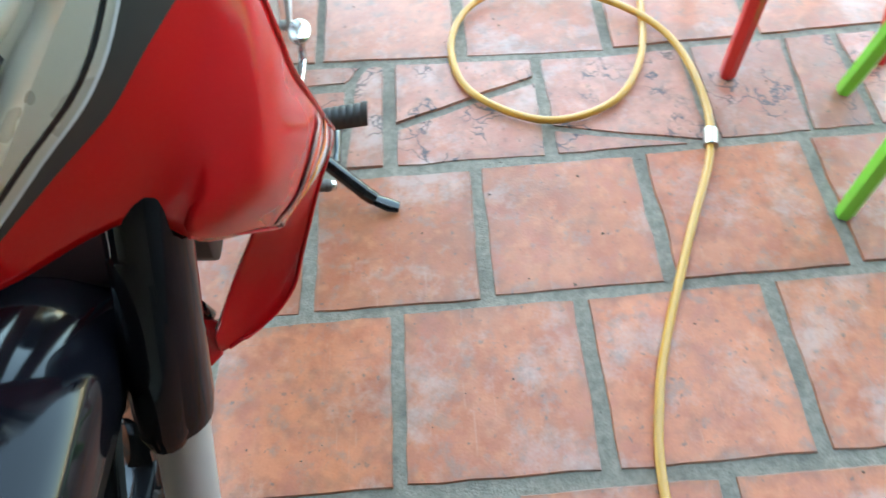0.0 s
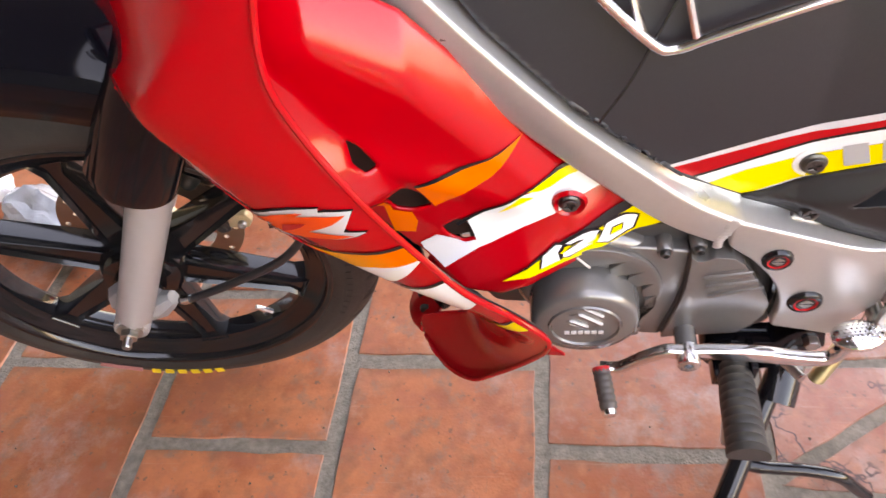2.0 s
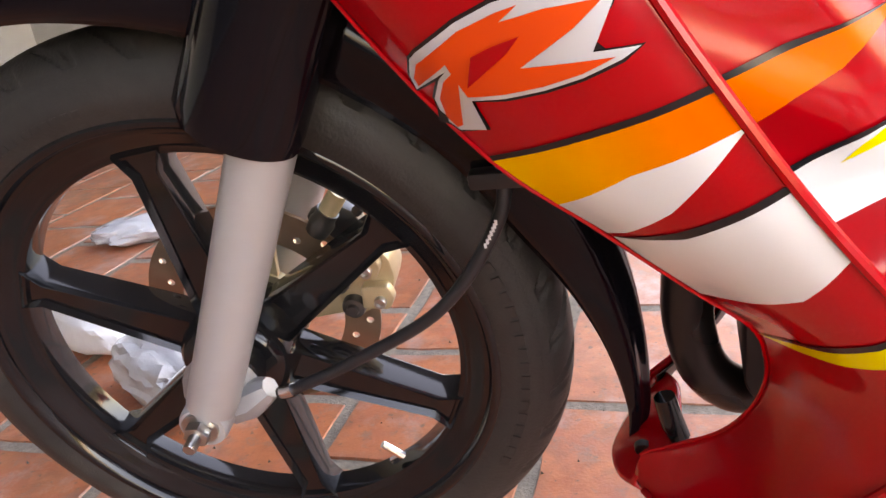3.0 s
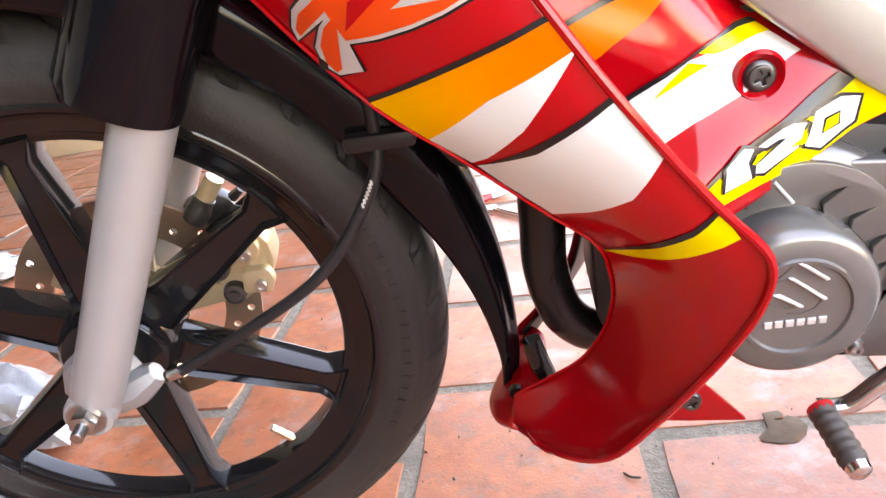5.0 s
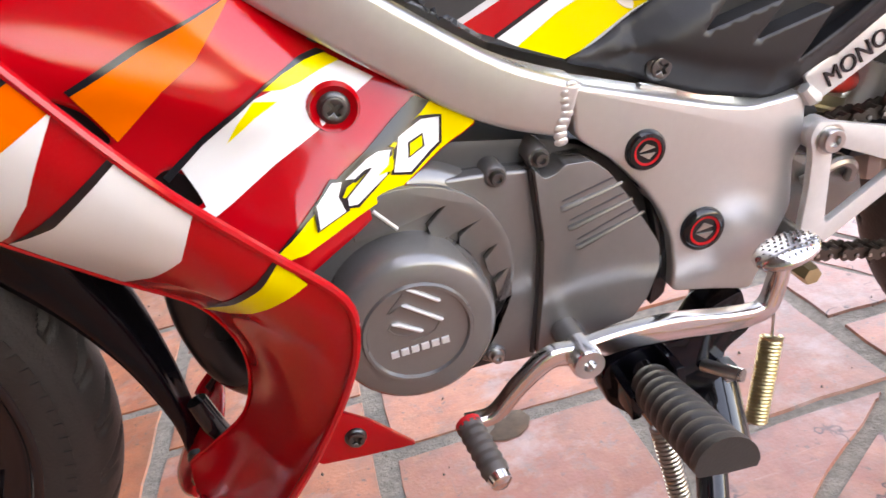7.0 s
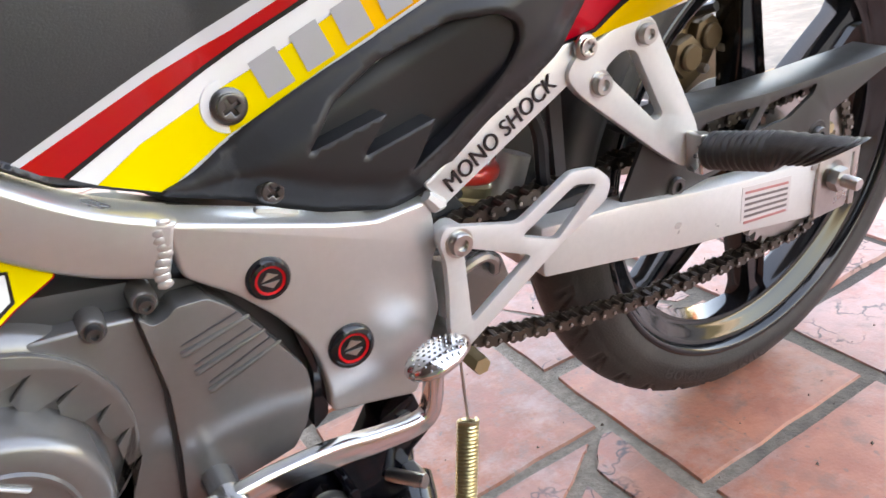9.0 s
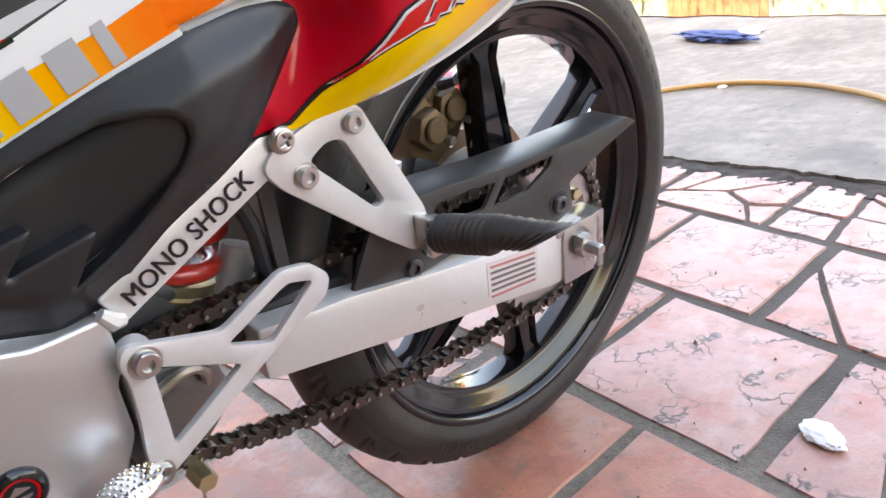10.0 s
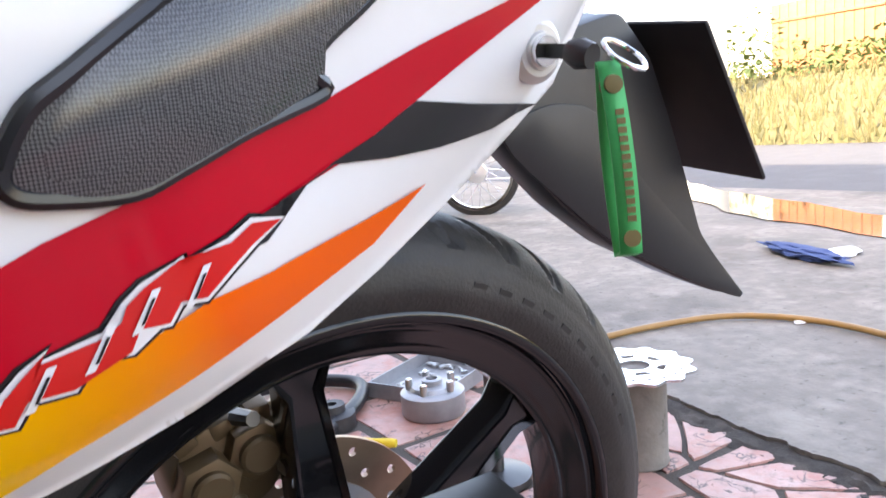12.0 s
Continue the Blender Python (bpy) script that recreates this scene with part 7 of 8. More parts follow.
sx("stripe_line", [(0.905, 0.4900), (0.918, 0.4935), (0.94, 0.4985), (0.959, 0.5165), (0.972, 0.525), (0.970, 0.528), (0.957, 0.5195), (0.938, 0.5015), (0.916, 0.4962), (0.905, 0.4930)], INK, 0.0017)
sx("black_wedge", [(1.1789, 0.6266), (1.2020, 0.6360), (1.2253, 0.6486), (1.2585, 0.6453), (1.3180, 0.6405), (1.2800, 0.6310), (1.2400, 0.6268), (1.2100, 0.6258)], INK, 0.0012)
# the model word as one jagged outlined shape with slanted strokes
WORD = [(0.9586, 0.5202), (0.9755, 0.5322), (0.9859, 0.5432), (1.0007, 0.5601), (1.0256, 0.5729), (1.0374, 0.5702), (1.0399, 0.5687), (1.0502, 0.5735), (1.0571, 0.5767), (1.0620, 0.5815), (1.0730, 0.5867), (1.0706, 0.5833), (1.0865, 0.5881), (1.0903, 0.5908), (1.0924, 0.5956), (1.0994, 0.6011), (1.1165, 0.6063), (1.1124, 0.6032), (1.1313, 0.6095), (1.1412, 0.6149), (1.1578, 0.6111), (1.1433, 0.6010), (1.1338, 0.5943), (1.1229, 0.5861), (1.1140, 0.5873), (1.1097, 0.5811), (1.1001, 0.5818), (1.0966, 0.5748), (1.0847, 0.5762), (1.0786, 0.5672), (1.0657, 0.5676), (1.0613, 0.5603), (1.0523, 0.5610), (1.0475, 0.5551), (1.0396, 0.5565), (1.0362, 0.5517), (1.0268, 0.5514), (1.0241, 0.5468), (1.0131, 0.5454), (0.9920, 0.5365), (0.9791, 0.5292), (0.9645, 0.5199)]

sx("word_outline", WORD, INK, 0.0015)
sx("word_border", shrunk(WORD, 0.0016), WHITE, 0.0024)
sx("word_fill", shrunk(WORD, 0.0034), REDWORD, 0.0033)
for x, z in [(1.0185, 0.5575), (1.0355, 0.5605), (1.0535, 0.5668), (1.0685, 0.5735), (1.0865, 0.5815), (1.1015, 0.5905), (1.1195, 0.5945)]:
    sx("word_gap", [(x - 0.0062, z - 0.0070), (x - 0.0030, z - 0.0064), (x + 0.0048, z + 0.0070), (x + 0.0018, z + 0.0066)], WHITE, 0.0041)
    sx("word_gap", [(x - 0.0030, z - 0.0040), (x - 0.0018, z - 0.0038), (x + 0.0026, z + 0.0042), (x + 0.0014, z + 0.0040)], INK, 0.0047)
sx("black_wedge", [(1.1200, 0.6040), (1.1290, 0.6085), (1.1514, 0.6150), (1.1700, 0.6218), (1.1850, 0.6285), (1.1789, 0.6266), (1.1680, 0.6215), (1.1543, 0.6167), (1.1534, 0.6126), (1.1541, 0.6081), (1.1481, 0.6030), (1.1406, 0.6016)], INK, 0.0023)
# carbon-look pod
POD = curve_pts([(1.0670, 0, 0.640), (1.0690, 0, 0.6325), (1.0800, 0, 0.6298), (1.1009, 0, 0.6290), (1.1170, 0, 0.6345), (1.1420, 0, 0.6440), (1.1765, 0, 0.6545), (1.1725, 0, 0.6610), (1.1719, 0, 0.6670), (1.1788, 0, 0.6745), (1.1983, 0, 0.6885), (1.212, 0, 0.704), (1.17, 0, 0.708), (1.125, 0, 0.6905), (1.1085, 0, 0.680), (1.0881, 0, 0.665), (1.0752, 0, 0.655)], 4, closed=True)
pod2 = [(p.x, p.z) for p in POD]
podf = lambda x, z: tail_y(x, z) - 0.003 - 0.008 * max(0.0, 1 - ((x - 1.14) * 0.88 + (z - 0.668) * 0.47) ** 2 / 0.0070 - (-(x - 1.14) * 0.47 + (z - 0.668) * 0.88) ** 2 / 0.0009)
pod = part("carbon_pod", sheet(pod2, podf, size=0.008), CARBON, tail, "carbon-weave side insert with black edge", smooth=60)
part("pod_edge", tube([(p[0], tail_y(p[0], p[1]) - 0.0025, p[1]) for p in pod2 + pod2[:1]], 0.0035, 8), INK, pod)
# seat lock with key
lockc = (1.305, 0.668)
ly = tail_y(*lockc)
lock = part("seat_lock", join(lathe([(0, ly - 0.006), (0.009, ly - 0.006), (0.0095, ly - 0.004), (0.0125, ly - 0.004), (0.0165, ly), (0.0165, ly + 0.004), (0, ly + 0.004)], lockc[0], lockc[1], 30, closed=False)), ALLOY, tail, "chrome seat lock with the key in it")
part("lock_barrel", lathe([(0, ly - 0.0085), (0.0075, ly - 0.0085), (0.008, ly - 0.007), (0.008, ly - 0.004), (0, ly - 0.004)], lockc[0], lockc[1], 20, closed=False), CHROME, lock)
KY = ly - 0.012
part("key", join(box(1.305, KY - 0.004, 0.668, 0.002, 0.024, 0.007), tube([(1.305, KY - 0.012, 0.668), (1.306, KY - 0.018, 0.667), (1.307, KY - 0.025, 0.666)], [0.0055, 0.0075, 0.006], 10)), PLASTIC, lock, "key with a black grip")
RC = Vector((1.316, KY - 0.036, 0.667))
part("key_ring", tube([RC + Vector((0.014 * math.cos(a), 0.006 * math.cos(a) + 0.011 * math.sin(a), 0.006 * math.sin(a))) for a in [2 * math.pi * k / 36 for k in range(37)]], 0.0013, 8), CHROME, lock)

# rear number plate holder, flap and plate
flap = [(1.30, 0.655), (1.35, 0.672), (1.418, 0.690), (1.4495, 0.662), (1.474, 0.6205), (1.4975, 0.577), (1.5205, 0.532), (1.541, 0.511), (1.588, 0.468), (1.545, 0.480), (1.4985, 0.500), (1.4285, 0.534), (1.379, 0.568), (1.3255, 0.616)]
fl = part("rear_flap", plate(rounded(flap, 0.008), -0.059, -0.030, bevel=0.004), PLASTIC, bike, "black plastic rear mudguard flap")
fin = curve_pts([(1.3265, 0, 0.616), (1.355, 0, 0.634), (1.392, 0, 0.632), (1.419, 0, 0.613), (1.4437, 0, 0.585), (1.490, 0, 0.546), (1.580, 0, 0.4715), (1.53, 0, 0.488), (1.4985, 0, 0.502), (1.4285, 0, 0.537), (1.379, 0, 0.571)], 4, closed=True)
part("flap_inner", plate([(p.x, p.z) for p in fin], -0.0615, -0.059, bevel=0.0005), PLASTIC, fl, "matte black inner flap")
PB = Matrix.Translation((1.4995, 0.0, 0.630)) @ Matrix.Rotation(radians(-37.5), 4, "Y")
part("number_plate", box(0, 0, 0, 0.004, 0.188, 0.136, 0.0018, m=PB), PLATEBLACK, bike, "black back of a number plate")
part("plate_stay", plate(rounded([(1.40, 0.69), (1.44, 0.69), (1.50, 0.62), (1.50, 0.60), (1.46, 0.60)], 0.006), -0.02, 0.02, bevel=0.002), PLASTIC, bike)

# green strap hanging straight down from the key ring
key_world = Matrix.Rotation(radians(LEAN_ANGLE), 4, "X") @ (RC + Vector((-0.013, -0.002, -0.003)))
strap = thing("key_strap", "bright green rubber key strap with brown print", "key strap", tuple(key_world))
bm = bmesh.new()
V = []
N = 26
for k in range(2 * N + 1):
    t = k / N if k <= N else 2 - k / N
    side = 1 if k <= N else -1
    bulge = 0.006 * math.sin(math.pi * min(1, t)) + 0.0015
    z = -0.088 * t
    x = 0.006 * t
    V.append([bm.verts.new((x + w * 0.0050, side * bulge + 0.004 * t * side, z)) for w in (-1, 1)])
for a, b in zip(V, V[1:]):
    bm.faces.new((a[0], a[1], b[1], b[0]))
sb = thicken(part("strap_band", bm, GREENSTRAP, strap, "green rubber band"), 0.0016, 0)
part("strap_rivet", lathe([(0, -0.007), (0.004, -0.0065), (0.0045, -0.003), (0.0045, 0.006), (0, 0.007)], 0.001, -0.010, 14, closed=False), BROWNINK, sb)
for k in range(13):
    z = -0.022 - k * 0.0039
    t = -z / 0.088
    y = -(0.006 * math.sin(math.pi * t) + 0.0015) - 0.004 * t - 0.0014
    part("print_bar", box(0.006 * t + 0.001, y, z, 0.0038, 0.0006, 0.0026), BROWNINK, sb, smooth=0)
part("print_spot", lathe([(0, -0.0085), (0.004, -0.0085), (0.004, -0.007), (0, -0.007)], 0.006, -0.078, 14, closed=False), BROWNINK, sb)
strap.rotation_euler = (0, 0, radians(-32))


# ---- setting ----
def slab(name, x0, x1, y0, y1, z, mat, label, thick=0.1, category="ground"):
    ob = link(name, box((x0 + x1) / 2, (y0 + y1) / 2, z - thick / 2, x1 - x0, y1 - y0, thick), mat, smooth=0)
    return tagged(ob, label, category, kind="structure")


slab("ground", -80, 120, -80, 120, -0.05, ASPHALT, "grey asphalt street ground reaching the horizon", 0.3)
floor = slab("floor", -5.0, 2.5, -3.2, 6.0, -0.0028, MORTAR, "grey mortar bed under terracotta floor tiles", 0.06, "floor")

# concrete yard with a broken edge along the tiles
rnd = random.Random(7)
edge = [(2.19 + 0.12 * max(-0.6, min(0.7, y)) + 0.012 * noise.noise((y * 5.0, 1.0, 0)) + 0.012 * noise.noise((y * 23.0, 4.0, 0)) + 0.009 * noise.noise((y * 61.0, 8.0, 0)), y) for y in [-3.2 + 0.011 * k for k in range(840)]]
bm = bmesh.new()
top = [bm.verts.new((x, y, 0.012 + 0.004 * noise.noise((y * 7, 0, 5)))) for x, y in edge]
far = [bm.verts.new((5.9, y, -0.008)) for x, y in edge]
low = [bm.verts.new((x + 0.006 - 0.03 * noise.noise((y * 13, 2, 2)), y, -0.03)) for x, y in edge]
for k in range(len(edge) - 1):
    bm.faces.new((top[k], far[k], far[k + 1], top[k + 1]))
    bm.faces.new((low[k], top[k], top[k + 1], low[k + 1]))
tagged(link("pavement", bm, CONCRETE, smooth=30), "worn grey concrete yard with a broken edge", "pavement", kind="structure")
# strip of dark soil washed into the broken joint along the yard
bm = bmesh.new()
grid = [[bm.verts.new((x + 0.012 - 0.075 * u / 6, y, 0.0065 - 0.0125 * abs(u / 6 - 0.35) + 0.006 * noise.noise((y * 19, u * 0.9, 3)) + 0.004 * noise.noise((y * 60, u * 2.0, 9)))) for u in range(7)] for x, y in edge[150:560]]
for A, B in zip(grid, grid[1:]):
    for i in range(6):
        bm.faces.new((A[i], A[i + 1], B[i + 1], B[i]))
tagged(link("soil", facing(bm, (0, 0, 1)), SOIL, smooth=20), "dark damp soil in the broken joint beside the concrete", "soil", kind="stuff")

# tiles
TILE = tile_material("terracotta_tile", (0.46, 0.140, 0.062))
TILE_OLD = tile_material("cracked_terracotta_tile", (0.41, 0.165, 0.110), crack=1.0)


def clip(poly, p, n):
    """Part of a convex polygon on the side of the line through p to which n points."""
    out = []
    for i, a in enumerate(poly):
        b = poly[(i + 1) % len(poly)]
        da, db = (a - p).dot(n), (b - p).dot(n)
        if da >= 0:
            out.append(a)
        if da * db < 0:
            out.append(a.lerp(b, da / (da - db)))
    return out


def tile_bm(w, h, pieces, seed, gap=0.0022, uneven=0.0):
    """One tile, whole or broken into pieces, with worn edges."""
    r = random.Random(seed)
    rect = [Vector((-w / 2, -h / 2)), Vector((w / 2, -h / 2)), Vector((w / 2, h / 2)), Vector((-w / 2, h / 2))]
    cells = [rect]
    if pieces > 1:
        seeds = [Vector((r.uniform(-w / 2, w / 2), r.uniform(-h / 2, h / 2))) for _ in range(pieces)]
        cells = []
        for i, s in enumerate(seeds):
            poly = rect
            for j, t in enumerate(seeds):
                if i != j and len(poly) > 2:
                    n = (s - t).normalized()
                    poly = clip(poly, (s + t) / 2 + n * gap * r.uniform(0.3, 1.6), n)
            if len(poly) > 2:
                cells.append(poly)
    bm = bmesh.new()
    for poly in cells:
        pts = []
        m = len(poly)
        for i, a in enumerate(poly):
            b = poly[(i + 1) % m]
            n = 6 if (b - a).length > 0.15 else 4
            for k in range(n):
                q = a.lerp(b, k / n)
                d = (b - a).normalized()
                jit = (0.0032 if pieces > 5 else 0.0016) * r.uniform(-1, 1.4) if k else 0.002
                pts.append(q + Vector((-d.y, d.x)) * jit)
        tilt = Vector((r.uniform(-1, 1), r.uniform(-1, 1))) * (0.006 if pieces > 1 else 0.003)
        lift = r.uniform(-0.0012, 0.0012) + uneven * r.uniform(-0.6, 1.0)
        c = sum(pts, Vector((0, 0))) / len(pts)
        up, lo = [], []
        for q in pts:
            s = q + (c - q).normalized() * 0.0035
            up.append(bm.verts.new((s.x, s.y, lift + s.dot(tilt))))
            lo.append(bm.verts.new((q.x, q.y, lift - 0.007 - uneven)))
        bm.faces.new(up)
        for i in range(len(pts)):
            j = (i + 1) % len(pts)
            bm.faces.new((lo[i], lo[j], up[j], up[i]))
    return bm


PX, PY, JOINT = 0.2855, 0.2855, 0.018
near, farther = [], []


def askew(x, y):
    """The hand-laid rows turn a little towards the yard."""
    k = 0.02 + 0.20 * min(1.0, max(0.0, (x - 0.75) / 1.1))
    return x + k * max(-0.6, min(0.5, y + 0.10)) * min(1.0, max(0.0, (x - 0.4) / 0.3))


for i in range(-17, 8):
    for j in range(-11, 22):
        x0 = 0.185 + PX * i
        cx = x0 + PX / 2
        cy = (0.015 if i % 2 == 0 else -0.1325) + PY * j - PY / 2 + 0.004 * noise.noise((i * 1.7, j * 1.3, 0))
        if cx > 2.15 or cy > 5.8 or cy < -3.1:
            continue
        if -1.45 < cx and -1.5 < cy < 1.75 and not (cx < -0.6 and cy < -0.6):
            near.append((cx, cy))
        else:
            farther.append((cx, cy))
meshes = {}
near_tiles = near[:296]
for cx, cy in near_tiles:
    old = cx > 1.32 or (0.75 < cx < 1.05 and cy < -0.1) or (cx > 1.03 and cy > 0.15)
    k = rnd.randrange(5)
    pcs = 1
    if old:
        pcs = rnd.choice((3, 4, 5) if cx > 1.88 else (2, 3, 4, 5) if cx < 1.06 and cy < 0 else (1, 1, 2, 3))
    wide = 0.72 < cx < 1.1 and -0.6 < cy < -0.1
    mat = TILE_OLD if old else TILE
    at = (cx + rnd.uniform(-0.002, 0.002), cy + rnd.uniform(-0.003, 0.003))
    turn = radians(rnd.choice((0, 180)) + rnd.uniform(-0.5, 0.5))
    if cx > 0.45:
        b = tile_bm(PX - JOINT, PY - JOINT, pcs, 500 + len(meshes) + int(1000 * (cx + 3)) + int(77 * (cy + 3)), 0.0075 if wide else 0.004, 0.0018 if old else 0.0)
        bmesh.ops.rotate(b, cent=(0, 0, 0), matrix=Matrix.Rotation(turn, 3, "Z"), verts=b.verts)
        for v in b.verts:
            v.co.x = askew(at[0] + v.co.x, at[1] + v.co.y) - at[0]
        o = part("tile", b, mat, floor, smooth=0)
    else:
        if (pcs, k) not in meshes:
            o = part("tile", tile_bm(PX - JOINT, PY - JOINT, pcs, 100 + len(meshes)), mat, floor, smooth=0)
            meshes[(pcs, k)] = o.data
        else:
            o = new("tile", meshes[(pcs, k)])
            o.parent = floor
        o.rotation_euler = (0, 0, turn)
    o.location = (*at, 0)
bm = bmesh.new()
for n_, (cx, cy) in enumerate(farther + near[296:]):
    b = [bm.verts.new((cx + sx_ * (PX - JOINT) / 2, cy + sy_ * (PY - JOINT) / 2, rnd.uniform(-0.001, 0.001))) for sx_, sy_ in ((-1, -1), (1, -1), (1, 1), (-1, 1))]
    bm.faces.new(b)
    c = [bm.verts.new(v.co + Vector((0, 0, -0.006))) for v in b]
    for k in range(4):
        bm.faces.new((c[k], c[(k + 1) % 4], b[(k + 1) % 4], b[k]))
ft = part("far_tiles", bm, TILE, floor, smooth=0)
ft["kind"] = "stuff"
ft["label"] = "further rows of terracotta tiles"

# loose grit and crumbs of mortar on the paving
gr = random.Random(41)
bm = bmesh.new()
for k in range(900):
    x, y = gr.uniform(-0.8, 2.3), gr.uniform(-1.3, 1.5)
    r = gr.choice((0.0007, 0.001, 0.0012, 0.0016, 0.0024)) * (1.5 if x > 1.5 else 1.0)
    a = gr.uniform(0, 6.28)
    ring = [bm.verts.new((x + r * gr.uniform(0.6, 1.5) * math.cos(a + q * 2.1), y + r * gr.uniform(0.6, 1.5) * math.sin(a + q * 2.1), 0.0)) for q in range(3)]
    tip = bm.verts.new((x, y, 0.0022 + r * gr.uniform(0.5, 1.2)))
    for q in range(3):
        bm.faces.new((ring[q], ring[(q + 1) % 3], tip))
tagged(link("grit", bm, GRIT, smooth=0), "loose dark grit scattered over the floor tiles", "grit", kind="stuff")

# street: kerb strip, puddle, dry grass, far wall and gate
shore = curve_pts([(4.10, 0.45, 0), (4.27, 1.02, 0), (4.43, 1.41, 0), (4.56, 1.80, 0), (4.94, 2.46, 0), (5.55, 3.20, 0), (6.6, 4.2, 0), (7.2, 4.7, 0), (6.8, 4.15, 0), (5.95, 3.30, 0), (5.32, 2.24, 0), (4.85, 1.29, 0), (4.60, 0.70, 0), (4.35, 0.20, 0)], 8, closed=True)
bm = bmesh.new()
bm.faces.new([bm.verts.new((p.x + 0.07 * noise.noise((p.x * 3, p.y * 3, 0)), p.y + 0.07 * noise.noise((p.x * 3, p.y * 3, 7)), 0.006)) for p in shore])
tagged(link("water", bm, WET, smooth=0), "still shallow puddle along the edge of the street", "puddle", kind="structure")


def bank_z(x, y):
    """Height of the grassy bank across the street."""
    return -0.06 + 1.15 * min(1.0, max(0.0, (x - 11.0) / 6.0)) ** 0.9 + 0.06 * noise.noise((x * 0.7, y * 0.7, 0))


bm = bmesh.new()
grid = [[bm.verts.new((11.0 + 0.5 * i, -40 + 1.0 * j, bank_z(11.0 + 0.5 * i, -40 + 1.0 * j) - (0.3 if i == 0 else 0))) for i in range(40)] for j in range(120)]
for A, B in zip(grid, grid[1:]):
    for i in range(39):
        bm.faces.new((A[i], A[i + 1], B[i + 1], B[i]))
tagged(link("verge", facing(bm, (0, 0, 1)), GRASSM), "sunlit bank of dry grass", "ground", kind="structure")
slab("wall_far", 30, 30.4, -60, 80, 4.4, WALLPALE, "pale rendered wall across the street", 4.6, "wall")

bm = bmesh.new()
r2 = random.Random(3)
for _ in range(14000):
    x, y = 11.1 + 8 * r2.random() ** 1.3, r2.uniform(-6, 26)
    hgt, a = r2.uniform(0.08, 0.34), r2.uniform(0, 6.28)
    w = 0.022
    z = bank_z(x, y)
    v1 = bm.verts.new((x - w * math.sin(a), y + w * math.cos(a), z - 0.02))
    v2 = bm.verts.new((x + w * math.sin(a), y - w * math.cos(a), z - 0.02))
    v3 = bm.verts.new((x + r2.uniform(-0.12, 0.12), y + r2.uniform(-0.12, 0.12), z + hgt))
    bm.faces.new((v1, v2, v3))
tagged(link("grass", bm, GRASSM, smooth=0), "tufts of dry yellow-green grass", "grass", kind="stuff")
bm = bmesh.new()
for _ in range(9000):
    x, y = r2.uniform(16.5, 19.5), r2.uniform(-6, 30)
    top = 0.35 + 1.5 * max(0.0, 0.35 + 0.9 * noise.noise((y * 0.45, x * 0.3, 0)))
    z = bank_z(x, y) + r2.uniform(0.0, top)
    s = r2.uniform(0.04, 0.11)
    a, b = r2.uniform(0, 6.28), r2.uniform(-1, 1)
    u, v = Vector((math.cos(a), math.sin(a), b)) * s, Vector((-math.sin(a), math.cos(a), 0.6)) * s
    c = Vector((x, y, z))
    bm.faces.new([bm.verts.new(c + q) for q in (-u, v * 0.5, u, -v * 0.5)])
tagged(link("hedge", bm, FOLIAGE, smooth=0), "loose green bushes on top of the bank", "bush", kind="stuff")


def far_gate(x, y, w):
    g = thing("rusty_gate", "rust-red sheet metal gate behind the bank", "gate", (x, y, 0.9))
    for k in range(int(w / 0.25)):
        part("gate_panel", box(0, -w / 2 + 0.25 * k + 0.125, 1.1, 0.06, 0.235, 2.3, 0.01), WALLRUST, g)
    part("gate_rail", box(-0.05, 0, 1.8, 0.05, w, 0.08, 0.01), WALLRUST, g)


far_gate(20.5, 10.4, 3.0)
# this one stands in for an unidentified dark brown structure
far_gate(20.5, 19.5, 3.0)
post = thing("concrete_post", "white painted concrete gate post", "post", (14.2, 9.35, 0.3))
part("post_shaft", box(0, 0, 1.5, 0.6, 0.6, 3.2, 0.03), WHITEWASH, post)
part("post_base", box(0, 0, 0.05, 0.75, 0.75, 0.6, 0.03), WHITEWASH, post)


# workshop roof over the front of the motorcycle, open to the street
# out of view; inferred from dark reflections, its edge placed to shape the light
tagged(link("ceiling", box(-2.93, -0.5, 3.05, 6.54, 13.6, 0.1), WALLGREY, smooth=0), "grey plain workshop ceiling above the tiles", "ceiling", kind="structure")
# added out of view to close the place
tagged(link("wall_back", box(-3.55, 6.25, 1.5, 5.3, 0.12, 3.1), WALLPALE, smooth=0), "plain pale unseen closing wall", "wall", kind="structure")
# added out of view, tall enough to keep the sun off the motorcycle
tagged(link("wall_side", box(-6.25, 0.5, 5.0, 0.12, 40.0, 10.1), WALLPALE, smooth=0), "tall plain pale unseen wall that blocks the sun", "wall", kind="structure")
# added out of view; hides sky so the left flank stays darker
tagged(link("wall_front", box(-2.75, -3.4, 1.5, 6.9, 0.12, 3.1), WALLGREY, smooth=0), "plain grey unseen wall that dims the left flank", "wall", kind="structure")

# ---- loose things ----
WATER = material("muddy_water", (0.115, 0.075, 0.05), 0.5, grain=0.5, scale=90, dirt=0.9, dirt_color=(0.36, 0.14, 0.06), rough_var=0.1)
WATER.node_tree.nodes["Principled BSDF"].inputs["Specular IOR Level"].default_value = 0.06
TWIG = material("dry_twig", (0.05, 0.04, 0.03), 0.8, grain=0.3, scale=200, bump=0.3)


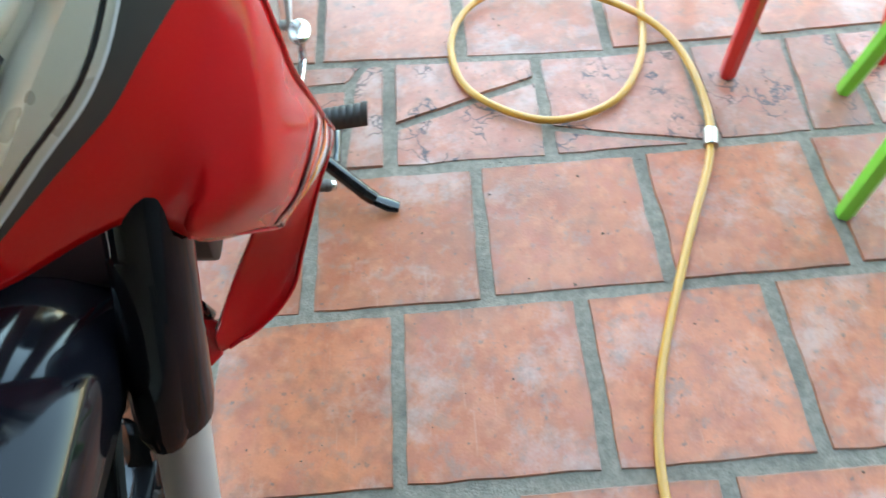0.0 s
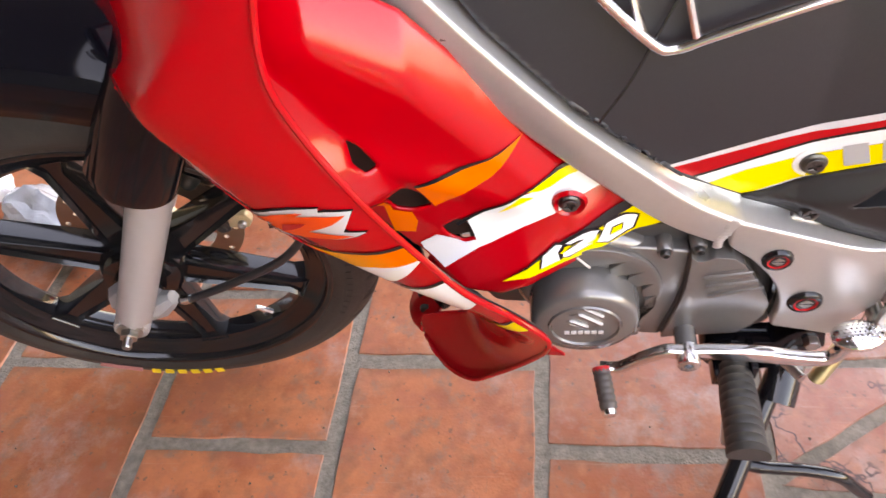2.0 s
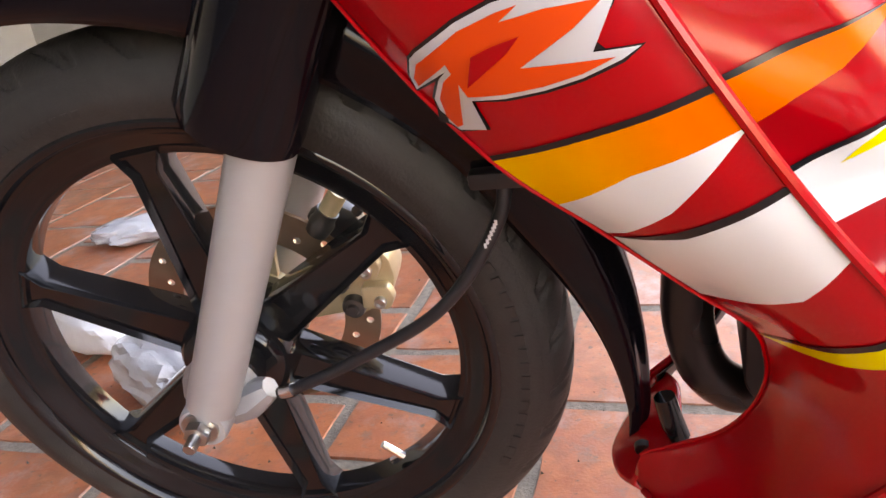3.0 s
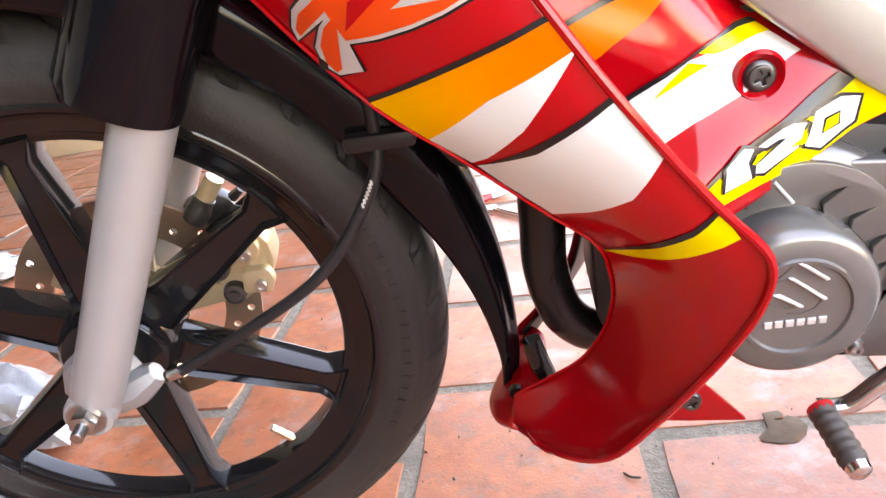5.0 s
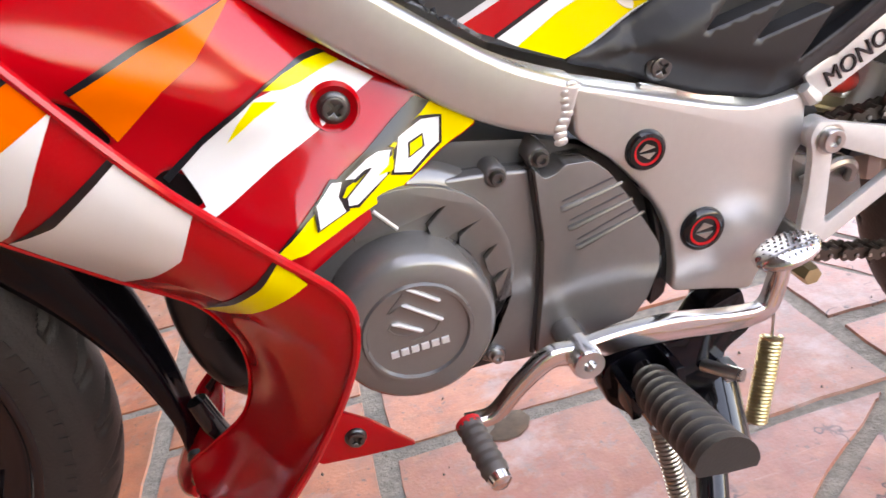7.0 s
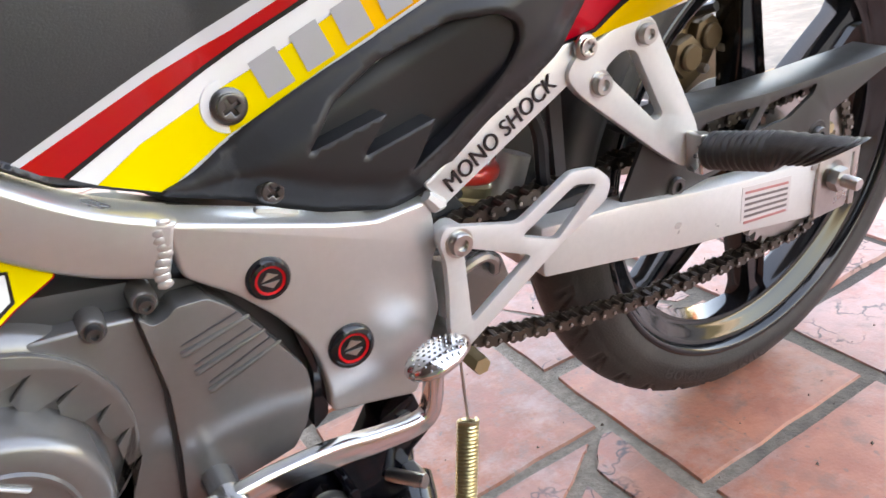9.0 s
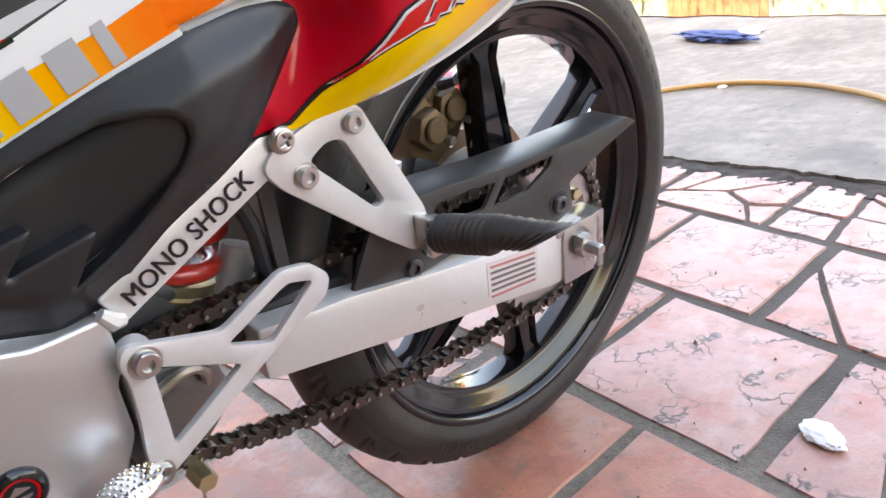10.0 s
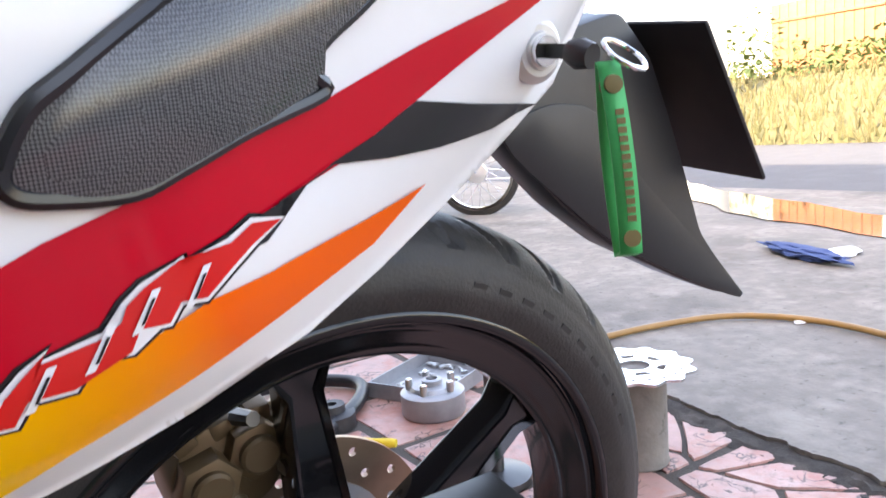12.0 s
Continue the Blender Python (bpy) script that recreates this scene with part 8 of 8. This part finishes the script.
def puddle(outline):
    """Shallow spill with a rounded meniscus."""
    bm = bmesh.new()
    low = [bm.verts.new((x, y, 0.0)) for x, y in outline]
    cx, cy = sum(p[0] for p in outline) / len(outline), sum(p[1] for p in outline) / len(outline)
    top = [bm.verts.new((x + (cx - x) * 0.05, y + (cy - y) * 0.12, 0.0006)) for x, y in outline]
    for i in range(len(low)):
        bm.faces.new((low[i - 1], low[i], top[i], top[i - 1]))
    bm.faces.new(top)
    bm.faces.new(low[::-1])
    bmesh.ops.recalc_face_normals(bm, faces=bm.faces[:])
    bmesh.ops.triangulate(bm, faces=[f for f in bm.faces if len(f.verts) > 4])
    tagged(link("puddle", bm, WATER, smooth=30), "small muddy puddle spilt on a terracotta tile", "puddle")


puddle([(0.6098, 0.1812), (0.6303, 0.1837), (0.6324, 0.1741), (0.618, 0.1678), (0.6229, 0.1592), (0.6353, 0.1722), (0.646, 0.1675), (0.6514, 0.1487), (0.6436, 0.1318), (0.6292, 0.1197), (0.6121, 0.1188), (0.5943, 0.1261), (0.5912, 0.1326), (0.6069, 0.1498)])
tagged(link("twig", tube(curve_pts([(0.4319, 0.0885, 0.0015), (0.4389, 0.0795, 0.002), (0.4502, 0.0776, 0.0015)], 4), [0.0006] + [0.0014] * 7 + [0.0005], 6), TWIG), "short dark dry twig lying on a tile", "twig")
# yellow hose coiled on the tiles
def hose(name, pts, r, label, mat):
    ob = tagged(link(name, tube(curve_pts(pts, 10), r, 12), mat), label, "hose")
    return ob


loop = [(0.155, -0.615, 0.011), (0.28, -0.636, 0.011), (0.38, -0.67, 0.011), (0.555, -0.747, 0.011), (0.72, -0.822, 0.011), (0.86, -0.843, 0.012), (1.015, -0.815, 0.016), (1.12, -0.72, 0.024), (1.19, -0.58, 0.024), (1.17, -0.46, 0.014), (1.06, -0.40, 0.011), (0.92, -0.425, 0.011), (0.828, -0.55, 0.011), (0.855, -0.68, 0.011), (0.965, -0.755, 0.011), (1.14, -0.79, 0.011), (1.45, -0.83, 0.011), (1.8, -0.95, 0.011)]
h1 = hose("garden_hose", [(-0.45, -0.72, 0.011), (-0.1, -0.62, 0.011)] + loop, 0.0070, "yellow rubber hose lying in a loop on the tiles", HOSE)
part("hose_joint", tube([(0.73, -0.826, 0.011), (0.765, -0.834, 0.011)], 0.0125, 12), STEEL, h1, "metal hose clamp")
hose("air_hose", [(2.25, -0.45, 0.026), (2.45, -0.2, 0.024), (2.65, 0.0, 0.023), (2.79, 0.15, 0.022), (2.89, 0.33, 0.021), (2.93, 0.52, 0.021), (2.90, 0.68, 0.021), (2.80, 0.80, 0.021), (2.60, 0.87, 0.022), (2.38, 0.9, 0.024)], 0.009, "brown-yellow hose lying on the concrete", BROWNHOSE)


def stool(name, at, turn, mat, label):
    s = thing(name, label, "stool", at, "plastic stools", (0, 0, turn))
    part("seat", lathe([(0, -0.45), (0.15, -0.45), (0.165, -0.442), (0.168, -0.42), (0.16, -0.42), (0.15, -0.44), (0, -0.44)], 0, 0, 28, closed=False), mat, s)
    s.children[-1].rotation_euler = (radians(-90), 0, 0)
    for k in range(4):
        a = radians(45 + 90 * k)
        foot, top = Vector((0.20 * math.cos(a), 0.20 * math.sin(a), 0.0)), Vector((0.13 * math.cos(a), 0.13 * math.sin(a), 0.43))
        part("leg", tube([foot, foot + Vector((0, 0, 0.008)), foot.lerp(top, 0.3), top], [0.013, 0.0155, 0.017, 0.022], 6), mat, s)
    return s


stool("plastic_stool", (1.045, -1.045, 0), 0 + 0.0, REDPLASTIC, "red plastic stool on the tiles")
stool("plastic_stool", (0.655, -1.18, 0), 70, GREENPLASTIC, "lime green plastic stool on the tiles")

# brake disc drying on an upturned can
can = thing("metal_can", "dull grey metal can standing on the tiles", "can", (2.0, 0.378, 0))
part("can_body", move(lathe([(0, 0.0), (0.052, 0.0), (0.055, 0.004), (0.053, 0.01), (0.053, 0.165), (0.055, 0.17), (0.05, 0.172), (0, 0.17)], 0, 0, 36, closed=False), Matrix.Rotation(radians(90), 4, "X")), CONCRETE, can, "dull grey can")
dk = thing("loose_brake_disc", "wavy-edged steel brake disc resting on a can", "brake disc", (2.0, 0.378, 0.172))
wav = [((0.098 + 0.006 * math.cos(12 * a)) * math.cos(a), (0.098 + 0.006 * math.cos(12 * a)) * math.sin(a)) for a in [2 * math.pi * k / 144 for k in range(144)]]
holes = [circle(0, 0, 0.026, 24)] + [rounded([(r * math.cos(radians(60 * k + d)), r * math.sin(radians(60 * k + d))) for r, d in ((0.04, -14), (0.055, -18), (0.055, 14), (0.04, 10))], 0.004) for k in range(6)] + [circle(0.078 * math.cos(radians(20 * k)), 0.078 * math.sin(radians(20 * k)), 0.004, 8) for k in range(18)]
part("disc_plate", move(plate(wav, -0.0045, 0.0, holes), Matrix.Rotation(radians(-90), 4, "X")), CHROME, dk, "shiny drilled steel", smooth=30)

# dismantled engine parts on the floor
def flat_lathe(profile, n=36):
    """Turned about the vertical: profile of (radius, height)."""
    return move(lathe([(r, -z) for r, z in profile], 0, 0, n, closed=False), Matrix.Rotation(radians(-90), 4, "X"))


cl = thing("clutch_basket", "grey alloy clutch basket lying on the tiles", "engine part", (1.86, 0.83, 0.0))
part("basket", flat_lathe([(0, 0.0), (0.065, 0.0), (0.07, 0.006), (0.07, 0.05), (0.062, 0.056), (0.05, 0.056), (0.045, 0.064), (0.022, 0.066), (0.022, 0.076), (0.013, 0.078), (0.012, 0.06), (0, 0.06)]), CASTALLOY, cl)
for k in range(5):
    a = radians(72 * k)
    part("spring_post", flat_lathe([(0, 0.05), (0.008, 0.05), (0.008, 0.078), (0.006, 0.08), (0, 0.08)], 12), STEEL, cl)
    cl.children[-1].location = (0.05 * math.cos(a), 0.05 * math.sin(a), 0)
tray = thing("parts_tray", "shallow steel tray of bolts and engine parts", "tray", (1.96, 0.98, 0.0), rot=(0, 0, 25))
part("tray_pan", join(box(0, 0, 0.004, 0.26, 0.2, 0.005, 0.002), box(-0.13, 0, 0.02, 0.004, 0.2, 0.036), box(0.13, 0, 0.02, 0.004, 0.2, 0.036), box(0, 0.1, 0.02, 0.26, 0.004, 0.036), box(0, -0.1, 0.02, 0.26, 0.004, 0.036)), CASTALLOY, tray)
r3 = random.Random(5)
for k in range(14):
    x, y = r3.uniform(-0.1, 0.1), r3.uniform(-0.07, 0.07)
    nut = thing("loose_bolt", "loose steel bolt in the tray", "bolt", (1.96 + x * 0.9 - y * 0.42, 0.98 + x * 0.42 + y * 0.9, 0.0075), "bolts in the tray", (0, 0, r3.uniform(0, 360)))
    part("bolt_head", flat_lathe([(0, 0), (0.009, 0), (0.009, 0.007), (0, 0.008)], 6), STEEL, nut)
    part("bolt_shank", tube([(0, 0, 0.005), (0.025, 0, 0.005)], 0.004, 8), STEEL, nut)
gear = thing("loose_hub", "grey alloy hub lying on the tiles", "engine part", (1.66, 0.92, 0.0))
part("hub_ring", flat_lathe([(0, 0), (0.05, 0), (0.05, 0.03), (0.03, 0.035), (0.028, 0.05), (0.012, 0.05), (0.012, 0.02), (0, 0.02)]), CASE, gear)
hose("rubber_hose", [(1.45, 0.80, 0.018), (1.60, 0.86, 0.018), (1.74, 0.96, 0.02), (1.80, 1.08, 0.02), (1.70, 1.20, 0.018), (1.52, 1.22, 0.018)], 0.016, "black corrugated rubber hose on the tiles", PLASTIC)
spn = thing("screwdriver", "screwdriver with a yellow and orange handle", "screwdriver", (1.70, 0.72, 0.014), rot=(0, 0, 130))
part("handle", tube([(0, 0, 0), (0.01, 0, 0), (0.05, 0, 0), (0.085, 0, 0)], [0.008, 0.010, 0.008, 0.009], 10), YELLOWINK, spn)
part("blade", tube([(0.085, 0, -0.004), (0.2, 0, -0.010)], 0.003, 8), STEEL, spn)
bx = thing("paper_box", "small white cardboard box on the tiles", "box", (1.80, 0.60, 0.0), rot=(0, 0, 18))
part("box_body", box(0, 0, 0.02, 0.10, 0.06, 0.04, 0.002), PAPER, bx)
std = thing("paddock_prop", "dark steel prop with a round knob", "stand", (1.77, 0.49, 0.0))
part("prop_foot", flat_lathe([(0, 0), (0.06, 0), (0.06, 0.012), (0.02, 0.02), (0, 0.02)]), DARKSTEEL, std)
part("prop_stem", tube([(0, 0, 0.01), (0, 0, 0.27)], 0.013, 12), DARKSTEEL, std)
part("prop_knob", flat_lathe([(0, 0.262), (0.02, 0.265), (0.029, 0.28), (0.032, 0.30), (0.027, 0.32), (0.014, 0.332), (0, 0.334)]), DARKSTEEL, std)
fe_ = thing("fuel_can", "red plastic fuel can on the floor", "fuel can", (2.70, 1.76, 0.0), rot=(0, 0, -78))
part("can_shell", box(0, 0, 0.065, 0.34, 0.16, 0.13, 0.03), REDPLASTIC, fe_)
part("can_handle", tube(curve_pts([(-0.08, 0, 0.125), (-0.05, 0, 0.150), (0.05, 0, 0.150), (0.08, 0, 0.125)], 6), 0.012, 10), REDPLASTIC, fe_)
part("can_cap", flat_lathe([(0, 0.125), (0.022, 0.125), (0.022, 0.145), (0, 0.147)]), DARKSTEEL, fe_)
tool = thing("spanner", "chrome spanner lying on the tiles", "spanner", (0.34, 1.02, 0.006), rot=(0, 0, -50))
part("spanner_shaft", tube([(-0.1, 0, 0), (0.1, 0, 0)], 0.006, 8, flat=0.5), CHROME, tool)
for sx_ in (-1, 1):
    part("spanner_ring", move(plate(circle(0, 0, 0.016, 18), -0.004, 0.004, [circle(0, 0, 0.008, 12)]), Matrix.Translation((0.11 * sx_, 0, 0)) @ Matrix.Rotation(radians(90), 4, "X")), CHROME, tool)
pl = thing("pliers", "pliers with orange-red handles on the tiles", "pliers", (0.27, 1.20, 0.008), rot=(0, 0, 20))
part("jaws", tube([(0, 0, 0), (0.05, 0, 0)], [0.010, 0.004], 8), STEEL, pl)
for sy_ in (-1, 1):
    part("handle", tube(curve_pts([(0, 0, 0), (-0.05, 0.018 * sy_, 0), (-0.12, 0.014 * sy_, 0)], 5), 0.0065, 8), REDPLASTIC, pl)

# plastic-wrapped roll and crumpled bag
def crumple(name, at, size, seed, mat, label, category, rot=0, stretch=(1, 1, 1), amp=0.22):
    t = thing(name, label, category, at, rot=(0, 0, rot))
    bm = bmesh.new()
    bmesh.ops.create_icosphere(bm, subdivisions=4, radius=1.0)
    for v in bm.verts:
        n = v.co.normalized()
        k = 1 + amp * noise.noise(n * 2.2 + Vector((seed, 0, 0))) + amp * 0.7 * abs(noise.noise(n * 5.5 + Vector((0, seed, 0)))) + amp * 0.25 * noise.noise(n * 14)
        v.co = Vector((n.x * stretch[0], n.y * stretch[1], n.z * stretch[2])) * k * size
    zmin = min(v.co.z for v in bm.verts)
    for v in bm.verts:
        v.co.z = max(0.001, v.co.z - zmin * 0.85)
    part("wrapping", bm, mat, t, smooth=25)
    return t


crumple("plastic_bag", (-0.42, 0.29, 0), 0.055, 2.0, FOIL, "crumpled clear plastic bag lying on the tiles", "bag", -32, (2.6, 1.0, 0.9))
crumple("plastic_bag", (-0.72, 0.47, 0), 0.06, 5.0, PAPER, "white plastic roll in clear wrapping on the tiles", "bag", -30, (2.8, 1.0, 0.95), 0.08)
crumple("plastic_bag", (-1.02, 1.02, 0), 0.07, 8.0, FOIL, "crumpled white plastic bag further off", "bag", 20, (1.8, 1.0, 0.5))
crumple("blue_cloth", (3.75, 1.10, 0.003), 0.10, 3.0, BLUECLOTH, "dark blue rag lying on the concrete", "rag", 66, (2.1, 0.55, 0.18), 0.5)
crumple("white_paper", (3.88, 1.02, 0.003), 0.06, 4.0, PAPER, "crumpled white paper on the concrete", "litter", 10, (1.6, 0.9, 0.2))
crumple("white_paper", (1.40, -0.31, 0.0), 0.020, 6.0, PAPER, "small crumpled white paper on the tiles", "litter", 60, (1.4, 0.8, 0.3))
crumple("white_paper", (2.93, 0.62, 0.008), 0.02, 9.0, PAPER, "scrap of white paper on the concrete", "litter", 0, (1.6, 0.8, 0.3))
cb = thing("cardboard_box", "brown cardboard box standing on the tiles", "box", (-1.85, 3.0, 0.0), rot=(0, 0, 15))
part("box_body", box(0, 0, 0.15, 0.4, 0.3, 0.3, 0.006), CARDBOARD, cb)


def leaf(name, at, size, mat, label, seed):
    t = thing(name, label, "leaf", at, "leaves", (0, 0, seed * 77))
    bm = bmesh.new()
    rows = []
    for k in range(9):
        u = k / 8
        w = size * 0.35 * math.sin(math.pi * min(0.98, u + 0.03)) * (1 + 0.3 * math.sin(9 * u + seed))
        z = 0.004 + 0.008 * math.sin(3 * u + seed) ** 2
        rows.append([bm.verts.new((size * (u - 0.5), s * w, z + 0.005 * abs(s))) for s in (-1, 0, 1)])
    for a, b in zip(rows, rows[1:]):
        for j in range(2):
            bm.faces.new((a[j], a[j + 1], b[j + 1], b[j]))
    thicken(part("blade", bm, mat, t), 0.0008, 0)


leaf("fallen_leaf", (0.352, 0.165, 0.0), 0.024, DRYLEAF, "small dry yellow-brown leaf on a tile", 1)
leaf("fallen_leaf", (0.47, 0.19, 0.0), 0.018, DRYLEAF, "small dry brown leaf on a tile", 2)
leaf("fallen_leaf", (3.9, 1.75, 0.0), 0.09, LEAF, "green leaf lying on the concrete", 3)

# parked motorcycle in the yard behind
def parked_bike():
    p = thing("parked_motorcycle", "dark old motorcycle with wire wheels parked in the yard", "motorcycle", (4.03, 3.57, -0.01), rot=(0, 0, 130))
    for cx in (0.0, 1.2):
        w = part("wheel", lathe([(0.255, -0.03), (0.285, -0.022), (0.295, 0.0), (0.285, 0.022), (0.255, 0.03)], cx, 0.295, 64), RUBBER, p, "black tyre on a chrome wire wheel")
        part("rim", lathe([(0.235, -0.02), (0.255, -0.026), (0.257, 0.026), (0.235, 0.02)], cx, 0.295, 64), CHROME, w)
        part("drum", lathe([(0, -0.05), (0.06, -0.05), (0.07, -0.03), (0.07, 0.03), (0, 0.04)], cx, 0.295, 32, closed=False), ALLOY, w)
        sb_ = []
        for k in range(32):
            a = 2 * math.pi * k / 32
            b = a + (0.5 if k % 2 else -0.5)
            y = 0.028 if k % 4 < 2 else -0.028
            part("wire_spoke", tube([(cx + 0.065 * math.cos(b), y, 0.295 + 0.065 * math.sin(b)), (cx + 0.24 * math.cos(a), 0, 0.295 + 0.24 * math.sin(a))], 0.0022, 5), CHROME, w)
        rows = []
        for ang in (-10, 30, 70, 110, 150, 185):
            a = radians(ang)
            d = Vector((math.cos(a), 0, math.sin(a)))
            rows.append([Vector((cx, -0.05, 0.295)) + d * 0.31, Vector((cx, -0.03, 0.295)) + d * 0.325, Vector((cx, 0.03, 0.295)) + d * 0.325, Vector((cx, 0.05, 0.295)) + d * 0.31])
        thicken(part("fender", loft(rows, 3, 4, (0, 0, 1)), GLOSSBLACK if cx == 0 else RED, p), 0.003)
    for s in (-1, 1):
        part("fork_leg", tube([(0, 0.07 * s, 0.295), (0.26, 0.07 * s, 0.85)], 0.016, 12), CHROME, p)
        part("rear_shock", tube([(1.2, 0.09 * s, 0.32), (1.05, 0.09 * s, 0.65)], 0.022, 12), CHROME, p)
    part("body", plate(rounded([(0.22, 0.85), (0.45, 0.45), (0.85, 0.35), (1.1, 0.6), (1.5, 0.75), (1.45, 0.82), (0.8, 0.76), (0.4, 0.80)], 0.04), -0.1, 0.1, bevel=0.02), RED, p)
    part("seat", plate(rounded([(0.6, 0.76), (1.4, 0.80), (1.42, 0.86), (0.9, 0.85), (0.62, 0.81)], 0.02), -0.11, 0.11, bevel=0.02), SEATGREY, p)
    part("engine", box(0.6, 0, 0.36, 0.32, 0.2, 0.22, 0.03), ENGINE, p)
    part("side_prop", tube([(0.75, -0.1, 0.3), (0.8, -0.25, 0.02)], 0.012, 10), DARKSTEEL, p)


parked_bike()
